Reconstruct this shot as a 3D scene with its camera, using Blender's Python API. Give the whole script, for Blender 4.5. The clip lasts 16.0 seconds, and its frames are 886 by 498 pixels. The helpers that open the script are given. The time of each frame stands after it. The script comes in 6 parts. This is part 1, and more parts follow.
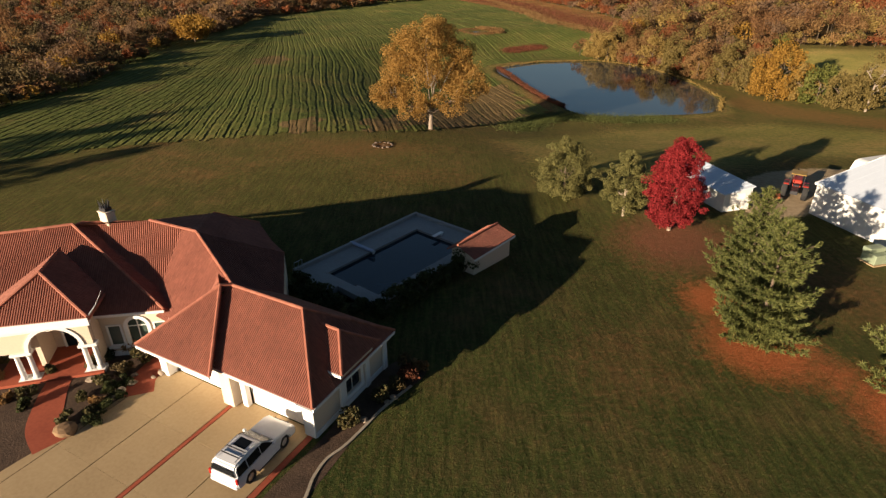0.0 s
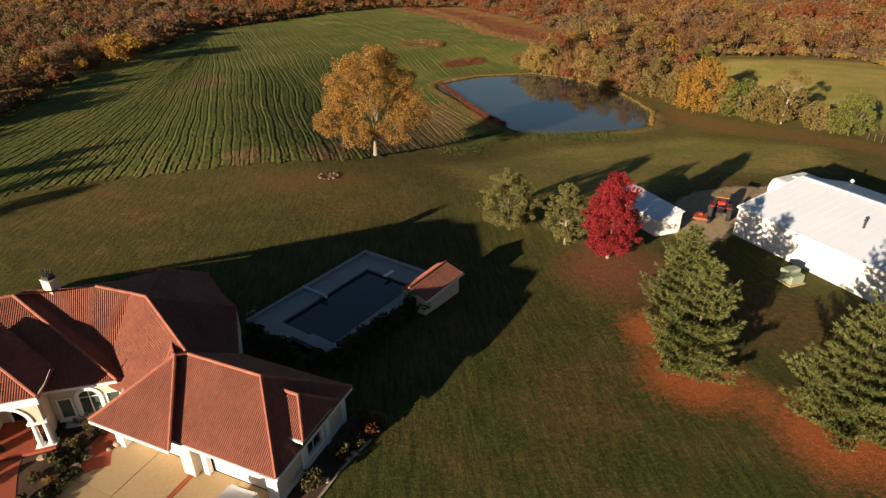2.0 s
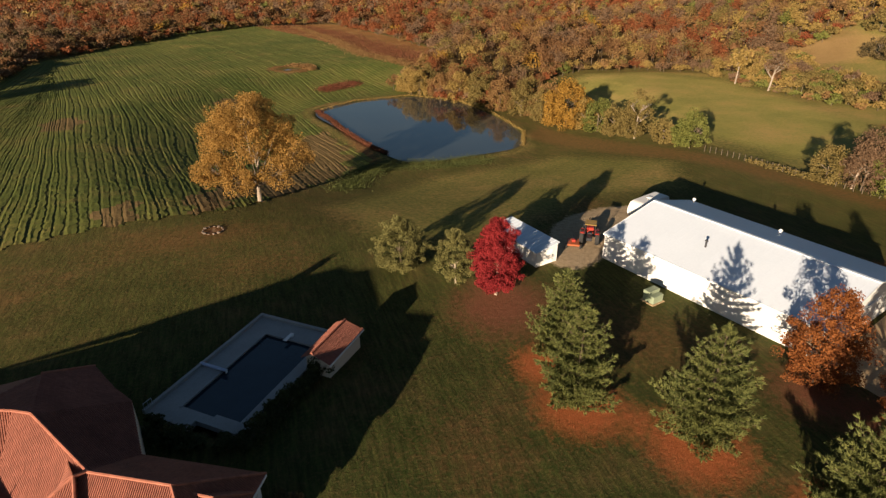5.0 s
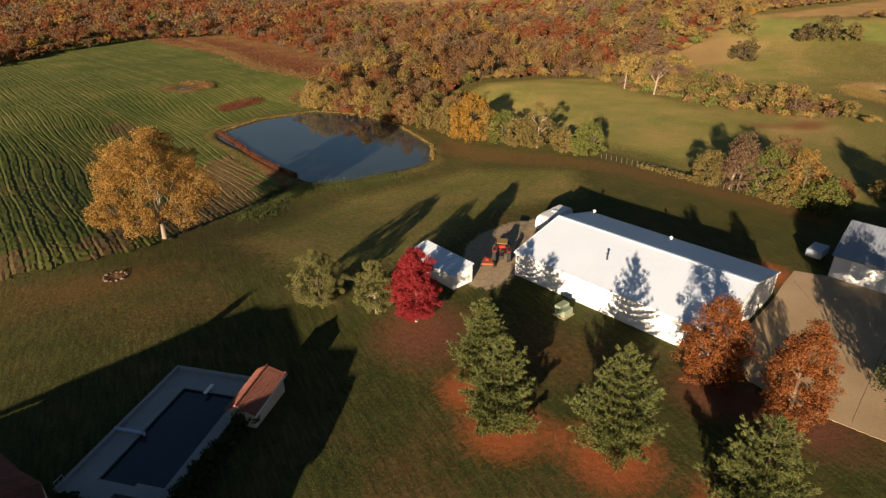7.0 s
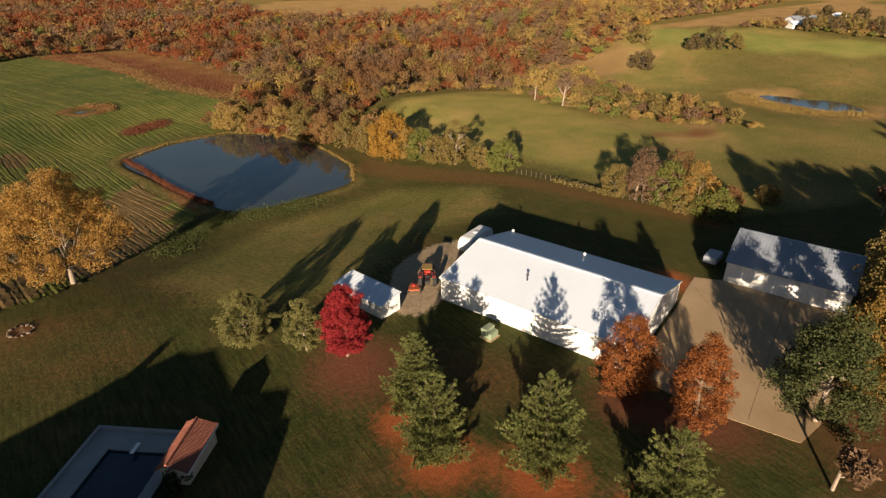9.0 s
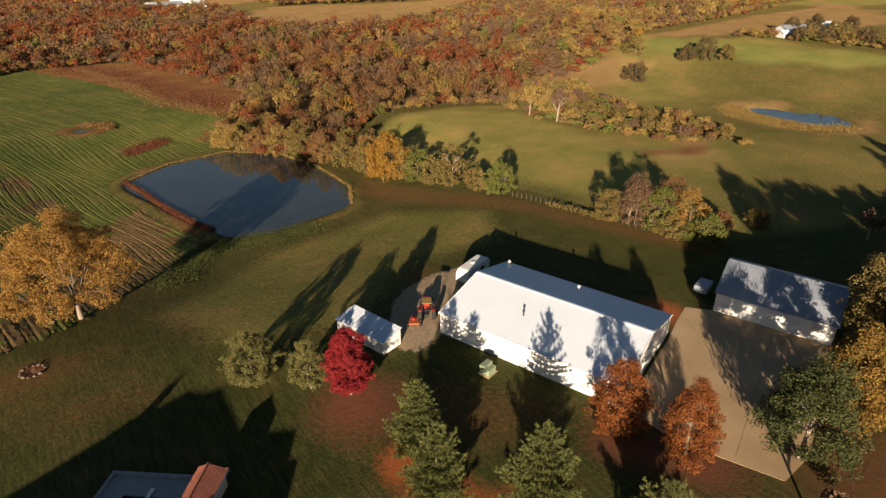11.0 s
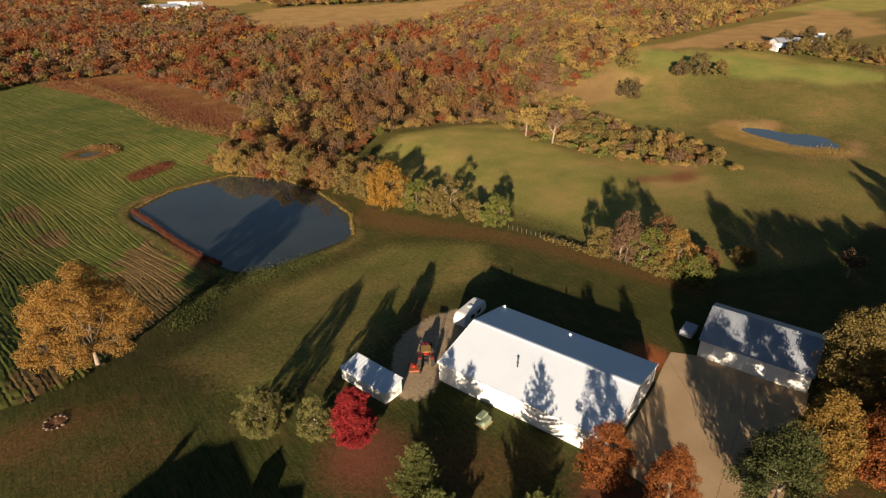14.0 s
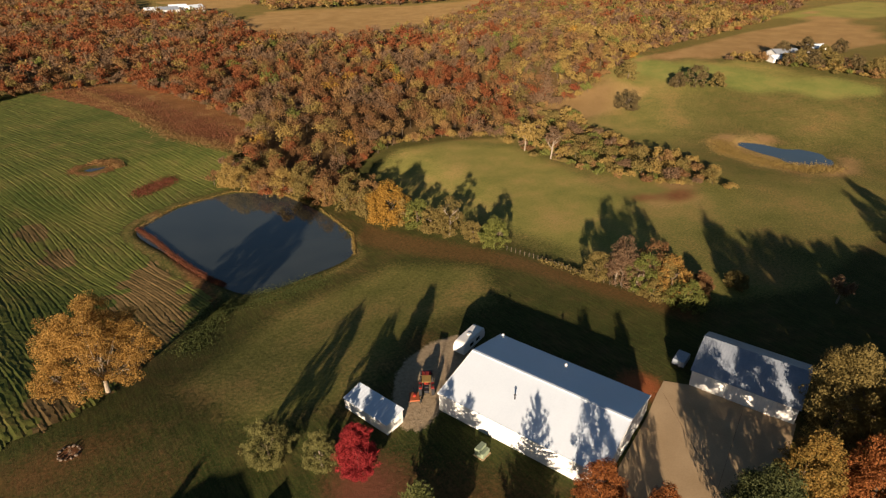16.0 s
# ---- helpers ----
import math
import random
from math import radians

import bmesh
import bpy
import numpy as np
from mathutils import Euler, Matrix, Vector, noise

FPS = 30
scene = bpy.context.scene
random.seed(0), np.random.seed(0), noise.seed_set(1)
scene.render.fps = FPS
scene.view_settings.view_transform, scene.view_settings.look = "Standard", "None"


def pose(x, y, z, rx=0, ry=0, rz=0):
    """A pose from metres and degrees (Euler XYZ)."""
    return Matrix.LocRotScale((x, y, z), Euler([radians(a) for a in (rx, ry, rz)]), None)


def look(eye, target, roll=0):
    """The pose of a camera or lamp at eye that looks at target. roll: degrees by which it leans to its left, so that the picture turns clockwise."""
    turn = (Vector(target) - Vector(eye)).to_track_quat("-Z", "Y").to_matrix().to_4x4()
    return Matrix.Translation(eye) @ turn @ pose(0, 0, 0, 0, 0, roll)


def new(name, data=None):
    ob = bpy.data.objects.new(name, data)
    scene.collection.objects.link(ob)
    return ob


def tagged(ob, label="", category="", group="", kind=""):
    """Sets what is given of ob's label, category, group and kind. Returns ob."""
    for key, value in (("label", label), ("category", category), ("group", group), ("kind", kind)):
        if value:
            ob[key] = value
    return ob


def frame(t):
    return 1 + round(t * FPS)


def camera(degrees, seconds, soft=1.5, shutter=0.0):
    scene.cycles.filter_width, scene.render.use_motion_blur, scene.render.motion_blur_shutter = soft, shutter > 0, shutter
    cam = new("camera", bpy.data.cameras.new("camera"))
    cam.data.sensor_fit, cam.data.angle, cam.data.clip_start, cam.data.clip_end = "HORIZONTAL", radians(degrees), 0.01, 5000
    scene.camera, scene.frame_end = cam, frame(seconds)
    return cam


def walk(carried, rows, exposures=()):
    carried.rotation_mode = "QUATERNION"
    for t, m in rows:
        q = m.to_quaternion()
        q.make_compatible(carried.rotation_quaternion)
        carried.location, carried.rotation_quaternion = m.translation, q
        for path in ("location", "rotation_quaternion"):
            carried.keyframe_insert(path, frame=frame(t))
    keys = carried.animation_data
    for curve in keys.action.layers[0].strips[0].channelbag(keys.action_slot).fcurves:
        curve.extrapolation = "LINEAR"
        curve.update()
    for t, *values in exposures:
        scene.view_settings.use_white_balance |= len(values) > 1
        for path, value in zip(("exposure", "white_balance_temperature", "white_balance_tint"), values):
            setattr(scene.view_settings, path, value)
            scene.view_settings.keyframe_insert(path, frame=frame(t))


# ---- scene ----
cam = camera(75.4, 16.0, soft=1.35)
# seconds, eye x y z, yaw, pitch, roll
PATH = [
    (0.0, 0.00, 0.00, 24.40, 0.01, -27.63, -0.00),
    (0.5, -0.05, 0.10, 25.36, -1.42, -27.71, 0.16),
    (1.0, -0.08, 0.17, 26.30, -2.86, -27.71, 0.17),
    (1.5, -0.09, 0.28, 27.25, -4.22, -27.59, 0.09),
    (2.0, -0.09, 0.32, 28.22, -5.74, -27.49, -0.02),
    (2.5, -0.13, 0.32, 29.18, -7.39, -27.36, -0.14),
    (3.0, -0.17, 0.33, 30.09, -9.22, -27.23, -0.15),
    (3.5, -0.25, 0.33, 30.98, -11.23, -27.13, -0.19),
    (4.0, -0.31, 0.33, 31.86, -13.39, -27.08, -0.13),
    (6.5, 0.03, 0.74, 36.13, -24.70, -27.01, 0.12),
    (7.0, 0.04, 0.71, 37.02, -27.07, -26.96, 0.11),
    (7.5, 0.02, 0.64, 37.87, -29.46, -26.87, 0.01),
    (8.0, 0.06, 0.58, 38.73, -31.89, -26.79, -0.08),
    (8.5, 0.10, 0.55, 39.66, -34.02, -26.74, -0.19),
    (9.0, 0.05, 0.62, 40.62, -35.24, -26.59, -0.16),
    (11.5, -0.22, 0.98, 47.90, -35.88, -26.81, 0.09),
    (12.0, -0.25, 1.00, 49.52, -35.92, -26.96, 0.11),
    (12.5, -0.22, 1.02, 51.14, -35.95, -27.10, 0.11),
    (13.0, -0.19, 0.99, 52.83, -35.97, -27.23, 0.11),
    (13.5, -0.20, 0.95, 54.48, -36.01, -27.38, 0.09),
    (14.0, -0.19, 0.98, 56.11, -36.03, -27.49, 0.07),
    (14.5, -0.19, 1.02, 57.70, -36.04, -27.58, 0.05),
    (15.0, -0.20, 1.05, 59.26, -36.03, -27.63, -0.02),
    (15.5, -0.21, 1.12, 60.82, -36.04, -27.71, -0.04),
    (16.0, -0.20, 1.21, 62.38, -36.04, -27.80, -0.08),
]
EXPOSURE = [(0.0, 1.3), (16.0, 1.3)]
walk(cam, [(t, pose(x, y, z, 90 + pitch, roll, yaw)) for t, x, y, z, yaw, pitch, roll in PATH], EXPOSURE)

# ---- light: a low autumn sun from behind, and the clear sky ----
SHADOW_AZ, SUN_EL = 43.8, 11.75
world = bpy.data.worlds.new("sky")
scene.world = world
world.use_nodes = True
wn = world.node_tree.nodes
sky = wn.new("ShaderNodeTexSky")
sky.sky_type, sky.sun_disc = "NISHITA", False
sky.sun_elevation, sky.sun_rotation = radians(SUN_EL), radians(90 - SHADOW_AZ + 180)
sky.air_density, sky.dust_density, sky.ozone_density = 1.0, 0.4, 2.0
world.node_tree.links.new(sky.outputs[0], wn["Background"].inputs[0])
wn["Background"].inputs[1].default_value = 0.029
sun_data = bpy.data.lights.new("sun", "SUN")
sun_data.energy, sun_data.angle, sun_data.color = 5.5, radians(0.6), (1.0, 0.80, 0.59)
sun = new("sun", sun_data)
az = radians(SHADOW_AZ)
sun.matrix_world = look((0, 0, 80), (math.cos(az), math.sin(az), 80 - math.tan(radians(SUN_EL))))


# ---- materials ----
def nodes_of(m):
    return m.node_tree.nodes, m.node_tree.links


def link(m, a, b):
    m.node_tree.links.new(a, b)


def noise_tex(m, scale, detail=3, rough=0.55, vec=None, distortion=0.0):
    n = m.node_tree.nodes.new("ShaderNodeTexNoise")
    n.inputs["Scale"].default_value, n.inputs["Detail"].default_value = scale, detail
    n.inputs["Roughness"].default_value, n.inputs["Distortion"].default_value = rough, distortion
    if vec is not None:
        link(m, vec, n.inputs["Vector"])
    return n.outputs["Fac"]


def ramp(m, fac, stops):
    n = m.node_tree.nodes.new("ShaderNodeValToRGB")
    while len(n.color_ramp.elements) < len(stops):
        n.color_ramp.elements.new(0.5)
    for e, (p, c) in zip(n.color_ramp.elements, stops):
        e.position, e.color = p, (*c, 1) if len(c) == 3 else c
    link(m, fac, n.inputs[0])
    return n.outputs[0]


def mixc(m, fac, a, b, kind="MIX"):
    n = m.node_tree.nodes.new("ShaderNodeMix")
    n.data_type, n.blend_type = "RGBA", kind
    for s, v in ((n.inputs[0], fac), (n.inputs[6], a), (n.inputs[7], b)):
        if hasattr(v, "is_output"):
            link(m, v, s)
        else:
            s.default_value = v if isinstance(v, (int, float)) else (*v, 1)
    return n.outputs[2]


def maths(m, op, a, b=0.0, c=0.0, clamp=False):
    n = m.node_tree.nodes.new("ShaderNodeMath")
    n.operation, n.use_clamp = op, clamp
    for s, v in zip(n.inputs, (a, b, c)):
        if hasattr(v, "is_output"):
            link(m, v, s)
        else:
            s.default_value = v
    return n.outputs[0]


def bump(m, height, strength, distance):
    n = m.node_tree.nodes.new("ShaderNodeBump")
    n.inputs["Strength"].default_value, n.inputs["Distance"].default_value = strength, distance
    link(m, height, n.inputs["Height"])
    link(m, n.outputs[0], m.node_tree.nodes["Principled BSDF"].inputs["Normal"])


def blank(name, rough=0.8, metal=0.0, spec=0.3):
    m = bpy.data.materials.new(name)
    m.use_nodes = True
    b = m.node_tree.nodes["Principled BSDF"]
    b.inputs["Roughness"].default_value, b.inputs["Metallic"].default_value = rough, metal
    b.inputs["Specular IOR Level"].default_value = spec
    return m, b


def place_of(m):
    return m.node_tree.nodes.new("ShaderNodeTexCoord").outputs["Object"]


def surface(name, a, b, fine=8.0, coarse=0.6, rough=0.8, metal=0.0, spec=0.3, relief=0.02, strength=0.3, island=0.0, per_object=0.0):
    """Two colours mixed at two scales, with a fine relief. island / per_object: how much the brightness varies from piece to piece."""
    m, p = blank(name, rough, metal, spec)
    v = place_of(m)
    f = maths(m, "MULTIPLY_ADD", noise_tex(m, coarse, 4, vec=v), 0.6, maths(m, "MULTIPLY", noise_tex(m, fine, 4, vec=v), 0.4))
    c = ramp(m, f, [(0.34, a), (0.66, b)])
    for amount, kind, out in ((island, "ShaderNodeNewGeometry", "Random Per Island"), (per_object, "ShaderNodeObjectInfo", "Random")):
        if amount:
            r = m.node_tree.nodes.new(kind).outputs[out]
            k = maths(m, "MULTIPLY_ADD", r, 2 * amount, 1 - amount)
            hs = m.node_tree.nodes.new("ShaderNodeHueSaturation")
            link(m, k, hs.inputs["Value"])
            link(m, c, hs.inputs["Color"])
            c = hs.outputs[0]
    link(m, c, p.inputs["Base Color"])
    if strength:
        bump(m, noise_tex(m, fine * 2, 5, vec=v), strength, relief)
    return m


def leaf_mat(name, a, b, spread=0.42, trans=0.25):
    """Leaves: colour from leaf to leaf, dull, a little light passing through."""
    m, p = blank(name, 0.75, 0, 0.2)
    r = m.node_tree.nodes.new("ShaderNodeNewGeometry").outputs["Random Per Island"]
    v = place_of(m)
    f = maths(m, "MULTIPLY_ADD", r, spread, maths(m, "MULTIPLY", noise_tex(m, 0.3, 2, vec=v), 1 - spread))
    c = ramp(m, f, [(0.2, a), (0.8, b)])
    link(m, c, p.inputs["Base Color"])
    t = m.node_tree.nodes.new("ShaderNodeBsdfTranslucent")
    link(m, c, t.inputs[0])
    mx = m.node_tree.nodes.new("ShaderNodeMixShader")
    mx.inputs[0].default_value = trans
    link(m, p.outputs[0], mx.inputs[1])
    link(m, t.outputs[0], mx.inputs[2])
    link(m, mx.outputs[0], m.node_tree.nodes["Material Output"].inputs[0])
    return m


def attr(m, name):
    n = m.node_tree.nodes.new("ShaderNodeAttribute")
    n.attribute_name = name
    return n.outputs["Fac"]


def make_ground_mat():
    m, p = blank("lawn", 0.95, 0, 0.1)
    v = place_of(m)
    big, mid = noise_tex(m, 0.035, 4, vec=v), noise_tex(m, 0.22, 4, vec=v)
    small, tiny = noise_tex(m, 1.7, 5, 0.65, vec=v), noise_tex(m, 9.0, 4, 0.7, vec=v)
    f = maths(m, "MULTIPLY_ADD", big, 0.45, maths(m, "MULTIPLY_ADD", mid, 0.36, maths(m, "MULTIPLY", small, 0.19)))
    grass = ramp(m, f, [(0.40, (0.019, 0.037, 0.008)), (0.49, (0.040, 0.052, 0.013)), (0.56, (0.069, 0.057, 0.020)), (0.63, (0.115, 0.066, 0.027))])
    # faint lanes left by the mower
    sep = m.node_tree.nodes.new("ShaderNodeSeparateXYZ")
    link(m, v, sep.inputs[0])
    lane = maths(m, "SINE", maths(m, "MULTIPLY_ADD", sep.outputs[0], 1.15, maths(m, "MULTIPLY_ADD", sep.outputs[1], 1.95, maths(m, "MULTIPLY", mid, 5.0))))
    grass = mixc(m, maths(m, "MULTIPLY_ADD", lane, 0.20, 0.20), grass, (0.035, 0.045, 0.012))
    # long thin streaks of clippings and worn blades along the mower's way
    rot = m.node_tree.nodes.new("ShaderNodeMapping")
    rot.inputs["Rotation"].default_value, rot.inputs["Scale"].default_value = (0, 0, radians(15)), (2.8, 0.30, 1.0)
    link(m, v, rot.inputs["Vector"])
    streak = noise_tex(m, 1.0, 4, 0.7, vec=rot.outputs[0])
    grass = mixc(m, 0.75, grass, ramp(m, streak, [(0.36, (0.42, 0.46, 0.42)), (0.5, (0.95, 0.95, 0.95)), (0.64, (1.75, 1.55, 1.45))]), "MULTIPLY")
    fleck = noise_tex(m, 3.4, 5, 0.75, vec=v)
    tuft = m.node_tree.nodes.new("ShaderNodeMapRange")
    tuft.inputs[1].default_value, tuft.inputs[2].default_value = 0.50, 0.66
    link(m, fleck, tuft.inputs[0])
    grass = mixc(m, maths(m, "MULTIPLY", tuft.outputs[0], 0.55), grass, (0.125, 0.080, 0.034))
    def lay(c, name, stops, lo, hi, fac=small):
        k = maths(m, "MULTIPLY_ADD", maths(m, "SUBTRACT", maths(m, "MULTIPLY_ADD", small, 0.6, maths(m, "MULTIPLY", tiny, 0.4)), 0.5), 1.6, attr(m, name))
        n = m.node_tree.nodes.new("ShaderNodeMapRange")
        n.inputs[1].default_value, n.inputs[2].default_value = lo, hi
        link(m, k, n.inputs[0])
        k = maths(m, "MULTIPLY", n.outputs[0], maths(m, "GREATER_THAN", attr(m, name), 0.01))
        return mixc(m, k, c, ramp(m, fac, stops))
    c = lay(grass, "dry", [(0.35, (0.086, 0.043, 0.018)), (0.65, (0.155, 0.072, 0.030))], 0.3, 1.1)
    patchy = maths(m, "MULTIPLY_ADD", noise_tex(m, 0.07, 5, 0.65, vec=v), 0.62, maths(m, "MULTIPLY", small, 0.38))
    c = lay(c, "meadow", [(0.36, (0.112, 0.128, 0.029)), (0.5, (0.188, 0.172, 0.049)), (0.62, (0.30, 0.205, 0.073))], 0.3, 0.9, patchy)
    c = lay(c, "bright", [(0.36, (0.150, 0.165, 0.038)), (0.5, (0.250, 0.225, 0.060)), (0.62, (0.36, 0.255, 0.088))], 0.3, 0.9, patchy)
    c = lay(c, "lush", [(0.36, (0.085, 0.130, 0.028)), (0.5, (0.150, 0.178, 0.044)), (0.64, (0.235, 0.205, 0.062))], 0.3, 0.8, patchy)
    c = lay(c, "straw", [(0.3, (0.26, 0.165, 0.06)), (0.7, (0.40, 0.27, 0.11))], 0.35, 0.9)
    c = lay(c, "till", [(0.38, (0.19, 0.100, 0.045)), (0.6, (0.30, 0.180, 0.088))], 0.3, 0.8, patchy)
    c = lay(c, "weeds", [(0.36, (0.075, 0.024, 0.013)), (0.48, (0.15, 0.048, 0.024)), (0.55, (0.19, 0.075, 0.034)), (0.62, (0.28, 0.185, 0.085))], 0.3, 0.8, patchy)
    c = lay(c, "needle", [(0.3, (0.17, 0.050, 0.019)), (0.7, (0.46, 0.135, 0.048))], 0.15, 0.75, tiny)
    c = lay(c, "leaf", [(0.3, (0.08, 0.035, 0.02)), (0.7, (0.22, 0.075, 0.045))], 0.25, 0.95, tiny)
    c = lay(c, "dirt", [(0.3, (0.28, 0.205, 0.13)), (0.7, (0.43, 0.335, 0.22))], 0.3, 0.6)
    c = lay(c, "floor", [(0.3, (0.065, 0.038, 0.018)), (0.7, (0.13, 0.078, 0.036))], 0.3, 0.8)
    c = mixc(m, maths(m, "MULTIPLY", tiny, 0.30), c, (0.05, 0.05, 0.03), "MULTIPLY")
    p.inputs["Sheen Weight"].default_value, p.inputs["Sheen Roughness"].default_value = 0.075, 0.5
    p.inputs["Sheen Tint"].default_value = (0.7, 0.48, 0.13, 1)
    link(m, c, p.inputs["Base Color"])
    bump(m, maths(m, "MULTIPLY_ADD", tiny, 0.6, small), 0.55, 0.22)
    return m


def make_water_mat():
    m, p = blank("pond_water", 0.06, 0, 0.5)
    v = place_of(m)
    link(m, ramp(m, noise_tex(m, 0.05, 2, vec=v), [(0.35, (0.030, 0.037, 0.038)), (0.65, (0.042, 0.050, 0.048))]), p.inputs["Base Color"])
    bump(m, noise_tex(m, 1.6, 3, vec=v), 0.12, 0.03)
    return m


LAWN, WATER = make_ground_mat(), make_water_mat()


def make_crop_mat(name, low, mid, high, dry, amount):
    """Young crop: greens at three scales with thin dry patches showing the soil."""
    m, p = blank(name, 0.95, 0, 0.1)
    v = place_of(m)
    big, mid_n, fine = noise_tex(m, 0.045, 3, vec=v), noise_tex(m, 0.5, 4, vec=v), noise_tex(m, 3.5, 4, 0.7, vec=v)
    f = maths(m, "MULTIPLY_ADD", big, 0.4, maths(m, "MULTIPLY_ADD", mid_n, 0.25, maths(m, "MULTIPLY", fine, 0.35)))
    c = ramp(m, f, [(0.38, low), (0.5, mid), (0.62, high)])
    n = m.node_tree.nodes.new("ShaderNodeMapRange")
    n.inputs[1].default_value, n.inputs[2].default_value = 0.53, 0.70
    link(m, maths(m, "MULTIPLY_ADD", noise_tex(m, 0.09, 5, 0.7, vec=v), 0.6, maths(m, "MULTIPLY", fine, 0.4)), n.inputs[0])
    c = mixc(m, maths(m, "MULTIPLY", n.outputs[0], amount), c, dry)
    link(m, c, p.inputs["Base Color"])
    bump(m, maths(m, "MULTIPLY_ADD", fine, 0.7, mid_n), 0.5, 0.12)
    return m


ROW_CROP = make_crop_mat("crop", (0.052, 0.072, 0.015), (0.092, 0.102, 0.023), (0.138, 0.130, 0.033), (0.19, 0.115, 0.048), 0.8)
FURROW = make_crop_mat("furrow", (0.050, 0.056, 0.014), (0.078, 0.076, 0.021), (0.108, 0.092, 0.032), (0.12, 0.068, 0.030), 0.9)
STUBBLE = surface("stubble", (0.085, 0.060, 0.022), (0.18, 0.118, 0.05), 1.8, 0.15, 0.95, spec=0.1, relief=0.1, strength=0.6)
TILE = surface("clay_tile", (0.175, 0.060, 0.040), (0.27, 0.098, 0.064), 3.0, 0.35, 0.75, relief=0.01, island=0.14)
TILE_CAP = surface("clay_ridge_tile", (0.22, 0.075, 0.048), (0.30, 0.11, 0.07), 3.0, 0.5, 0.75, relief=0.01, island=0.12)
STUCCO = surface("stucco", (0.52, 0.43, 0.33), (0.60, 0.50, 0.39), 9.0, 0.5, 0.9, relief=0.006)
TRIM = surface("white_trim", (0.64, 0.63, 0.61), (0.72, 0.71, 0.69), 9.0, 0.8, 0.7, relief=0.004, strength=0.15)
DOORWHITE = surface("door_paint", (0.76, 0.74, 0.70), (0.84, 0.82, 0.79), 6.0, 0.7, 0.5, relief=0.003, strength=0.1)
CONCRETE = surface("drive_concrete", (0.29, 0.205, 0.108), (0.38, 0.28, 0.155), 5.0, 0.22, 0.85, relief=0.004, strength=0.2, per_object=0.04)
PADCONC = surface("yard_concrete", (0.31, 0.215, 0.118), (0.42, 0.30, 0.175), 4.0, 0.18, 0.9, relief=0.004, strength=0.25, per_object=0.05)
COVER = surface("pool_cover", (0.30, 0.36, 0.50), (0.40, 0.45, 0.58), 8.0, 0.4, 0.5, relief=0.003, strength=0.2)
POOLDECK = surface("pool_deck", (0.22, 0.22, 0.215), (0.30, 0.295, 0.285), 6.0, 0.4, 0.8, relief=0.004, strength=0.2)
REDPATH = surface("red_concrete", (0.23, 0.050, 0.025), (0.33, 0.080, 0.04), 5.0, 0.4, 0.85, relief=0.005)
JOINT = surface("dark_joint", (0.10, 0.055, 0.03), (0.16, 0.08, 0.045), 8.0, 0.8, 0.9)
METALWHITE = surface("white_sheet_roof", (0.545, 0.60, 0.675), (0.61, 0.665, 0.74), 4.0, 0.15, 0.45, spec=0.4, relief=0.002, strength=0.1)
METALGREY = surface("galvanised_roof", (0.20, 0.23, 0.28), (0.30, 0.33, 0.38), 5.0, 0.3, 0.5, 0.25, relief=0.002, strength=0.1)
WALLWHITE = surface("white_sheet_wall", (0.58, 0.575, 0.56), (0.66, 0.655, 0.64), 4.0, 0.3, 0.6, relief=0.003, strength=0.1)
MULCH = surface("garden_mulch", (0.035, 0.022, 0.014), (0.09, 0.055, 0.035), 5.0, 0.8, 0.95, relief=0.05, strength=0.7)
ROCK = surface("garden_rock", (0.17, 0.13, 0.095), (0.34, 0.27, 0.20), 4.0, 1.0, 0.9, relief=0.05, per_object=0.2)
BARK = surface("bark", (0.075, 0.054, 0.036), (0.165, 0.125, 0.088), 9.0, 1.2, 0.95, relief=0.04, strength=0.6)
PALEBARK = surface("pale_bark", (0.17, 0.135, 0.10), (0.31, 0.25, 0.19), 9.0, 1.0, 0.9, relief=0.03, strength=0.5)
DARK = surface("dark_metal", (0.015, 0.015, 0.017), (0.035, 0.035, 0.04), 9.0, 1.0, 0.5, relief=0.002, strength=0.1)
RUBBER = surface("rubber", (0.012, 0.012, 0.012), (0.03, 0.03, 0.03), 9.0, 1.0, 0.85, relief=0.003)
CARPAINT = surface("white_car_paint", (0.50, 0.51, 0.53), (0.56, 0.57, 0.59), 2.0, 0.5, 0.22, spec=0.5, strength=0.0)
GLASSDARK = surface("dark_glass", (0.012, 0.014, 0.018), (0.02, 0.024, 0.028), 1.0, 0.3, 0.10, spec=0.25, strength=0.0)
GLASSGREEN = surface("greenish_glass", (0.045, 0.065, 0.055), (0.07, 0.095, 0.08), 1.0, 0.3, 0.08, spec=0.6, strength=0.0)
POOLWATER = surface("pool_water", (0.012, 0.022, 0.032), (0.018, 0.032, 0.045), 1.0, 0.2, 0.05, spec=0.5, relief=0.01, strength=0.1)
CHROME = surface("alloy", (0.55, 0.55, 0.56), (0.65, 0.65, 0.66), 6.0, 1.0, 0.3, 0.9, strength=0.0)
REDPAINT = surface("red_paint", (0.22, 0.02, 0.015), (0.32, 0.035, 0.02), 5.0, 1.0, 0.4, strength=0.1)
YELLOWPAINT = surface("yellow_paint", (0.22, 0.14, 0.04), (0.32, 0.20, 0.06), 5.0, 1.0, 0.5, strength=0.1)
GREENPAINT = surface("pale_green_paint", (0.17, 0.21, 0.14), (0.23, 0.27, 0.18), 5.0, 1.0, 0.6, strength=0.1)
WOODPOST = surface("weathered_wood", (0.06, 0.045, 0.03), (0.13, 0.10, 0.07), 8.0, 1.0, 0.95, relief=0.02)
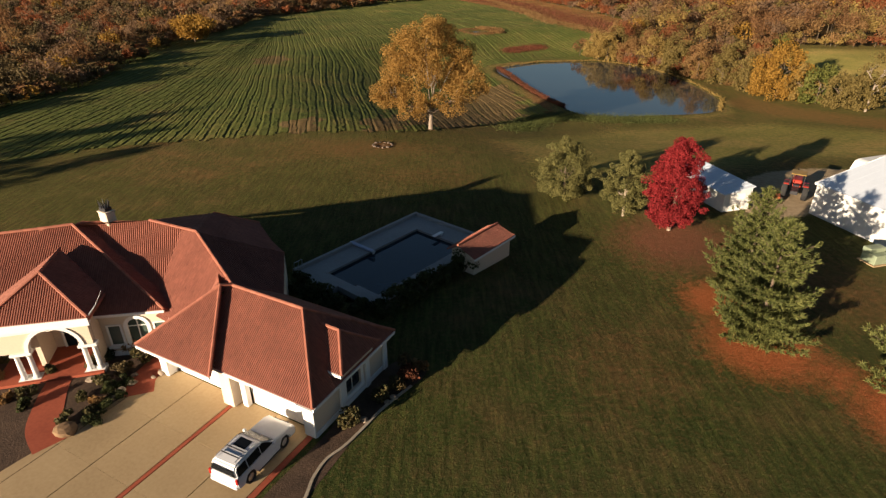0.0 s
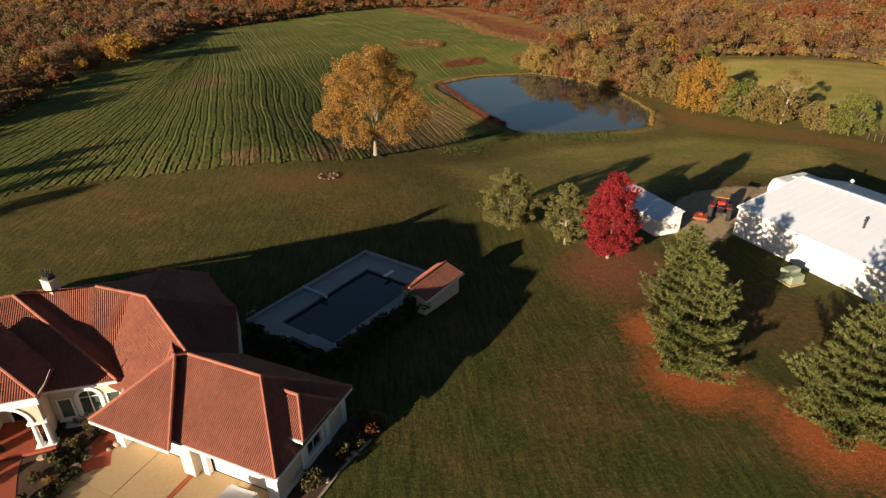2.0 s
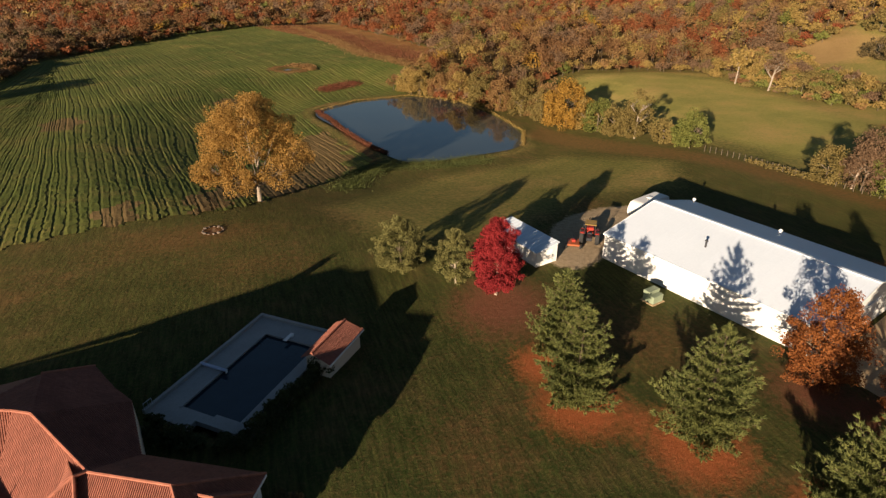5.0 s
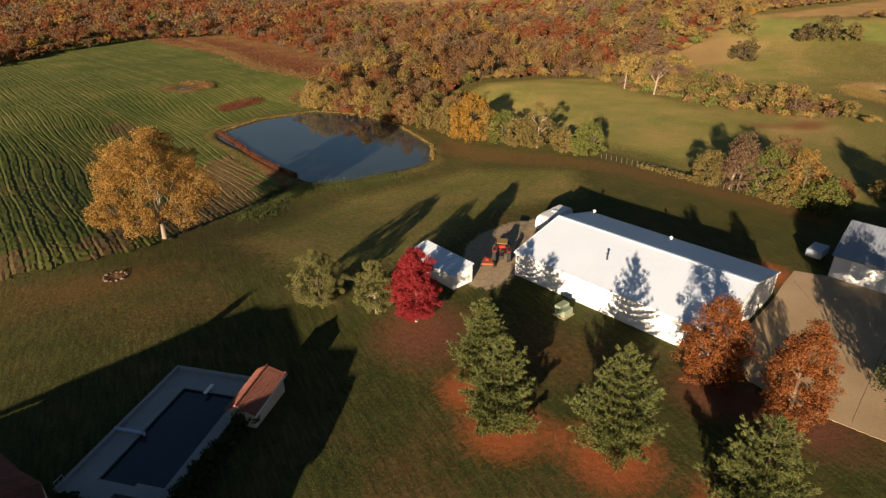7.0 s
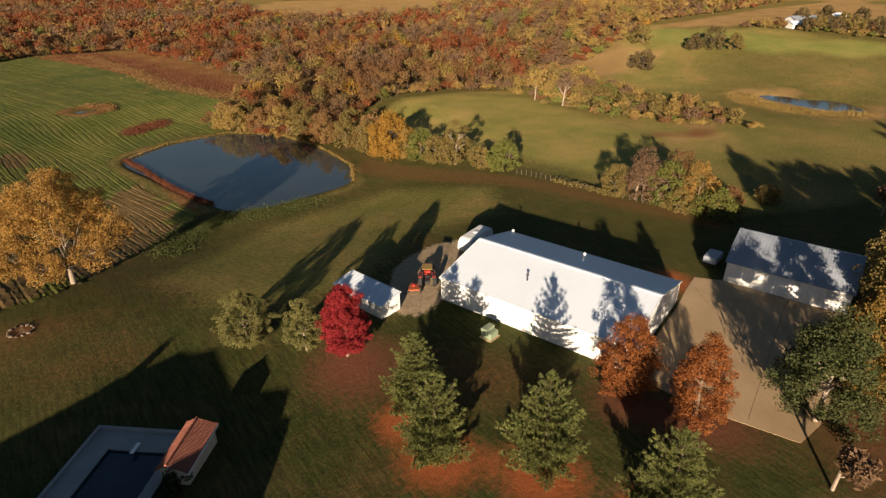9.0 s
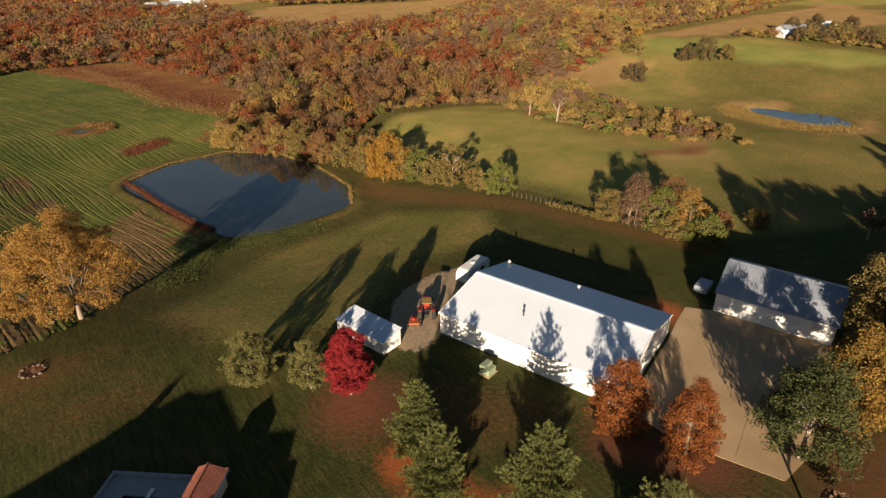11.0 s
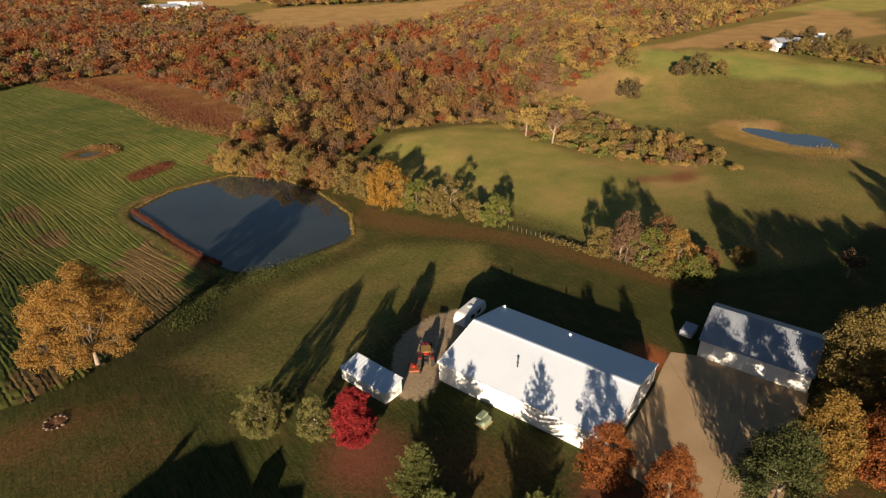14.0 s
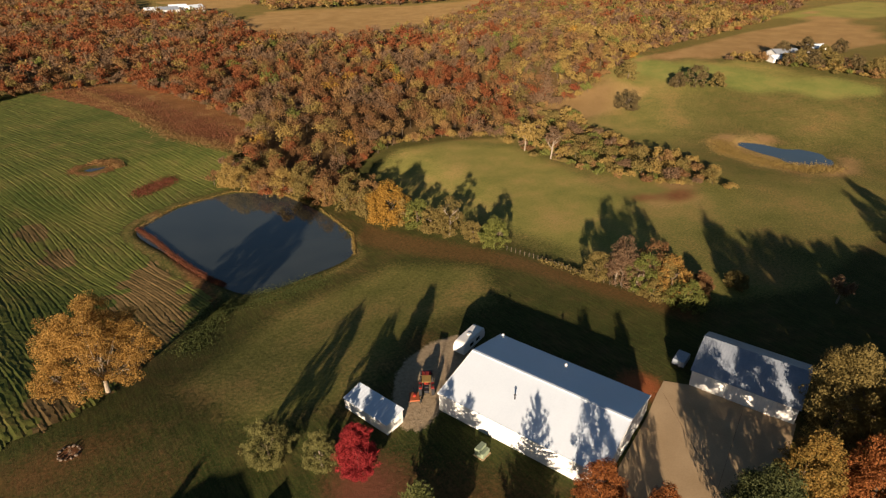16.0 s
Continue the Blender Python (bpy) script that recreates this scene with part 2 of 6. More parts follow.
TAILRED = surface("tail_light", (0.30, 0.01, 0.01), (0.36, 0.02, 0.015), 5.0, 1.0, 0.25, strength=0.0)

LEAF = {
    "spruce": leaf_mat("spruce_needles", (0.040, 0.056, 0.015), (0.185, 0.188, 0.056), 0.5, 0.3),
    "pine": leaf_mat("pine_needles", (0.052, 0.056, 0.016), (0.190, 0.165, 0.055), trans=0.2),
    "red": leaf_mat("red_maple_leaves", (0.12, 0.009, 0.012), (0.29, 0.024, 0.026)),
    "gold": leaf_mat("golden_leaves", (0.19, 0.105, 0.026), (0.37, 0.215, 0.058), trans=0.4),
    "orange": leaf_mat("russet_leaves", (0.115, 0.035, 0.011), (0.285, 0.102, 0.027), trans=0.35),
    "green": leaf_mat("green_leaves", (0.026, 0.036, 0.012), (0.068, 0.072, 0.022)),
    "amber": leaf_mat("amber_leaves", (0.19, 0.100, 0.018), (0.36, 0.205, 0.038), trans=0.35),
    "lime": leaf_mat("lime_leaves", (0.070, 0.082, 0.016), (0.150, 0.150, 0.036)),
    "olive": leaf_mat("olive_leaves", (0.125, 0.096, 0.029), (0.22, 0.162, 0.054), 0.3, 0.4),
    "tan": leaf_mat("tan_leaves", (0.20, 0.115, 0.045), (0.32, 0.19, 0.078), 0.25, 0.5),
    "rust": leaf_mat("rust_leaves", (0.17, 0.056, 0.023), (0.28, 0.098, 0.038), 0.25, 0.5),
    "crimson": leaf_mat("crimson_leaves", (0.17, 0.046, 0.022), (0.26, 0.076, 0.032), 0.25, 0.5),
    "brown": leaf_mat("brown_leaves", (0.145, 0.076, 0.033), (0.25, 0.130, 0.056), 0.25, 0.5),
    "straw": leaf_mat("straw_leaves", (0.21, 0.145, 0.042), (0.33, 0.225, 0.072), 0.25, 0.4),
    "twig": leaf_mat("bare_twigs", (0.145, 0.088, 0.050), (0.23, 0.145, 0.085), 0.25, 0.5),
    "weed": leaf_mat("dark_red_weeds", (0.085, 0.030, 0.016), (0.175, 0.062, 0.030), 0.3),
    "grass": leaf_mat("rank_green_grass", (0.045, 0.060, 0.016), (0.105, 0.115, 0.032), 0.3),
    "dusk": leaf_mat("dull_brown_leaves", (0.055, 0.042, 0.018), (0.125, 0.088, 0.036), 0.3),
    "ochre": leaf_mat("ochre_leaves", (0.105, 0.080, 0.018), (0.27, 0.150, 0.036), trans=0.35),
    "garden": leaf_mat("garden_leaves", (0.032, 0.040, 0.012), (0.128, 0.096, 0.040)),
}


# ---- building helpers ----
def part(name, bm, material, parent=None, label=""):
    """One bmesh as one mesh object under a thing or a part."""
    me = bpy.data.meshes.new(name)
    bm.to_mesh(me)
    bm.free()
    for mt in material if isinstance(material, (list, tuple)) else [material]:
        me.materials.append(mt)
    ob = new(name, me)
    ob.parent = parent
    return tagged(ob, label)


def thing(name, m, label, category, group="", kind=""):
    ob = new(name)
    ob.matrix_world = m
    return tagged(ob, label, category, group, kind)


def box(bm, x0, x1, y0, y1, z0, z1, m=None, bevel=0.0):
    r = bmesh.ops.create_cube(bm, size=1.0, matrix=Matrix.Translation(((x0 + x1) / 2, (y0 + y1) / 2, (z0 + z1) / 2)) @ Matrix.Diagonal((x1 - x0, y1 - y0, z1 - z0, 1)))
    if bevel:
        es = {e for v in r["verts"] for e in v.link_edges}
        out = bmesh.ops.bevel(bm, geom=list(es), offset=bevel, segments=1, affect="EDGES")
        if m is not None:
            bmesh.ops.transform(bm, matrix=m, verts=list({v for f in out["faces"] for v in f.verts} | {v for v in r["verts"] if v.is_valid}))
    elif m is not None:
        bmesh.ops.transform(bm, matrix=m, verts=r["verts"])
    return bm


def boxed(*args, **kw):
    return box(bmesh.new(), *args, **kw)


def tube(bm, p0, p1, r0, r1, sides=8):
    p0, p1 = Vector(p0), Vector(p1)
    d = p1 - p0
    r = bmesh.ops.create_cone(bm, cap_ends=True, segments=sides, radius1=r0, radius2=r1, depth=d.length)
    bmesh.ops.transform(bm, matrix=Matrix.Translation((p0 + p1) / 2) @ d.to_track_quat("Z", "Y").to_matrix().to_4x4(), verts=r["verts"])
    return bm


def solid(bm, poly, z0, z1):
    """An upright prism over a plan outline."""
    lo, hi = [bm.verts.new((x, y, z0)) for x, y in poly], [bm.verts.new((x, y, z1)) for x, y in poly]
    n = len(poly)
    bm.faces.new(hi)
    bm.faces.new(lo[::-1])
    for i in range(n):
        bm.faces.new((lo[i], lo[(i + 1) % n], hi[(i + 1) % n], hi[i]))
    return bm


def quads(name, verts, material, index=None):
    """A mesh of loose quads (or tris) from an array of corners: n x 4 x 3."""
    n, k = verts.shape[:2]
    me = bpy.data.meshes.new(name)
    me.vertices.add(n * k)
    me.vertices.foreach_set("co", verts.astype(np.float32).ravel())
    me.loops.add(n * k)
    me.loops.foreach_set("vertex_index", np.arange(n * k, dtype=np.int32))
    me.polygons.add(n)
    me.polygons.foreach_set("loop_start", np.arange(0, n * k, k, dtype=np.int32))
    me.polygons.foreach_set("loop_total", np.full(n, k, dtype=np.int32))
    for mt in material if isinstance(material, (list, tuple)) else [material]:
        me.materials.append(mt)
    if index is not None:
        me.polygons.foreach_set("material_index", index.astype(np.int32))
    me.update(calc_edges=True)
    return me


def smooth(a, b, v):
    t = np.clip((v - a) / (b - a), 0, 1)
    return t * t * (3 - 2 * t)


def height(x, y):
    """The lie of the land: level round the house, a slight dip in the lawn, a hollow with the pond, rising far off."""
    d, r = np.hypot((x - 35) / 65, (y - 140) / 70), np.hypot(x, y)
    hill = 14 * smooth(215, 345, 0.9 * x + 0.44 * y) * smooth(0.55, 1.1, x / np.maximum(y, 1.0))
    lawn = -0.6 * smooth(1.0, 0.35, np.hypot((x - 10) / 16, (y - 54) / 22))
    return -4.2 * smooth(1.15, 0.5, d) + 6 * smooth(260, 700, r) + hill + lawn


def loop_through(points, per=6):
    """A smooth closed outline through a few points."""
    p = np.array(points, float)
    n, out = len(p), []
    for i in range(n):
        a, b, c, d = p[i - 1], p[i], p[(i + 1) % n], p[(i + 2) % n]
        for s in np.linspace(0, 1, per, endpoint=False):
            out.append(0.5 * (2 * b + (c - a) * s + (2 * a - 5 * b + 4 * c - d) * s * s + (3 * b - a - 3 * c + d) * s ** 3))
    return np.array(out)


def inside(poly, x, y):
    """How far points lie inside an outline (metres; minus: outside)."""
    p = np.asarray(poly, float)
    q = np.roll(p, -1, 0)
    hit, best = np.zeros(np.shape(x), bool), np.full(np.shape(x), 1e9)
    for (x0, y0), (x1, y1) in zip(p, q):
        cross = ((y0 > y) != (y1 > y)) & (x < (x1 - x0) * (y - y0) / (y1 - y0 + 1e-12) + x0)
        hit ^= cross
        dx, dy = x1 - x0, y1 - y0
        s = np.clip(((x - x0) * dx + (y - y0) * dy) / (dx * dx + dy * dy + 1e-9), 0, 1)
        best = np.minimum(best, np.hypot(x - x0 - s * dx, y - y0 - s * dy))
    return np.where(hit, best, -best)


# ---- the plan of the land ----
POND = loop_through([(14.5, 159), (27, 168), (44, 170), (55, 160), (59, 143), (59, 124), (54, 113.5), (42, 110.5), (29, 110), (23.5, 119), (18, 140)])
POND_FAR = loop_through([(203, 102), (209, 95), (215, 79), (207, 70), (196, 73), (198, 85), (200, 96)])
POND_SMALL = loop_through([(8, 207.4), (12, 209.6), (15.5, 207), (11, 205)])
FIELD = loop_through([(-75, 60), (-49, 75), (-24, 83), (-5, 87), (8, 100), (20.5, 112), (20, 122), (17, 133), (13.2, 154), (14.5, 163), (28, 172), (43, 174), (54, 196), (44, 228), (29, 280), (12, 322), (-6, 348), (-40, 340), (-60, 262), (-72, 246), (-74, 200), (-82, 172), (-79, 134), (-77, 98)], 4)
PASTURE = [(84, 160), (74, 135), (80, 105), (84, 82), (90, 62), (97, 46), (120, 36), (200, 40), (302, 92), (288, 152), (266, 178), (240, 194), (168, 182), (141, 156), (122, 165), (101, 169)]
WEEDS = [(6, 335), (29, 356), (48, 336), (66, 270), (72, 224), (61, 203), (42, 210), (38, 243), (26, 282)]
WOODS = [(44, 338), (66, 270), (72, 224), (58, 200), (44, 178), (56, 162), (63, 150), (82, 163), (101, 172), (122, 168), (140, 156), (165, 171), (205, 177), (240, 188), (266, 194), (330, 200), (424, 213), (530, 232), (640, 280), (780, 470), (560, 640), (440, 490), (370, 452), (300, 410), (250, 402), (200, 400), (150, 430), (162, 520), (166, 600), (108, 606), (112, 660), (128, 760), (150, 950), (-300, 950), (-300, 420), (-160, 330), (-36, 308), (0, 338)]
LEFTWOODS = [(-79, 92), (-76, 102), (-73, 112), (-74, 124), (-76, 140), (-80, 166), (-80, 185), (-73, 200), (-75, 250), (-58, 272), (-36, 302), (-160, 345), (-260, 250), (-240, 120), (-150, 60), (-95, 66)]
FARTILL = [(148, 420), (200, 390), (250, 392), (300, 400), (370, 445), (445, 490), (440, 512), (395, 538), (310, 582), (215, 588), (168, 540)]
HILLTILL = [(248, 190), (285, 184), (379, 196), (444, 193), (520, 230), (460, 160), (397, 126), (345, 132), (292, 155), (266, 176)]


def grid_line(lo, hi, near_lo, near_hi, step, grow):
    a = list(np.arange(near_lo, near_hi + step / 2, step))
    s = step
    while a[-1] < hi:
        s *= grow
        a.append(a[-1] + s)
    s = step
    while a[0] > lo:
        s *= grow
        a.insert(0, a[0] - s)
    return np.array(a)


def build_ground():
    xs, ys = grid_line(-3500, 3500, -60, 110, 1.2, 1.08), grid_line(-3000, 4000, 8, 190, 1.2, 1.06)
    gx, gy = np.meshgrid(xs, ys)
    x, y = gx.ravel(), gy.ravel()
    z = height(x, y)
    for pond, level, deep in ((POND, -4.2, 1.2), (POND_FAR, 0.0, 0.8), (POND_SMALL, None, 0.5)):
        d = inside(pond, x, y)
        lvl = z.copy() if level is None else np.full_like(z, level)
        z = np.where(d > -4, lvl + 0.12 * smooth(0.2, -1.0, d) * smooth(-2.6, -1.2, d) + (z - lvl) * smooth(0, -2.2, d) - deep * smooth(-0.6, 3, d) + 0.12 * smooth(0.5, -1, d) , z)
    d = inside([(-13, 41.5), (-3, 54.5), (4.4, 48.4), (-5.9, 36.0)], x, y)
    z = np.where(d > -0.5, np.minimum(z, -0.02 - 1.6 * smooth(0.5, 1.5, d)), z)
    nx, ny = len(xs), len(ys)
    i = np.arange(nx * ny).reshape(ny, nx)
    f = np.stack([i[:-1, :-1], i[:-1, 1:], i[1:, 1:], i[1:, :-1]], -1).reshape(-1, 4)
    me = bpy.data.meshes.new("ground")
    me.vertices.add(len(x))
    me.vertices.foreach_set("co", np.stack([x, y, z], 1).astype(np.float32).ravel())
    me.loops.add(f.size)
    me.loops.foreach_set("vertex_index", f.astype(np.int32).ravel())
    me.polygons.add(len(f))
    me.polygons.foreach_set("loop_start", np.arange(0, f.size, 4, dtype=np.int32))
    me.polygons.foreach_set("loop_total", np.full(len(f), 4, dtype=np.int32))
    me.polygons.foreach_set("use_smooth", np.ones(len(f), bool))
    blob = lambda cx, cy, r, e=1.0: np.clip(1.25 - np.hypot((x - cx), (y - cy) / e) / r, 0, 1)
    masks = {
        "dry": np.clip(0.8 * blob(-10, 77, 16, 0.38) + 0.4 * blob(-30, 68, 22, 0.45) + 0.6 * blob(-2, 66, 12, 0.5) + 0.85 * np.clip(inside([(57, 120), (66, 128), (82, 84), (95, 46), (90, 44), (76, 80)], x, y) / 4 + 0.5, 0, 1) + 0.5 * blob(12, 30, 9) + 0.7 * blob(25, 44, 11) + 0.6 * blob(36, 36, 9) + 1.2 * blob(140, 86, 11, 0.6) + 0.6 * blob(46, 72, 6), 0, 1),
        "meadow": np.clip(inside(PASTURE, x, y) / 5 + 0.3, 0, 1) * (0.78 + 0.22 * np.sin(x / 17.0) * np.sin(y / 13.0 + 1)) * (1 - 0.42 * smooth(140, 210, x) * smooth(150, 100, y)) + 0.55 * np.clip(1 - np.abs(inside(POND, x, y) + 2.5) / 3, 0, 1) * (x < 58) + 0.75 * np.clip(inside([(4, 86), (18, 95), (30, 103), (45, 104), (60, 106), (76, 86), (66, 70), (48, 73), (30, 62), (12, 66)], x, y) / 8 + 0.3, 0, 1),
        "bright": 0.95 * np.clip(inside([(86, 158), (77, 135), (83, 108), (94, 72), (112, 62), (130, 92), (136, 118), (137, 146), (118, 163), (101, 167)], x, y) / 9 + 0.35, 0, 1),
        "till": np.clip(np.maximum.reduce([inside(FARTILL, x, y), inside(HILLTILL, x, y), inside([(170, 640), (330, 720), (260, 800), (150, 760)], x, y)]) / 8 + 0.5, 0, 1) + 0.9 * np.clip(inside([(165, 178), (207, 188), (244, 190), (226, 170), (200, 150), (178, 146)], x, y) / 10 + 0.3, 0, 1) * 0.7 + 0.8 * np.clip(1 - np.abs(inside(POND_FAR, x, y) + 5) / 7, 0, 1) + 0.8 * blob(150, 89, 9),
        "lush": np.clip(inside([(258, 194), (271, 159), (282, 124), (293, 91), (277, 84), (260, 113), (247, 143), (236, 174)], x, y) / 6 + 0.5, 0, 1) + 0.9 * np.clip(inside([(440, 222), (560, 232), (640, 230), (560, 150), (485, 182)], x, y) / 8 + 0.5, 0, 1),
        "straw": 0.9 * np.clip(np.maximum.reduce([inside([(181, 180), (211, 179), (232, 174), (228, 155), (205, 149), (172, 156)], x, y), inside([(196, 111), (210, 108), (220, 94), (206, 88), (192, 72), (183, 84), (185, 100)], x, y), inside([(134, 95), (147, 88), (154, 78), (144, 74), (127, 79), (126, 88)], x, y) - 2, -np.abs(inside(POND, x, y) + 1.5) * 2 + 1.0]) / 6 + 0.4, 0, 1),
        "weeds": np.clip(np.maximum.reduce([inside(WEEDS, x, y), inside([(19, 184), (25, 190), (33, 192), (30, 184), (24, 181)], x, y), -np.hypot(x - 20.5, (y - 141) / 12) / 1 + 2.2]) / 4 + 0.55, 0, 1) + 0.8 * np.clip(1 - np.abs(inside(POND_SMALL, x, y) + 2) / 4, 0, 1) + 0.8 * blob(-8.5, 78.2, 2.4) + 0.85 * blob(143, 84, 9, 0.6) + 0.7 * blob(133, 89, 6, 0.7),
        "needle": np.clip(np.maximum.reduce([blob(22.0, 32.0, 4.4), blob(21.6, 37.8, 3.4), blob(28.4, 25.3, 4.6), blob(33.0, 15.8, 4.6), 0.6 * blob(25.4, 28.8, 3.0), blob(67.5, 40, 4.0)]), 0, 1),
        "leaf": np.clip(blob(22.0, 48.8, 7.5) + 0.9 * blob(42, 27, 5.5) + 0.9 * blob(46, 20, 5) + 0.7 * blob(58, 9, 13), 0, 1),
        "dirt": np.clip(inside([(52, 68.5), (46.5, 69.3), (41, 68), (37.2, 65.3), (33.8, 60.8), (31.3, 55.5), (33.5, 53), (38, 54.5), (40, 57), (45, 60), (51, 62)], x, y) / 1.5 + 0.6, 0, 1) * 1.0 + 0.6 * blob(-8.5, 78.2, 1.1) + 0.9 * blob(140, 634, 26, 0.7) + 0.7 * blob(316, 137, 16, 0.4) ,
        "floor": np.clip(np.maximum.reduce([inside(WOODS, x, y), inside(LEFTWOODS, x, y), -0.4 + 0.0 * x]) / 6 + 0.05, 0, 1),
    }
    for name, v in masks.items():
        me.attributes.new(name, "FLOAT", "POINT").data.foreach_set("value", np.clip(v, 0, 1).astype(np.float32))
    me.materials.append(LAWN)
    me.update(calc_edges=True)
    tagged(new("ground", me), "mown lawn with dry brown patches and needle litter", "ground", kind="structure")


build_ground()


def sheet(name, outline, z, material, label, category):
    bm = bmesh.new()
    f = bm.faces.new([bm.verts.new((x, y, z)) for x, y in outline])
    bmesh.ops.triangulate(bm, faces=[f])
    ob = part(name, bm, material)
    return tagged(ob, label, category, kind="structure")


sheet("water", POND, -4.2, WATER, "still dark blue farm pond with grassy banks", "pond")
sheet("water", POND_FAR, 0.0, WATER, "narrow blue stock pond with tan reedy banks", "pond")
sheet("water", POND_SMALL, float(height(11.0, 207.0)) - 0.12, WATER, "small puddle pond in the crop field", "pond")


def build_field():
    """The crop field as one ribbed sheet: drill rows that fan out and bend with the slope."""
    ob = thing("crop_field", Matrix.Identity(4), "green winter crop field with bending drill rows", "field", kind="structure")
    rng = np.random.default_rng(5)
    step, rows, index = 1.5, [], []
    ys = np.concatenate([np.arange(56, 130, 0.7), np.arange(130, 200, 1.3), np.arange(200, 354, 2.5)])
    us = np.arange(-84, 110, step)
    us = us + rng.uniform(-0.16, 0.16, len(us))
    def row_x(u):
        s = ys - 80
        m = np.interp(u, [-64, -50, -39, -28, 0, 40], [0.04, -0.03, -0.12, -0.19, -0.19, -0.22])
        return u + m * s - 0.00038 * s * s + 0.10 * np.sin(ys * 0.31 + u * 0.5) + 0.5 * np.sin(ys / 19.0 + u / 16.0) * smooth(90, 150, ys) + 1.3 * np.sin(ys / 9.5 + u / 8.0) * smooth(100, 140, ys) * smooth(210, 170, ys) * smooth(-30, 10, u)
    patch = loop_through([(4, 92), (17, 117), (15, 138), (7, 132), (-2, 112), (-9, 98)])
    for u, v in zip(us[:-1], us[1:]):
        xa, xb = row_x(u), row_x(v)
        deep = rng.uniform(0.05, 0.11)
        gap = np.clip(rng.uniform(0.10, 0.22) + 0.09 * np.sin(ys * 0.23 + u * 1.7) + rng.normal(size=len(ys)) * 0.07, 0.02, 0.42)
        rag = rng.normal(size=(6, len(ys)))
        fr = [(0.0, 0.03), (0.26, 0.03 + deep), (0.5, 0.04 + deep * 0.6), (1 - gap, 0.03 + deep * 0.9), (1 - gap * 0.45, 0.03), (1.0, 0.03)]
        pts = []
        for (k, z), jit in zip(fr, rag):
            x = xa + (xb - xa) * k
            if np.ndim(k) or 0 < k < 1:
                x = x + 0.06 * jit
                z = z + 0.022 * np.roll(jit, 3)
            pts.append(np.stack([x, ys, height(x, ys) + z], 1))
        for j, (pa, pb) in enumerate(zip(pts[:-1], pts[1:])):
            q = np.stack([pa[:-1], pb[:-1], pb[1:], pa[1:]], 1)
            c = q.mean(1)
            cx, cy = c[:, 0], c[:, 1]
            keep = (inside(FIELD, cx, cy) + 0.5 * np.sin(cy * 1.7 + cx) > 0.4) & (inside(POND_SMALL, cx, cy) < -2.0) & (inside(POND, cx, cy) < -1.6)
            rows.append(q[keep])
            n1 = np.sin(cy * 0.9) * np.sin(cx * 0.7)
            st = (inside(patch, cx, cy) + 3 * n1) > 0
            for px, py, pr in ((-3.8, 152.0, 3.6), (-7.8, 169.0, 3.4), (-42.5, 147.0, 4.0), (-22.0, 88.0, 3.0), (-10, 92, 3.5)):
                st |= np.hypot(cx - px, (cy - py) / 1.6) + 1.2 * n1 < pr
            index.append(np.where(j >= 3, 2, st.astype(int))[keep])
    me = quads("drill_rows", np.concatenate(rows), [ROW_CROP, STUBBLE, FURROW], np.concatenate(index))
    o = new("drill_rows", me)
    o.parent = ob
    tagged(o, "rows of low green crop and tan stubble", kind="stuff")


build_field()


# ---- trees ----
def leaf_quads(rng, c, size, flat=0.0, stretch=1.0):
    """Leaves or sprigs: quads of random turn at the centres c."""
    n = len(c)
    a = rng.normal(size=(n, 3))
    a[:, 2] *= 1 - flat
    a /= np.linalg.norm(a, axis=1, keepdims=True) + 1e-9
    b = np.cross(a, rng.normal(size=(n, 3)))
    b /= np.linalg.norm(b, axis=1, keepdims=True) + 1e-9
    s = (size * rng.uniform(0.6, 1.35, n))[:, None]
    u, v = a * s * stretch, b * s
    k = rng.uniform(0.25, 0.75, (n, 1))
    return np.stack([c - u, c - v * k - u * 0.1, c + u, c + v * (1 - k * 0.4) + u * 0.15], 1)


def leaves_out(rng, c, way, size, loose=0.9, stretch=1.0, corners=4):
    """Leaves that lie roughly across the outward way at each place: quads, or triangles."""
    n = len(c)
    nrm = way / (np.linalg.norm(way, axis=1, keepdims=True) + 1e-9) + rng.normal(size=(n, 3)) * loose
    nrm /= np.linalg.norm(nrm, axis=1, keepdims=True) + 1e-9
    u = np.cross(nrm, rng.normal(size=(n, 3)))
    u /= np.linalg.norm(u, axis=1, keepdims=True) + 1e-9
    v = np.cross(nrm, u)
    s = (np.broadcast_to(size, (n,)) * rng.uniform(0.6, 1.4, n))[:, None]
    u, v = u * s * stretch, v * s
    k = rng.uniform(0.5, 1.0, (n, 1))
    if corners == 3:
        return np.stack([c - u * 0.9 - v * 0.5, c + u * k - v * 0.4 * k, c + v * 1.1 - u * 0.2], 1)
    return np.stack([c - u, c - v * k * 0.7, c + u, c + v * (1.1 - k * 0.4)], 1)


def clumped(rng, n, centres, rad):
    """n leaf places in soft clumps round the centres, with the outward way of each."""
    pick = rng.integers(0, len(centres), n)
    d = rng.normal(size=(n, 3))
    d /= np.linalg.norm(d, axis=1, keepdims=True)
    r = rad * rng.uniform(0.7, 1.3, len(centres))[pick] * rng.uniform(0.15, 1.0, n) ** 0.45
    return centres[pick] + d * r[:, None] * np.array([1.0, 1.0, 0.85]), d + np.array([0, 0, 0.25])


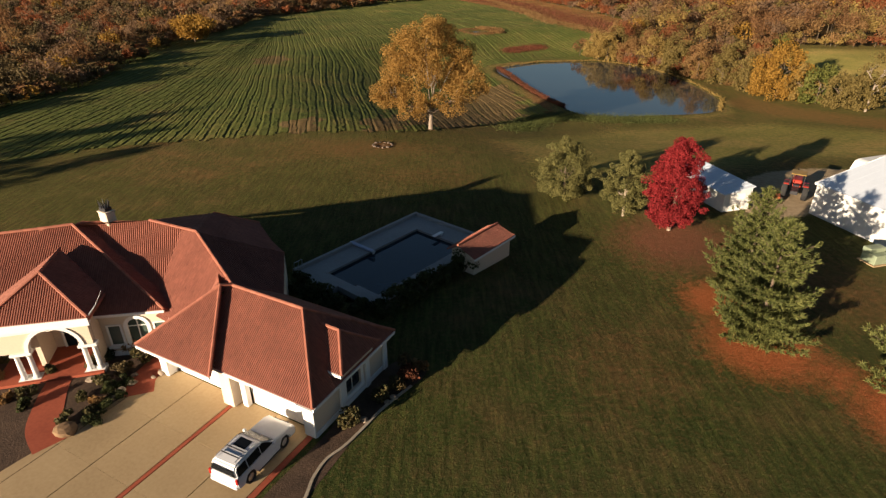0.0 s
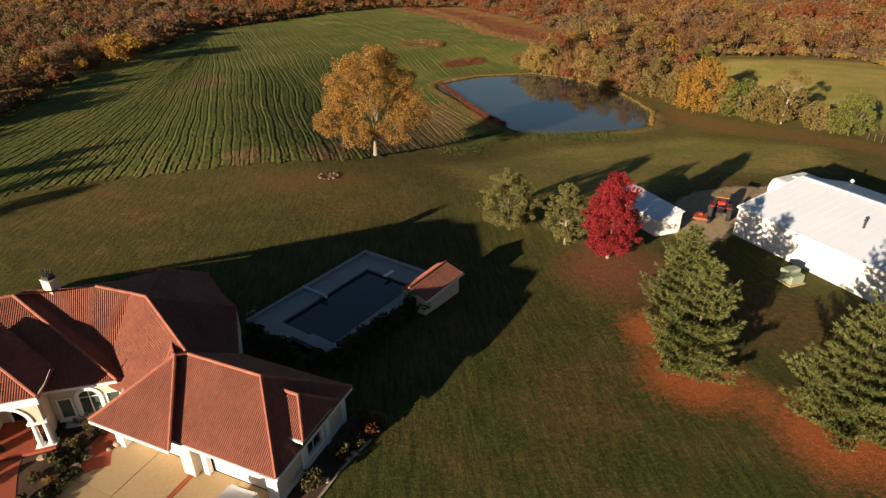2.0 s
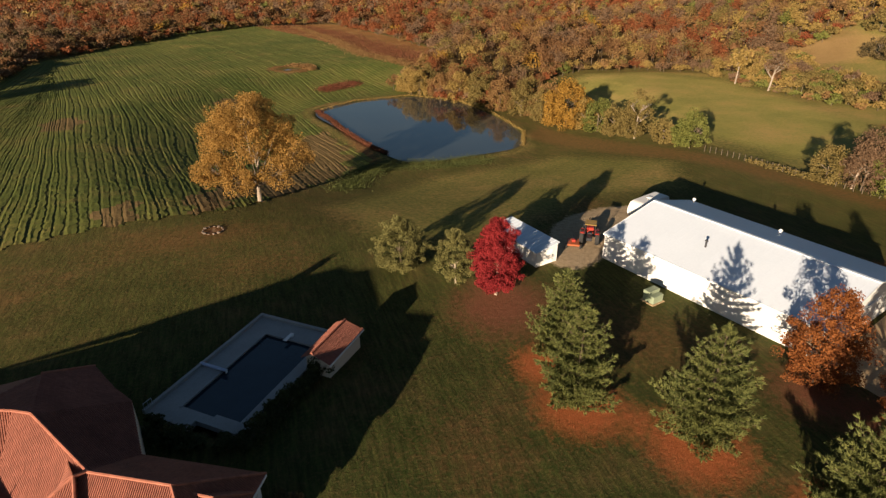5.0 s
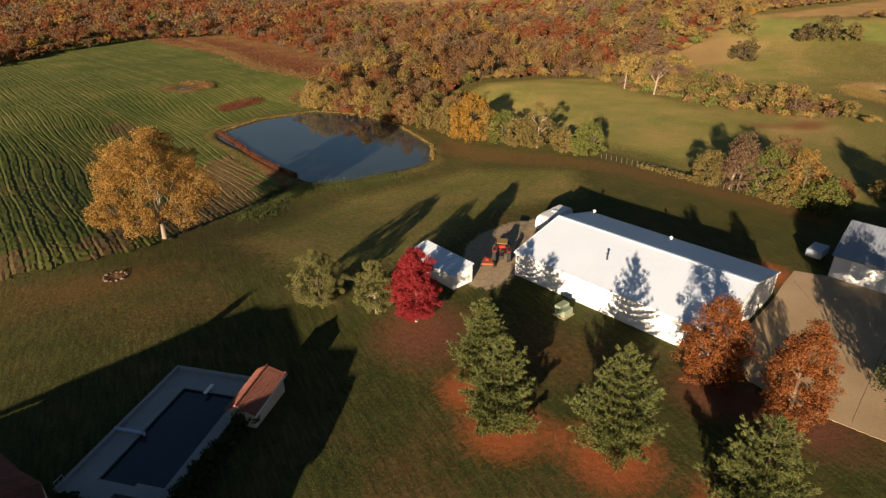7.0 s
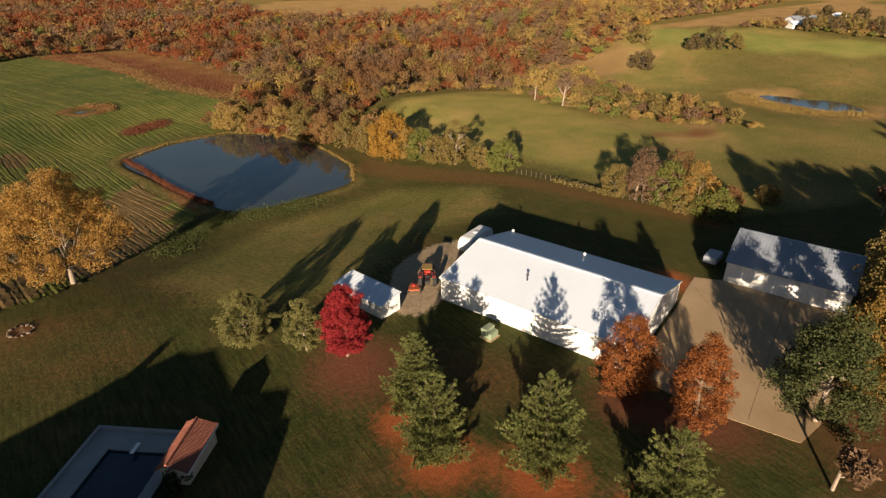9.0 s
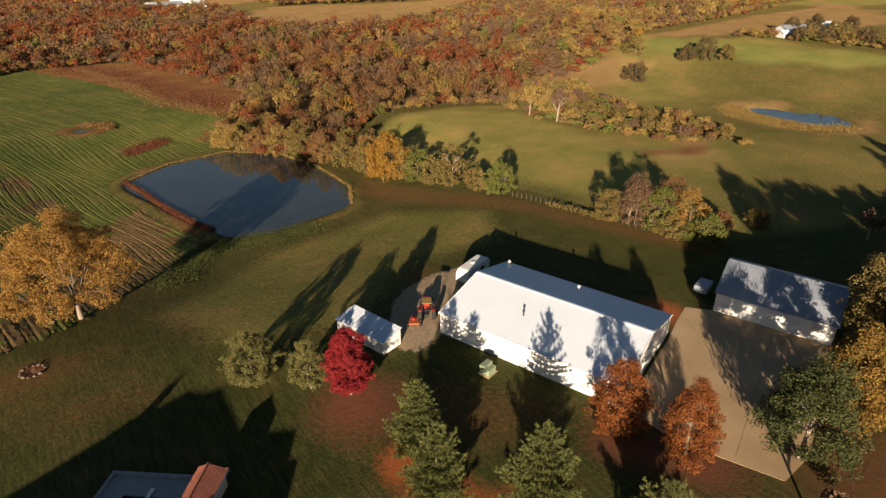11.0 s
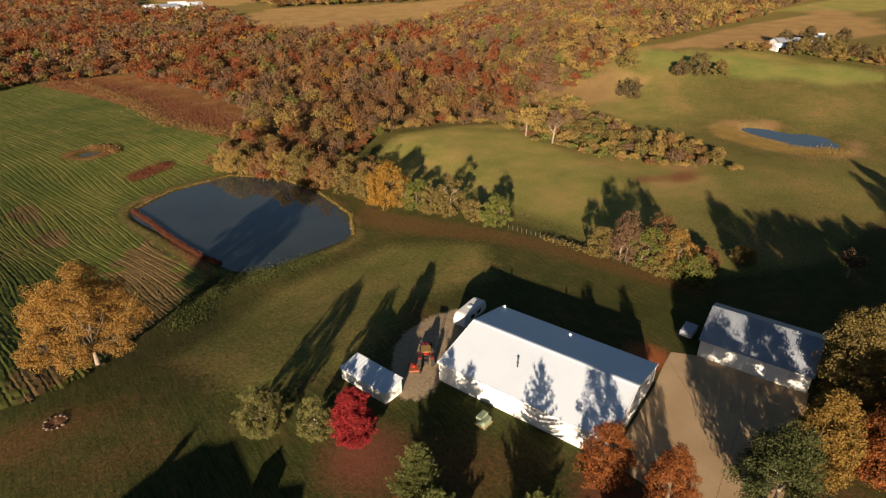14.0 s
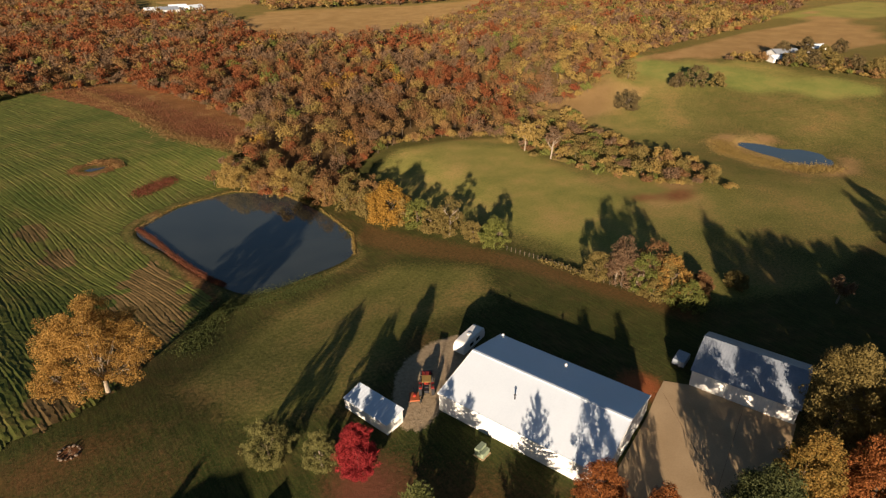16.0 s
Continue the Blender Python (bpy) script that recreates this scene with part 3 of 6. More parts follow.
def branchy(rng, bm, base, top, r, spread, depth, tips, lift=0.35):
    """A trunk with limbs that fork; adds limb ends to tips."""
    tube(bm, base, top, r, r * 0.62, 7 if depth > 1 else 5)
    if depth == 0:
        tips.append(tuple(top))
        return
    d = Vector(top) - Vector(base)
    for i in range(rng.integers(2, 4) + (depth > 1)):
        s = rng.uniform(0.45, 1.0)
        p = Vector(base) + d * s
        ang = rng.uniform(0, 2 * math.pi)
        out = Vector((math.cos(ang), math.sin(ang), rng.uniform(lift, lift + 0.9)))
        q = p + out.normalized() * d.length * spread * rng.uniform(0.7, 1.15)
        branchy(rng, bm, p, q, r * 0.5, spread * 0.92, depth - 1, tips, lift)


def crown_points(rng, n, rx, rz, lumps=9, hollow=0.35, low=-0.75, taper=0.0):
    """Leaf places of an uneven crown: clumps round a lumpy shell, with gaps. Unit centre at 0."""
    cs = rng.normal(size=(lumps, 3))
    cs /= np.linalg.norm(cs, axis=1, keepdims=True)
    cs *= rng.uniform(0.35, 0.72, (lumps, 1))
    cs[:, 2] = np.maximum(cs[:, 2], low)
    rad = rng.uniform(0.28, 0.5, lumps) * (13.0 / max(lumps, 13)) ** 0.4
    pick = rng.integers(0, lumps, n)
    d = rng.normal(size=(n, 3))
    d /= np.linalg.norm(d, axis=1, keepdims=True)
    p = cs[pick] + d * (rad[pick] * rng.uniform(hollow, 1.05, n) ** 0.6)[:, None]
    if taper:
        k = 1 - taper * np.clip(p[:, 2] * 0.5 + 0.5, 0, 1)
        p[:, :2] *= k[:, None]
    return p * np.array([rx, rx, rz])


def crown_profile(rng, n, w, h, foot, steps, lump=0.22, gaps=0.35):
    """Leaf places that fill an upright outline: half-widths at even heights, ragged by lumps and gaps."""
    f = rng.uniform(0, 1, n * 2)
    reach = np.interp(f, np.linspace(0, 1, len(steps)), steps) * w / 2
    f = f[rng.uniform(0, w / 2, n * 2) < reach + 0.1 * w][:n]
    reach = np.interp(f, np.linspace(0, 1, len(steps)), steps) * w / 2
    a = rng.uniform(0, 2 * math.pi, len(f))
    k = rng.uniform(0, 6.28, 8)
    wave = sum(np.sin(m * a + q * f * 6.28 + ph) for m, q, ph in ((2, 1, k[0]), (3, 2, k[1]), (5, 3, k[2]), (7, -4, k[3]), (9, 6, k[4]), (4, -5, k[5]))) / 3.0
    r = reach * (1 + lump * wave) * rng.uniform(0.12, 1.0, len(f)) ** 0.42
    z = foot + f * (h - foot) * (1 + 0.06 * np.sin(3 * a + k[6]))
    hole = np.sin(5 * a + 11 * f + k[7]) * np.sin(3 * a - 17 * f + k[0]) > 1 - gaps
    keep = ~hole | (rng.uniform(size=len(f)) < 0.45)
    return np.stack([np.cos(a) * r, np.sin(a) * r, z], 1)[keep]


def tree(x, y, h, w, leaf, label, seed, name="tree", leaves=2600, size=0.22, bark=None, low=0.16, shape="round", group="", depth=3, z=None, spread=0.58, clumps=0, rad=0.09):
    """A broadleaf tree: trunk with limbs, and a crown of many leaves."""
    rng = np.random.default_rng(seed)
    z = float(height(x, y)) if z is None else z
    ob = thing(name, pose(x, y, z), label, "tree", group)
    bm, tips = bmesh.new(), []
    r = 0.02 * h + 0.02
    lean = rng.uniform(-0.03, 0.03, 2) * h
    branchy(rng, bm, (0, 0, -0.15), (lean[0], lean[1], h * 0.52), r, spread, depth, tips)
    part("trunk", bm, bark or BARK, ob)
    if leaves:
        ch = h * (1 - low)
        if shape == "oval":
            p = crown_points(rng, leaves, w * 0.58, ch * 0.53, 26, 0.25, taper=0.35)
        elif shape == "broad":
            p = crown_profile(rng, leaves, w, h, 0.3, [0.58, 0.80, 0.95, 1.0, 0.98, 0.92, 0.80, 0.60, 0.28], 0.40, 0.65)
        elif shape == "flame":
            p = crown_profile(rng, leaves, w, h, 0.08 * h, [0.38, 0.78, 0.97, 1.0, 0.96, 0.86, 0.70, 0.48, 0.22], 0.20, 0.35)
        elif shape == "dense":
            p = crown_profile(rng, leaves, w, h, 0.04 * h, [0.62, 0.92, 1.0, 0.98, 0.92, 0.80, 0.64, 0.44, 0.2], 0.2, 0.35)
        else:
            p = crown_points(rng, leaves, w * 0.56, ch * 0.52, 22, 0.25)
        if shape not in ("flame", "broad", "dense"):
            p = p + np.array([lean[0], lean[1], h * low + ch * 0.5])
        if tips and shape not in ("flame", "broad", "dense"):
            t = np.array(tips)
            k = leaves // 4
            p[:k] = t[rng.integers(0, len(t), k)] + rng.normal(size=(k, 3)) * w * 0.07
        p = p[p[:, 2] > h * low * 0.55]
        if clumps and shape in ("flame", "broad", "dense"):
            c = p[rng.permutation(len(p))[:clumps]]
            p, way = clumped(rng, leaves, c, rad * w)
            way = way + 0.5 * (p - np.array([0, 0, 0.45 * h])) / (0.5 * w)
            keep = p[:, 2] > h * low * 0.55 + 0.05
            q = leaves_out(rng, p[keep], way[keep], size)
        else:
            q = leaf_quads(rng, p, size)
        me = quads("crown", q, LEAF[leaf])
        o = new("crown", me)
        o.parent = ob
    return ob


def conifer(x, y, h, w, leaf, label, seed, name="pine", whorls=14, skirt=0.05, full=0.8, group="pines on the lawn"):
    """A soft-needled pine: a straight trunk, spaced whorls of limbs that turn up at their ends, and tufts of needles along them."""
    rng = np.random.default_rng(seed)
    ob = thing(name, pose(x, y, float(height(x, y)), 0, 0, rng.uniform(0, 360)), label, "tree", group)
    tr = bmesh.new()
    tube(tr, (0, 0, -0.15), (0, 0, h * 0.97), 0.018 * h, 0.025, 8)
    tufts, ways = [], []
    for i in range(whorls):
        f = (i + rng.uniform(-0.2, 0.2)) / (whorls - 1)
        f = min(max(f, 0.0), 1.0)
        z = h * (skirt + (0.93 - skirt) * f)
        reach = w / 2 * ((1 - f) ** full * (0.82 + 0.18 * min(1, f * 5))) + 0.30
        n = int(6 + 4 * (1 - f))
        a0 = rng.uniform(0, 6.28)
        for j in range(n):
            a = a0 + j * 6.283 / n + rng.uniform(-0.28, 0.28)
            ln = reach * rng.uniform(0.62, 1.14)
            out, side = np.array([math.cos(a), math.sin(a), 0.0]), np.array([-math.sin(a), math.cos(a), 0.0])
            lift = rng.uniform(0.02, 0.20) + 0.75 * f ** 1.5
            def along(t):
                return out * ln * t + np.array([0, 0, z + ln * (lift * t - 0.18 * t * (1 - t) + 0.10 * t ** 3)])
            tube(tr, tuple(along(0.0)), tuple(along(0.55)), 0.035, 0.022, 4)
            tube(tr, tuple(along(0.55)), tuple(along(1.0)), 0.022, 0.008, 4)
            for t in np.linspace(0.26 if f < 0.8 else 0.1, 1.0, max(4, int(ln / 0.34))):
                wide = 0.42 * ln * (1.12 - t) * min(1.0, t * 2.2)
                for k in np.arange(-wide, wide + 0.01, 0.38):
                    c = along(t) + side * (k + rng.uniform(-0.12, 0.12)) + out * (rng.uniform(-0.1, 0.1) - 0.25 * abs(k)) + np.array([0, 0, rng.uniform(-0.05, 0.10) + 0.06 * abs(k)])
                    tufts.append(c)
                    ways.append(out * 0.7 + side * np.sign(k) * 0.45 * min(1, abs(k)) + np.array([0, 0, 0.55]))
    for k in range(5):
        tufts.append(np.array([0, 0, h * (0.93 + 0.017 * k)]))
        ways.append(np.array([0, 0, 1.0]))
    part("trunk", tr, BARK, ob)
    per = 24
    p, d = np.repeat(np.array(tufts), per, 0), np.repeat(np.array(ways), per, 0)
    d = d / np.linalg.norm(d, axis=1, keepdims=True) + rng.normal(size=d.shape) * 0.55
    d /= np.linalg.norm(d, axis=1, keepdims=True)
    b = np.cross(d, rng.normal(size=d.shape))
    b /= np.linalg.norm(b, axis=1, keepdims=True)
    ln = (0.30 * rng.uniform(0.65, 1.3, len(p)))[:, None]
    p = p + rng.normal(size=p.shape) * 0.05
    o = new("needles", quads("needles", np.stack([p - b * 0.032, p + b * 0.032, p + d * ln], 1), LEAF[leaf]))
    o.parent = ob
    return ob


def bush(x, y, h, w, leaf, label, seed, name="shrub", leaves=700, size=0.12, group="", z=None):
    rng = np.random.default_rng(seed)
    z = float(height(x, y)) if z is None else z
    ob = thing(name, pose(x, y, z), label, "shrub", group)
    bm = bmesh.new()
    for i in range(6):
        a = rng.uniform(0, 6.28)
        tube(bm, (0, 0, -0.05), (math.cos(a) * w * 0.32, math.sin(a) * w * 0.32, h * rng.uniform(0.55, 0.85)), 0.03 + 0.006 * h, 0.008, 5)
    part("stem", bm, BARK, ob)
    p = crown_points(rng, leaves, w * 0.56, h * 0.56, 9, 0.25) + np.array([0, 0, h * 0.5])
    p = p[p[:, 2] > 0.02]
    o = new("leaves", quads("leaves", leaf_quads(rng, p, size), LEAF[leaf]))
    o.parent = ob
    return ob


def bare_tree(x, y, h, seed, label, name="bare_tree", bark=None, twigs=900, spread=0.62):
    rng = np.random.default_rng(seed)
    ob = thing(name, pose(x, y, float(height(x, y))), label, "tree")
    bm, tips = bmesh.new(), []
    branchy(rng, bm, (0, 0, -0.1), (h * 0.05, 0, h * 0.42), 0.024 * h, spread, 4, tips, 0.45)
    part("trunk", bm, bark or PALEBARK, ob)
    if twigs:
        t = np.array(tips)
        p = t[rng.integers(0, len(t), twigs)] + rng.normal(size=(twigs, 3)) * h * 0.045
        o = new("crown", quads("crown", leaf_quads(rng, p, 0.20, stretch=1.8) , LEAF["twig"]))
        o.parent = ob
        tagged(o, "sparse brown twigs", kind="stuff")
    return ob


def cottonwood(x, y, seed, label):
    """A broad open tree: pale limbs that fork low into separate lobes of thin golden leaf, with gaps between."""
    rng = np.random.default_rng(seed)
    ob = thing("cottonwood_tree", pose(x, y, float(height(x, y))), label, "tree")
    bm, centres = bmesh.new(), []
    fork = Vector((0.1, 0, 2.6))
    tube(bm, (0, 0, -0.2), fork, 0.40, 0.28, 10)
    lobes = [(-6.2, -1.0, 6.2, 3.1, 1.0), (-3.6, 1.5, 11.0, 3.7, 1.2), (-0.6, -1.5, 13.4, 3.6, 1.2), (1.2, 2.4, 14.2, 2.6, 0.7), (4.2, 0.5, 11.4, 2.6, 0.8), (5.9, -0.8, 7.0, 3.0, 0.9), (3.2, -3.0, 5.2, 2.7, 0.6), (-2.8, -3.2, 4.6, 2.9, 0.7), (0.6, 3.2, 8.0, 3.2, 0.5), (-5.0, 3.2, 7.6, 2.8, 0.7), (4.0, 3.6, 8.4, 2.7, 0.6), (0.2, -2.8, 8.4, 2.6, 0.35)]
    for lx, ly, lz, lr, dense in lobes:
        c = Vector((lx, ly, lz))
        bend = fork.lerp(c, 0.5) + Vector((rng.uniform(-0.4, 0.4), rng.uniform(-0.4, 0.4), -0.5))
        tube(bm, fork, bend, 0.13, 0.09, 7)
        tube(bm, bend, c, 0.09, 0.045, 6)
        for k in range(int(46 * dense * lr / 3)):
            d = Vector(rng.normal(size=3))
            d.normalize()
            tip = c + Vector((d.x, d.y, d.z * 0.8 + 0.18)) * lr * rng.uniform(0.55, 1.05)
            if k < 14:
                tube(bm, c.lerp(bend, rng.uniform(0.0, 0.5)), tip, 0.035, 0.01, 4)
            if tip.z > 1.5:
                centres.append(tuple(tip))
    part("trunk", bm, PALEBARK, ob)
    p, way = clumped(rng, 76000, np.array(centres), 1.0)
    o = new("crown", quads("crown", leaves_out(rng, p, way, 0.10), LEAF["gold"]))
    o.parent = ob
    tagged(o, "thin golden leaves with gaps between the limbs")


# the lawn's own trees
tree(13.9, 61.3, 6.4, 6.8, "pine", "round dense olive pine on the lawn", 11, "pine", 34000, 0.062, low=0.0, shape="dense", group="olive pines", spread=0.4, clumps=300, rad=0.065)
tree(18.9, 55.0, 6.8, 4.6, "pine", "slender olive pine with a bare lower trunk", 12, "pine", 22000, 0.062, PALEBARK, low=0.1, shape="flame", group="olive pines", spread=0.35, clumps=190, rad=0.08)
tree(22.2, 50.9, 8.9, 5.4, "red", "bright red maple with a pale trunk", 13, "maple_tree", 60000, 0.066, PALEBARK, 0.03, "flame", spread=0.26, clumps=420, rad=0.085)
conifer(21.9, 32.7, 9.4, 7.6, "spruce", "full green pine in a ring of rust-red needles", 14)
conifer(23.8, 39.0, 9.0, 7.0, "spruce", "green pine standing behind its neighbour", 15)
conifer(29.1, 26.0, 10.6, 8.4, "spruce", "full green pine shading the white barn roof", 16)
conifer(33.4, 16.2, 9.6, 8.2, "spruce", "green pine at the edge of the yard", 17)
tree(43.0, 28.2, 9.4, 6.2, "orange", "russet oak with golden top at the barn's corner", 18, "oak_tree", 26000, 0.078, low=0.05, shape="dense", group="russet oaks", spread=0.4, clumps=230, rad=0.095)
tree(45.3, 21.4, 9.8, 5.8, "orange", "russet oak beside the concrete yard", 19, "oak_tree", 26000, 0.078, low=0.05, shape="dense", group="russet oaks", spread=0.4, clumps=230, rad=0.095)
tree(55.3, 14.6, 11.8, 9.2, "green", "dark green broadleaf tree beside the yard", 20, "tree", 30000, 0.115, PALEBARK, 0.22, "dense", spread=0.42, clumps=200, rad=0.10)
bare_tree(47.7, 9.7, 7.0, 21, "small bare tree with pale forked limbs", twigs=2200)
tree(64.0, 14.2, 12.6, 7.4, "ochre", "olive and amber tree beside the yard", 22, "tree", 30000, 0.12, low=0.10, shape="dense", spread=0.42, clumps=230, rad=0.11)
tree(69.5, 9.0, 13.5, 8.0, "orange", "tall russet tree beside the yard", 26, "tree", 26000, 0.12, low=0.10, shape="dense", spread=0.42, clumps=210, rad=0.11)
tree(79.8, 17.0, 16.2, 9.5, "olive", "olive-gold tree behind the grey shed", 24, "tree", 30000, 0.12, low=0.10, shape="dense", spread=0.42, clumps=240, rad=0.11)
tree(75.0, 8.0, 15.0, 8.5, "olive", "olive and gold tree with a thinning crown", 23, "tree", 26000, 0.12, low=0.10, shape="dense", spread=0.42, clumps=210, rad=0.11)
cottonwood(-2.0, 90.4, 25, "tall thinning golden cottonwood at the field's edge")
tree(-73.0, 178.0, 8.6, 14.0, "amber", "broad amber oak at the field's western edge", 29, "oak_tree", 7000, 0.26, low=0.0)
# the row along the pasture fence
tree(71.5, 124.5, 10.5, 12.5, "amber", "round amber oak in the hedgerow", 26, "oak_tree", 15000, 0.17, low=0.01, shape="dense", clumps=130, rad=0.10)
tree(77.5, 105.0, 9.6, 9.0, "olive", "grey-green tree with a white leaning trunk", 27, "tree", 5200, 0.15, PALEBARK, 0.2, "broad", depth=4, clumps=90, rad=0.09)
tree(80.8, 91.5, 7.4, 6.8, "lime", "bright green round bush-like tree", 28, "tree", 7000, 0.14, low=0.02, shape="dense", clumps=90, rad=0.11)
for i, (hx, hy, hh, hw, lf) in enumerate([(47, 171, 7.5, 7, "straw"), (52, 166, 7, 6, "tan"), (56, 160, 8, 7, "straw"), (60, 153, 7.5, 6.5, "olive"), (63, 146, 8, 6.5, "tan"), (66, 139, 8.5, 7, "olive"), (68.5, 132, 8, 6, "olive"), (75, 116, 7.5, 6.5, "lime"), (76, 111, 6.5, 5.5, "olive"), (79.5, 98, 5.0, 4.5, "olive"), (82, 95, 4.5, 4.0, "lime"), (50, 174, 8, 8, "olive"), (57, 166, 8.5, 8, "tan"), (62, 159, 9, 8, "olive"), (66.5, 151, 9, 8, "brown"), (70, 143, 9, 8, "olive"), (72.5, 136, 9, 7.5, "tan"), (74, 120, 7, 6, "straw"), (78, 108, 6, 5.5, "olive"), (45, 176, 7, 6.5, "straw"), (64.5, 148, 5, 5, "straw"), (69, 137, 5, 5, "tan")]):
    tree(hx, hy, hh, hw * 1.2, lf, {"straw": "pale straw-yellow tree in the pond hedgerow", "tan": "tan half-bare tree in the hedgerow", "olive": "olive-brown tree in the pond hedgerow", "lime": "yellow-green tree in the pond hedgerow", "brown": "brown thinning tree in the hedgerow"}[lf], 300 + i, "hedgerow_tree", 4600, 0.17, low=0.0, shape="dense", group="hedgerow trees", depth=2, clumps=70, rad=0.12)
for i, (hx, hy, hh, hw, lf) in enumerate([(88.0, 67, 6.0, 6.0, "olive"), (90, 62, 9.0, 6.5, "twig"), (91.5, 58, 9.0, 6.0, "lime"), (94.5, 53.5, 8.5, 6.5, "gold"), (93.8, 49.5, 5.2, 7.0, "lime"), (93, 64, 9.5, 7, "twig"), (96, 59, 10, 7, "brown"), (95, 55.5, 8, 6, "olive"), (91, 55, 4.5, 5, "olive"), (103, 52, 3, 4, "brown"), (109, 48, 3.2, 4.5, "olive"), (99, 50, 3, 4, "tan")]):
    tree(hx, hy, hh, hw * 1.15, lf, {"twig": "pinkish-brown half-bare tree along the fence", "brown": "brown half-bare tree along the fence", "tan": "tan half-bare tree along the fence", "olive": "olive tree along the pasture fence", "gold": "golden tree along the pasture fence", "lime": "yellow-green bush along the pasture fence"}[lf], 330 + i, "fence_row_tree", 5200, 0.13, BARK, 0.06, "dense", "fence-row trees", 3, spread=0.45, clumps=100, rad=0.10)
bare_tree(119.0, 32.5, 8.0, 47, "pale half-bare tree among the long shadows", twigs=900)
bare_tree(89.4, 63.2, 9.0, 45, "bare pale-limbed tree in the fence row", twigs=600)
bare_tree(91.4, 59.4, 9.5, 46, "bare grey tree in the fence row", twigs=600)
bare_tree(136.5, 128, 13, 41, "white bare sycamore at the pasture's edge")
tree(135, 139, 11, 7, "straw", "pale yellow birch at the pasture's edge", 42, "tree", 700, 0.4, PALEBARK, 0.3)
tree(203, 149, 7.5, 10, "dusk", "dark round lone pasture tree", 43, "tree", 3200, 0.24, low=0.06, shape="dense", clumps=60, rad=0.11)
bare_tree(157, 121, 7, 44, "grey dead tree among brush")
for i, (hx, hy, hh, hw, lf) in enumerate([(231, 172, 8, 10, "olive"), (243, 145, 9, 12, "dusk"), (249, 138, 6, 7, "olive"), (238, 150, 6, 7, "dusk"), (294, 131, 5, 7, "dusk"), (304, 131, 5.5, 7, "olive"), (309, 142, 7, 8, "dusk"), (318, 133, 6, 8, "dusk"), (327, 130, 5, 7, "olive"), (331, 141, 7, 8, "dusk"), (343, 130, 6, 8, "dusk"), (300, 122, 6, 8, "dusk"), (303, 115, 6.5, 8, "olive"), (305, 107, 7, 8, "dusk"), (307, 99, 7, 8, "olive"), (309, 92, 6, 8, "dusk")]):
    tree(hx, hy, hh, hw, lf, "dull brown pasture tree far across the valley", 350 + i, "pasture_tree", 1800, 0.32, low=0.03, shape="dense", group="pasture trees", depth=2, clumps=45, rad=0.13)
# taller trees east of the yard that throw the long shadows over the pasture
for i, (hx, hy, hh) in enumerate([(84.0, 11.5, 14.5), (86, 9, 14.5), (91, 10.5, 13.4), (88.5, 13.5, 13), (95.5, 13, 12.4), (100, 12, 11.7), (104, 9, 12), (108, 13, 10.2), (112.5, 11, 9.6), (117, 15, 8.3), (122, 14, 7.5), (128, 18, 5.8), (139, 14, 12), (151, 18, 12), (145, 5, 13), (83, 4, 15)]):
    tree(hx, hy, hh, 9.0, ("olive", "brown", "tan")[i % 3], "tall autumn tree in the yard's eastern row", 360 + i, "tree", 6000, 0.22, low=0.10, shape="dense", group="eastern tree row", depth=3, clumps=90, rad=0.12)


# thin tall trees south of the yard, whose crowns shade it
for i, (hx, hy, hh) in enumerate([(57.5, -6, 13.5), (63, -9, 14), (68, -3, 13)]):
    tree(hx, hy, hh, 8.0, ("tan", "ochre", "brown")[i % 3], "tall thinning tree south of the concrete yard", 390 + i, "tree", 6500, 0.15, low=0.42, shape="broad", group="trees south of the yard", clumps=90, rad=0.10)
# a thicket west of the lawn, whose long shadows reach over it
for i, (hx, hy, hh) in enumerate([(-84, 58, 12), (-80, 50, 11), (-90, 48, 12), (-78, 41, 11)]):
    tree(hx, hy, hh, 8.0, ("brown", "tan", "rust")[i % 3], "brown thinning tree west of the lawn", 380 + i, "tree", 4200, 0.2, low=0.08, shape="dense", group="western thicket trees", clumps=70, rad=0.12)


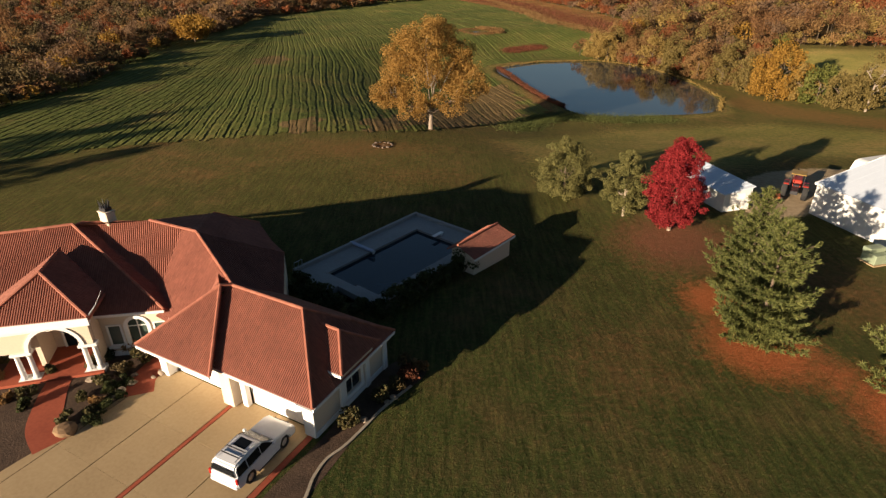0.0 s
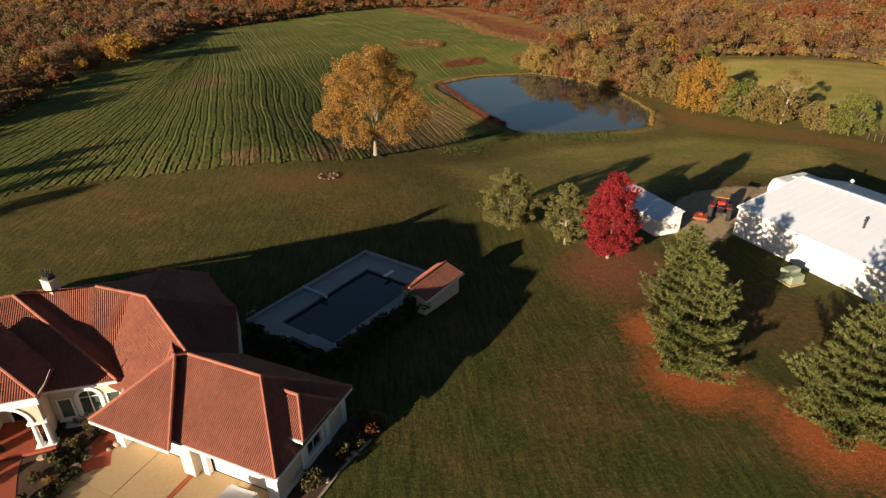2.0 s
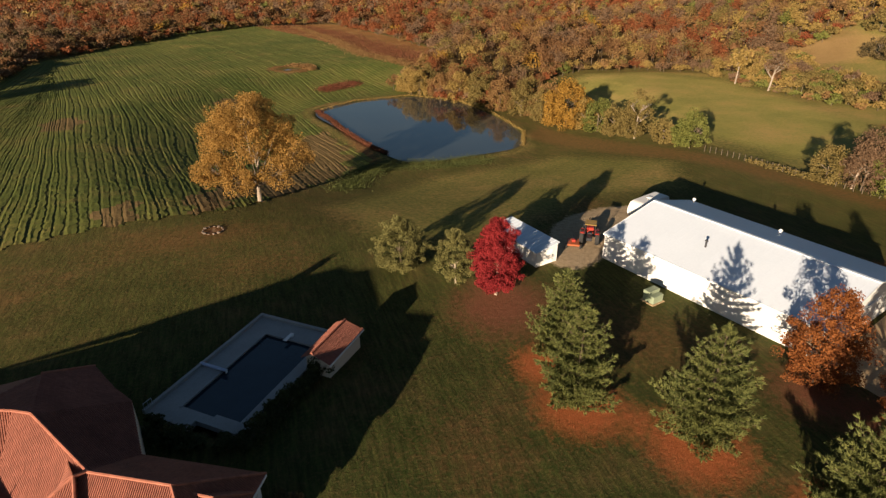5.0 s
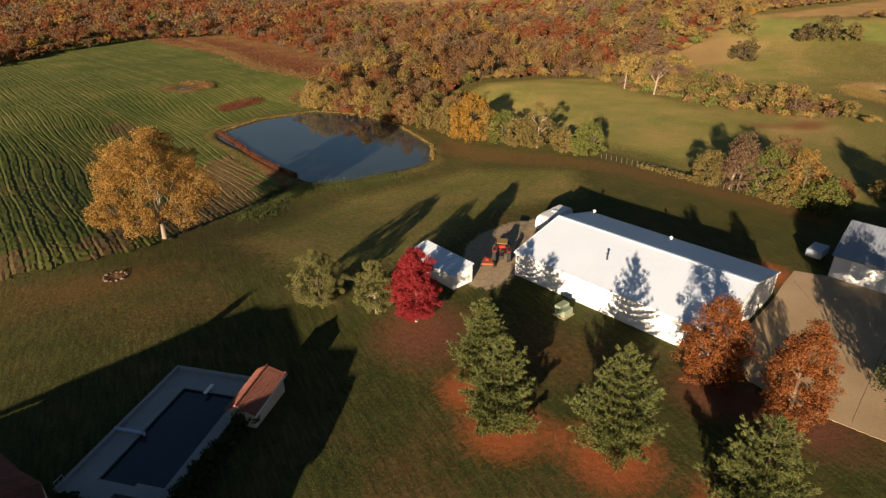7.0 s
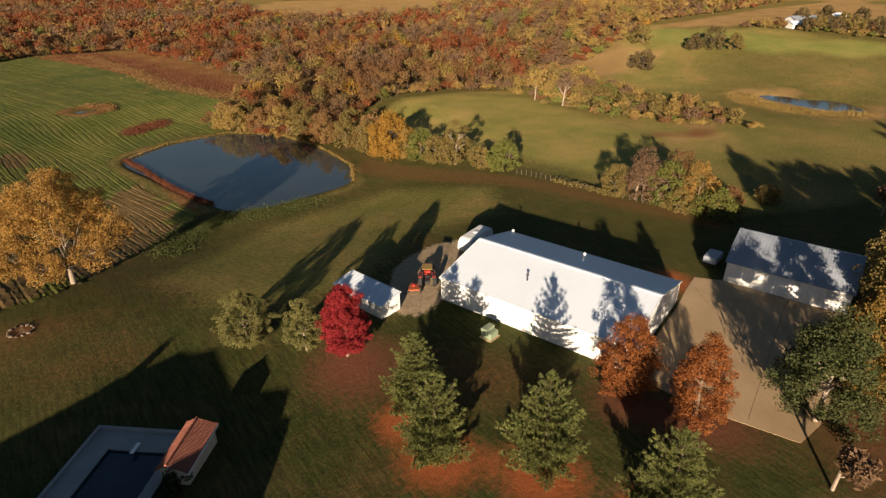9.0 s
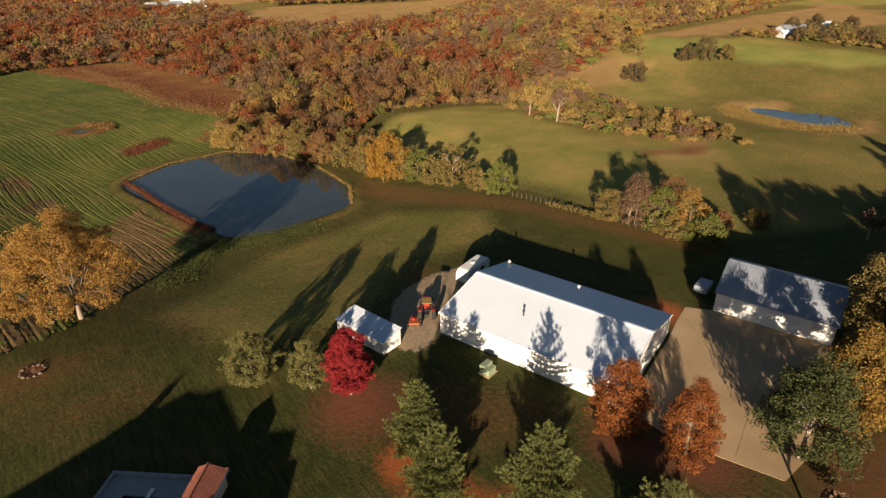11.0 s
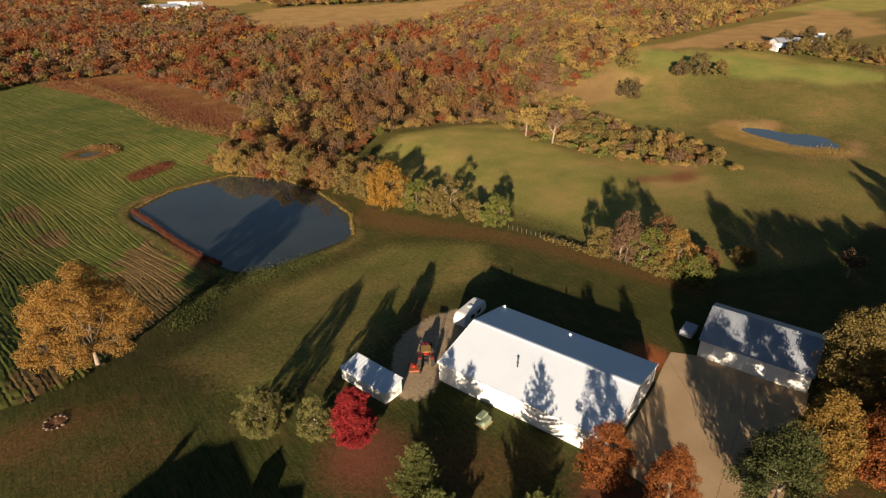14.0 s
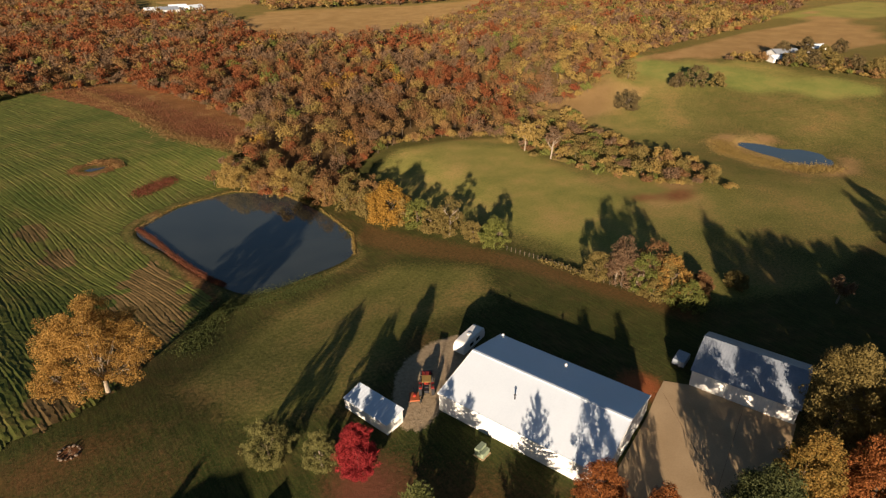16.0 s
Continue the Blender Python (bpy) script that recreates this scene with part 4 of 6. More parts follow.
def forest(name, polys, spacing, seed, palette, label, tall=1.0):
    """Woodland too dense to count, as one mesh: every tree a stem and a crown of rounded lobes made of many sprigs."""
    rng = np.random.default_rng(seed)
    spots = []
    for poly in polys:
        p = np.array(poly, float)
        lo, hi = p.min(0), p.max(0)
        gx, gy = np.meshgrid(np.arange(lo[0], hi[0], spacing), np.arange(lo[1], hi[1], spacing))
        x, y = gx.ravel() + rng.uniform(-0.48, 0.48, gx.size) * spacing, gy.ravel() + rng.uniform(-0.48, 0.48, gx.size) * spacing
        deep = inside(poly, x, y)
        r = np.hypot(x, y)
        ang = np.degrees(np.arctan2(x, y))
        k = (deep > 1.0) & (rng.uniform(size=len(x)) < np.clip(1.3 - r / 950, 0.32, 1)) & (ang > -62) & (ang < 88) & (r < 960)
        spots.append(np.stack([x[k], y[k], deep[k], np.ones(k.sum())], 1))
        # lower growth along the outer edge
        q = np.roll(p, -1, 0)
        edge = np.concatenate([a + (b - a) * np.arange(0, 1, 2.4 / max(np.hypot(*(b - a)), 2.4))[:, None] for a, b in zip(p, q)])
        edge = edge + rng.normal(size=edge.shape) * 1.6
        r, ang = np.hypot(*edge.T), np.degrees(np.arctan2(edge[:, 0], edge[:, 1]))
        edge = edge[(r < 480) & (ang > -50) & (ang < 80)]
        spots.append(np.concatenate([edge, np.full((len(edge), 1), 2.0), np.full((len(edge), 1), 0.5)], 1))
    s = np.concatenate(spots)
    mats = sorted({m for _, m in palette(0.0, 0.0, 0.0)})
    # crowns of unit half-width and height: lobes over a dome, leaves across the outward way, a few twigs that stand out
    forms = []
    for i in range(14):
        lobes = rng.normal(size=(11, 3))
        lobes[:, 2] = np.abs(lobes[:, 2]) * 1.1 - 0.35
        lobes /= np.linalg.norm(lobes, axis=1, keepdims=True)
        lobes *= rng.uniform(0.35, 0.72, (11, 1))
        pts, way = clumped(rng, 640, lobes, 0.36)
        forms.append((pts, way + 0.8 * pts, rng.permutation(640)))
    out, idx = [], []
    for x, y, far_in, part_h in s:
        r = math.hypot(x, y)
        pts, way, order = forms[rng.integers(0, len(forms))]
        n, leaf_size = (600, 0.21) if r < 230 else ((380, 0.30) if r < 360 else ((150, 0.52) if r < 600 else (80, 0.80)))
        n = int(n * (0.4 + 0.6 * part_h))
        o = order[:n]
        h = rng.uniform(5.6, 10.2) * tall * part_h
        w = rng.uniform(3.3, 5.4) * (0.55 + 0.45 * tall) * (0.35 + 0.65 * part_h) * (1.0 if r < 380 else 1.2)
        a = rng.uniform(0, 6.283)
        c, sn = math.cos(a), math.sin(a)
        turn = np.array([[c, sn, 0], [-sn, c, 0], [0, 0, 1]])
        z = float(height(x, y))
        p = (pts[o] @ turn) * np.array([w, w, h * 0.58]) + np.array([x, y, z + h * 0.46])
        out.append(leaves_out(rng, p, way[o] @ turn, leaf_size, 0.75, 1.25, 3))
        weights = palette(x, y, far_in)
        pick = rng.uniform() * sum(v for v, _ in weights)
        for v, mname in weights:
            pick -= v
            if pick <= 0:
                break
        idx.append(np.full(n, mats.index(mname)))
        # stem
        t = 0.12 + 0.01 * h
        out.append(np.array([[[-t, 0, -0.2], [t, 0, -0.2], [0, 0, h * 0.6]], [[0, -t, -0.2], [0, t, -0.2], [0, 0, h * 0.6]]]) + np.array([x, y, z]))
        idx.append(np.full(2, len(mats)))
    me = quads(name, np.concatenate(out), [LEAF[k] for k in mats] + [WOODPOST], np.concatenate(idx))
    return tagged(new(name, me), label, "woodland", kind="stuff")


def tints(x, y, deep):
    """Which leaf colours stand where: rust to the west and far east, straw and olive between and along the edges."""
    e = float(smooth(40, 235, x - 0.25 * y + 60 * math.sin(y / 70.0) + 40 * math.sin(x / 31.0)))
    e *= 1 - float(smooth(500, 580, math.hypot(x, y))) * (x > 300)
    e = max(e, 0.5 * float(smooth(26, 6, deep)) * (y < 240))
    def patch(a, b, c):
        return (0.5 + 0.25 * (math.sin(x / a + 1.7 * math.sin(y / b + c)) + math.sin(y / (0.8 * a) + 1.9 * math.sin(x / b - c)))) ** 2.2
    n, red, grey, green = patch(19, 23, 0.3), patch(27, 34, 1.1), patch(23, 29, 2.4), patch(21, 31, 4.0)
    return [(1.6 * red * (1 - 0.85 * e), "rust"), (0.2 * red * red * (1 - 0.7 * e), "crimson"), (0.30 - 0.1 * e, "brown"), (0.12 + 0.25 * n + 0.15 * e, "tan"), (0.03 + 0.75 * e * green + 0.2 * green, "olive"), (0.04 + 1.9 * e * n, "straw"), (0.015, "amber"), (0.08 + 1.0 * grey, "twig"), (0.01 + 0.06 * e, "lime")]


forest("woodland", [WOODS, [(215, 594), (310, 588), (400, 545), (450, 518), (520, 560), (420, 700), (300, 800), (230, 700)]], 6.6, 51, tints, "dense autumn woodland of rust, brown and straw-yellow trees")
forest("woodland", [LEFTWOODS], 6.3, 52, lambda x, y, deep: [(0.12, "rust"), (0.5, "brown"), (0.04, "amber"), (0.5, "twig"), (0.1, "tan"), (0.06, "olive"), (0.75, "dusk")], "brown half-bare thicket beside the crop field", 0.78)
# brush along the stream beyond the meadow
forest("woodland", [[(138, 158), (150, 166), (168, 172), (180, 160), (172, 142), (168, 120), (170, 98), (160, 82), (149, 91), (141, 106), (137, 121), (138, 142)], [(287, 154), (292, 157), (304, 128), (309, 100), (303, 96), (298, 120)], [(196, 26), (215, 40), (250, 40), (260, 10), (196, -10)]], 5.0, 53, lambda x, y, deep: [(0.15, "brown"), (0.6, "olive"), (0.6, "straw"), (0.25, "twig"), (0.3, "tan"), (0.15, "lime")], "thin brush along the stream beyond the meadow", 0.55)


# ---- reeds and rank grass along the water ----
def reeds(name, line, width, tall, leaf, count, seed, label, level=None, sprig=0.16):
    """A strip of rank growth too dense to count."""
    rng = np.random.default_rng(seed)
    p = np.array(line, float)
    k = rng.uniform(0, len(p) - 1.001, count)
    i = k.astype(int)
    q = p[i] + (p[i + 1] - p[i]) * (k - i)[:, None] + rng.normal(size=(count, 2)) * width / 2.6
    z = height(q[:, 0], q[:, 1]) + (rng.uniform(0, 1, count) ** 1.3) * tall * 0.75 + 0.1
    if level is not None:
        z = np.maximum(level + 0.1, z)
    c = np.stack([q[:, 0], q[:, 1], z], 1)
    me = quads(name, leaf_quads(rng, c, sprig, 0.0, 1.3), LEAF[leaf])
    tagged(new(name, me), label, "reeds", kind="stuff")


reeds("reed_bank", [(15.0, 160), (17.5, 148), (19.5, 135), (22.5, 123), (24.5, 117.5)], 1.0, 0.5, "weed", 9000, 71, "rust-red weeds along the pond's western bank", sprig=0.11)
reeds("reed_bank", [(16, 161), (27, 169), (44, 171.3), (55.5, 161), (60, 143), (60, 124), (54.5, 112.5)], 0.7, 0.4, "straw", 3600, 72, "straw-coloured grass along the pond's rim", sprig=0.13)
reeds("reed_bank", [(12, 96), (18, 107), (24, 109.5), (34, 107), (43, 107.5)], 4.2, 0.25, "grass", 14000, 73, "rank green weeds by the pond's southern bank", sprig=0.09)
reeds("reed_bank", [(20, 184), (25, 187), (31, 190)], 3.4, 0.5, "weed", 4200, 74, "patch of rust-red weeds in the field", sprig=0.15)
reeds("reed_bank", [(13, 212), (18, 210), (19, 205)], 2.4, 0.8, "tan", 1800, 75, "tan weeds round the small pond", sprig=0.2)
reeds("reed_bank", [(199, 105), (191, 98), (190, 86), (194, 74), (203, 68)], 6.0, 0.5, "straw", 9000, 76, "tan reeds round the stock pond", sprig=0.15)
reeds("reed_bank", [(18, 338), (38, 300), (49, 250), (59, 212)], 15.0, 0.3, "weed", 11000, 77, "red-brown weedy strip between field and woods", sprig=0.17)
reeds("reed_bank", [(24, 330), (36, 275), (40, 230), (54, 203)], 5.0, 0.6, "tan", 7000, 78, "tan grass at the weedy strip's edge", sprig=0.2)
reeds("reed_bank", [(84, 79), (86, 72), (88, 66)], 1.6, 1.0, "olive", 900, 79, "rank grass along the pasture fence")


# ---- pasture fence and far farms ----
def through_line(points, per=6):
    p = np.array(points, float)
    p = np.vstack([2 * p[0] - p[1], p, 2 * p[-1] - p[-2]])
    out = []
    for i in range(1, len(p) - 2):
        a, b, c, d = p[i - 1:i + 3]
        for s in np.linspace(0, 1, per, endpoint=False):
            out.append(0.5 * (2 * b + (c - a) * s + (2 * a - 5 * b + 4 * c - d) * s * s + (3 * b - a - 3 * c + d) * s ** 3))
    return np.array(out + [p[-2]])


def fence(points):
    ob = thing("fence", Matrix.Identity(4), "weathered post fence along the pasture", "fence")
    p = through_line(points, 8)
    for i, (x, y) in enumerate(p):
        z = float(height(x, y))
        part("post", tube(bmesh.new(), (x, y, z - 0.2), (x, y, z + 1.2), 0.07, 0.05, 6), WOODPOST, ob)
        if i:
            a, b = p[i - 1], p[i]
            for h in (0.5, 1.0):
                part("wire", tube(bmesh.new(), (a[0], a[1], float(height(*a)) + h), (b[0], b[1], z + h), 0.012, 0.012, 4), DARK, ob)


fence([(81.5, 88), (84, 79), (86, 71), (89, 61), (92, 52)])


def far_building(x, y, rz, l, w, e, r, wall, roof, label):
    ob = thing("farm_building", pose(x, y, float(height(x, y)), 0, 0, rz), label, "building", "far farm buildings")
    part("wall", boxed(-l / 2, l / 2, -w / 2, w / 2, -0.3, e), wall, ob)
    for s in (-1, 1):
        bm = bmesh.new()
        v = [(-l / 2 - 0.4, s * (w / 2 + 0.4), e - 0.1), (l / 2 + 0.4, s * (w / 2 + 0.4), e - 0.1), (l / 2 + 0.4, 0, r), (-l / 2 - 0.4, 0, r)]
        a, b = [bm.verts.new(p) for p in v], [bm.verts.new((p[0], p[1], p[2] - 0.2)) for p in v]
        bm.faces.new(a), bm.faces.new(b[::-1])
        for i in range(4):
            bm.faces.new((a[i], b[i], b[(i + 1) % 4], a[(i + 1) % 4]))
        bmesh.ops.recalc_face_normals(bm, faces=bm.faces)
        part("roof", bm, roof, ob)
    for s in (-1, 1):
        bm = bmesh.new()
        v = [bm.verts.new((s * l / 2, y_, z_)) for y_, z_ in ((-w / 2, e), (w / 2, e), (0, r - 0.2))]
        bm.faces.new(v)
        part("gable", bm, wall, ob)
    for k in (-0.25, 0.2):
        part("door", boxed(l * k - 1.2, l * k + 1.2, -w / 2 - 0.06, -w / 2, 0.0, min(2.4, e - 0.3)), GLASSDARK, ob)


far_building(122, 634, 10, 15, 8, 4, 6, WALLWHITE, METALWHITE, "white long farm shed far across the woods")
far_building(146, 640, -8, 16, 9, 4.5, 7, WALLWHITE, METALWHITE, "white barn far across the woods")
far_building(134, 628, 5, 18, 9, 4, 6.5, WALLWHITE, METALGREY, "grey-roofed farmhouse far across the woods")
far_building(160, 634, 20, 16, 9, 4, 6.5, WALLWHITE, METALWHITE, "small white shed far across the woods")
far_building(299, 138, -25, 9, 5, 1.9, 3.0, WALLWHITE, METALWHITE, "white farmhouse beyond the far pasture")
far_building(309, 141, -25, 13, 7, 2.4, 4.0, WALLWHITE, METALGREY, "blue-grey metal machine shed beyond the far pasture")
far_building(335, 138, -20, 9, 5.5, 2.6, 4.0, WALLWHITE, METALWHITE, "grey-roofed shed beyond the far pasture")


# ---- farm buildings ----
def slope_sheet(bm, a, b, c, d, ribs, rib_w=0.06, rib_h=0.035, thick=0.08):
    """A ribbed sheet-metal roof slope a-b (eave) to d-c (top), one folded surface with thickness."""
    a, b, c, d = (Vector(v) for v in (a, b, c, d))
    n = (b - a).cross(d - a).normalized()
    w = rib_w / (b - a).length
    chain = []
    for i in range(ribs + 1):
        s = i / ribs
        chain += [(max(s - w / 2, 0), 0), (max(s - w / 4, 0), rib_h), (min(s + w / 4, 1), rib_h), (min(s + w / 2, 1), 0)]
    lo, hi = [bm.verts.new(a.lerp(b, s) + n * h) for s, h in chain], [bm.verts.new(d.lerp(c, s) + n * h) for s, h in chain]
    for i in range(len(chain) - 1):
        bm.faces.new((lo[i], lo[i + 1], hi[i + 1], hi[i]))
    la, lb, lc, ld = (bm.verts.new(v - n * thick) for v in (a, b, c, d))
    bm.faces.new((ld, lc, lb, la))
    bm.faces.new([la, lb] + lo[::-1])
    bm.faces.new([lc, ld] + hi)
    bm.faces.new((lb, lc, hi[-1], lo[-1]))
    bm.faces.new((ld, la, lo[0], hi[0]))
    return bm


def big_barn():
    ob = thing("barn", pose(50.95, 45.43, 0, 0, 0, -72.1), "large white metal-roofed barn with low walls", "barn")
    L, F, B, E, R = 13.0, 9.45, 8.85, 3.3, 5.42
    l, f, b = L - 0.2, F - 0.1, B - 0.2
    part("roof_slope", slope_sheet(bmesh.new(), (-L, -F, E), (L, -F, E), (L, 0, R), (-L, 0, R), 28, 0.05, 0.006), METALWHITE, ob)
    part("roof_slope", slope_sheet(bmesh.new(), (L, B, E), (-L, B, E), (-L, 0, R), (L, 0, R), 28, 0.05, 0.006), METALWHITE, ob)
    part("ridge_cap", boxed(-L, L, -0.22, 0.22, R - 0.03, R + 0.06, bevel=0.02), METALWHITE, ob)
    part("eave_trim", boxed(-L, L, -F - 0.05, -F, E - 0.16, E + 0.02), TRIM, ob)
    for y in (-f, b - 0.15):
        w = part("wall", boxed(-l, l, y, y + 0.15, 0, E - 0.1), WALLWHITE, ob)
        bm = bmesh.new()
        for k in np.arange(-l + 0.4, l, 0.9):
            box(bm, k, k + 0.05, y - 0.02 if y < 0 else y + 0.15, y if y < 0 else y + 0.17, 0.1, E - 0.15)
        part("rib", bm, WALLWHITE, w)
    for s in (-1, 1):
        bm = bmesh.new()
        vs = [bm.verts.new((x, y, z)) for x in (s * l, s * (l - 0.15)) for y, z in ((-f + 0.15, 0), (b - 0.15, 0), (b - 0.15, E - 0.12), (0, R - 0.16), (-f + 0.15, E - 0.12))]
        bm.faces.new(vs[:5] if s > 0 else vs[4::-1])
        bm.faces.new(vs[:4:-1] if s > 0 else vs[5:])
        for i in range(5):
            j = (i + 1) % 5
            bm.faces.new((vs[i], vs[j], vs[5 + j], vs[5 + i]))
        bmesh.ops.recalc_face_normals(bm, faces=bm.faces)
        part("gable_wall", bm, WALLWHITE, ob)
    for y0, y1 in ((-7.6, -4.2), (-1.8, 1.8), (4.2, 7.4)):
        d = part("sliding_door", boxed(l, l + 0.07, y0, y1, 0.05, 3.0), DOORWHITE, ob, "white ribbed sliding door")
        bm = bmesh.new()
        for k in np.arange(y0 + 0.3, y1, 0.45):
            box(bm, l + 0.07, l + 0.10, k, k + 0.06, 0.1, 2.9)
        part("rib", bm, WALLWHITE, d)
        part("track", boxed(l, l + 0.12, y0 - 0.3, y1 + 0.3, 3.0, 3.1), TRIM, d)
    for sx in (-1, 1):
        for y0, y1, g in ((-F, 0, (R - E) / F), (0, B, -(R - E) / B)):
            bm = boxed(sx * L - 0.03, sx * L + 0.03, y0, y1, -0.12, 0.05, m=Matrix.Translation((0, 0, R)) @ Matrix(((1, 0, 0, 0), (0, 1, 0, 0), (0, g, 1, 0), (0, 0, 0, 1))))
            part("fascia", bm, TRIM, ob)
    for x, y in ((-12.2, 8.2), (0.1, 6.9)):
        z = R - (R - E) * abs(y) / B
        bm = tube(bmesh.new(), (x, y, z - 0.1), (x, y, z + 0.45), 0.15, 0.15, 10)
        tube(bm, (x, y, z + 0.4), (x, y, z + 0.62), 0.27, 0.08, 10)
        part("roof_vent", bm, WALLWHITE, ob)
    part("stack", tube(tube(bmesh.new(), (-2.5, -4.8, 4.2), (-2.5, -4.8, 5.15), 0.11, 0.11, 10), (-2.5, -4.8, 5.1), (-2.5, -4.8, 5.25), 0.2, 0.12, 10), DARK, ob)


def grey_shed():
    ob = thing("machine_shed", pose(74, 35.7, 0, 0, 0, -71.8), "grey metal shed with a curved ribbed roof", "shed")
    L, W, E = 15.0, 12.0, 3.2
    prof = [(-0.35, 3.1), (2.6, 4.75), (6.0, 6.0)]
    for s in (1, -1):
        for (y0, z0), (y1, z1) in zip(prof[:-1], prof[1:]):
            if s > 0:
                q = ((-0.25, y0, z0), (L + 0.25, y0, z0), (L + 0.25, y1, z1), (-0.25, y1, z1))
            else:
                q = ((L + 0.25, W - y0, z0), (-0.25, W - y0, z0), (-0.25, W - y1, z1), (L + 0.25, W - y1, z1))
            part("roof_sheet", slope_sheet(bmesh.new(), *q, 34, 0.07, 0.03), METALGREY, ob)
    part("wall", boxed(0, L, 0, 0.15, 0, E), WALLWHITE, ob)
    part("wall", boxed(0, L, W - 0.15, W, 0, E), WALLWHITE, ob)
    for x in (0.0, L - 0.15):
        bm = bmesh.new()
        pts = [(0.16, 0), (W - 0.16, 0), (W - 0.16, 3.1)] + [(W - y, z - 0.12) for y, z in prof[1:]] + [(y, z - 0.12) for y, z in prof[-2:0:-1]] + [(0.16, 3.1)]
        a, b = [bm.verts.new((x, y, z)) for y, z in pts], [bm.verts.new((x + 0.15, y, z)) for y, z in pts]
        bm.faces.new(a)
        bm.faces.new(b[::-1])
        for i in range(len(pts)):
            j = (i + 1) % len(pts)
            bm.faces.new((a[i], b[i], b[j], a[j]))
        bmesh.ops.recalc_face_normals(bm, faces=bm.faces)
        part("gable_wall", bm, WALLWHITE, ob)
    for x in (2.0, 5.6, 9.2):
        d = part("shed_door", boxed(x, x + 3.0, -0.06, 0.0, 0.03, 2.8), DOORWHITE, ob, "white panelled shed door")
        bm = bmesh.new()
        for k in np.arange(x + 0.4, x + 2.9, 0.5):
            box(bm, k, k + 0.05, -0.09, -0.06, 0.1, 2.7)
        part("rib", bm, WALLWHITE, d)


def small_shed():
    ob = thing("small_shed", pose(29.1, 54.9, 0, 0, 0, -74.9), "small white shed with a sloping metal roof", "shed")
    L, W = 8.9, 3.3
    part("wall", boxed(-L, 0, 0, 0.1, 0, 1.95), WALLWHITE, ob)
    part("wall", boxed(-L, 0, W - 0.1, W, 0, 2.45), WALLWHITE, ob)
    for x in (-L, -0.1):
        bm = bmesh.new()
        pts = [(0.1, 0), (W - 0.1, 0), (W - 0.1, 2.42), (0.1, 1.95)]
        a, b = [bm.verts.new((x, y, z)) for y, z in pts], [bm.verts.new((x + 0.1, y, z)) for y, z in pts]
        bm.faces.new(a), bm.faces.new(b[::-1])
        for i in range(4):
            j = (i + 1) % 4
            bm.faces.new((a[i], b[i], b[j], a[j]))
        bmesh.ops.recalc_face_normals(bm, faces=bm.faces)
        part("end_wall", bm, WALLWHITE, ob)
    part("roof", slope_sheet(bmesh.new(), (-L - 0.15, -0.2, 2.0), (0.15, -0.2, 2.0), (0.15, W + 0.15, 2.6), (-L - 0.15, W + 0.15, 2.6), 14), METALWHITE, ob)
    part("door", boxed(0.0, 0.05, 0.7, 2.5, 0.05, 1.9), DOORWHITE, ob)


big_barn()
grey_shed()
small_shed()


# ---- the house ----
G = pose(-7.1, 23.7, 0, 0, 0, -28)
GI = G.inverted()


def roof_face(name, poly, way, parent, spacing=0.137, course=0.34, label=""):
    """One slope of barrel tiles: ribs that run along `way` in plan, cut to the outline, each in courses of tiles."""
    w = Vector((*way, 0)).normalized()
    e = Vector((w.y, -w.x, 0))
    pts = [Vector(p) for p in poly]
    ss = [p.dot(e) for p in pts]
    lo, hi = min(ss), max(ss)
    n = max(2, int((hi - lo) / spacing))
    out = []
    def cut(s):
        hits = []
        for i, p in enumerate(pts):
            q = pts[(i + 1) % len(pts)]
            a, b = ss[i], ss[(i + 1) % len(pts)]
            if (a - s) * (b - s) < 0:
                hits.append(p.lerp(q, (s - a) / (b - a)))
        hits.sort(key=lambda v: v.dot(w))
        return (hits[0], hits[-1]) if len(hits) > 1 else None
    up = Vector((0, 0, 1))
    for i in range(n + 1):
        s0 = lo + (hi - lo) * min(max(i / n, 0.002), 0.998)
        c = cut(s0)
        if not c:
            continue
        a, b = c
        ln = (b - a).length
        k = max(1, int(ln / course))
        d = (b - a) / k
        nrm = d.cross(e).normalized()
        if nrm.z < 0:
            nrm = -nrm
        h = spacing * 0.37
        for j in range(k):
            p, q = a + d * j, a + d * (j + 1.0)
            lift0, lift1 = nrm * 0.012, nrm * 0.0
            x1, x2 = e * spacing * 0.44, e * spacing * 0.24
            A = [p - x1, p - x2 + nrm * h + lift0, p + x2 + nrm * h + lift0, p + x1]
            B = [q - x1 * 0.92, q - x2 * 0.9 + nrm * h * 0.9, q + x2 * 0.9 + nrm * h * 0.9, q + x1 * 0.92]
            out += [[A[0], A[1], B[1], B[0]], [A[1], A[2], B[2], B[1]], [A[2], A[3], B[3], B[2]], [A[0], A[3], A[2], A[1]]]
    me = quads(name, np.array([[tuple(v) for v in f] for f in out]), TILE)
    ob = new(name, me)
    ob.parent = parent
    tagged(ob, label or "rows of red clay barrel tiles", kind="stuff")
    bm = bmesh.new()
    f = bm.faces.new([bm.verts.new(p - up * 0.04) for p in pts])
    if f.normal.z < 0 or (f.normal_update() or f.normal.z < 0):
        f.normal_flip()
    bmesh.ops.triangulate(bm, faces=[f])
    part("roof_deck", bm, TILE, parent)
    return ob


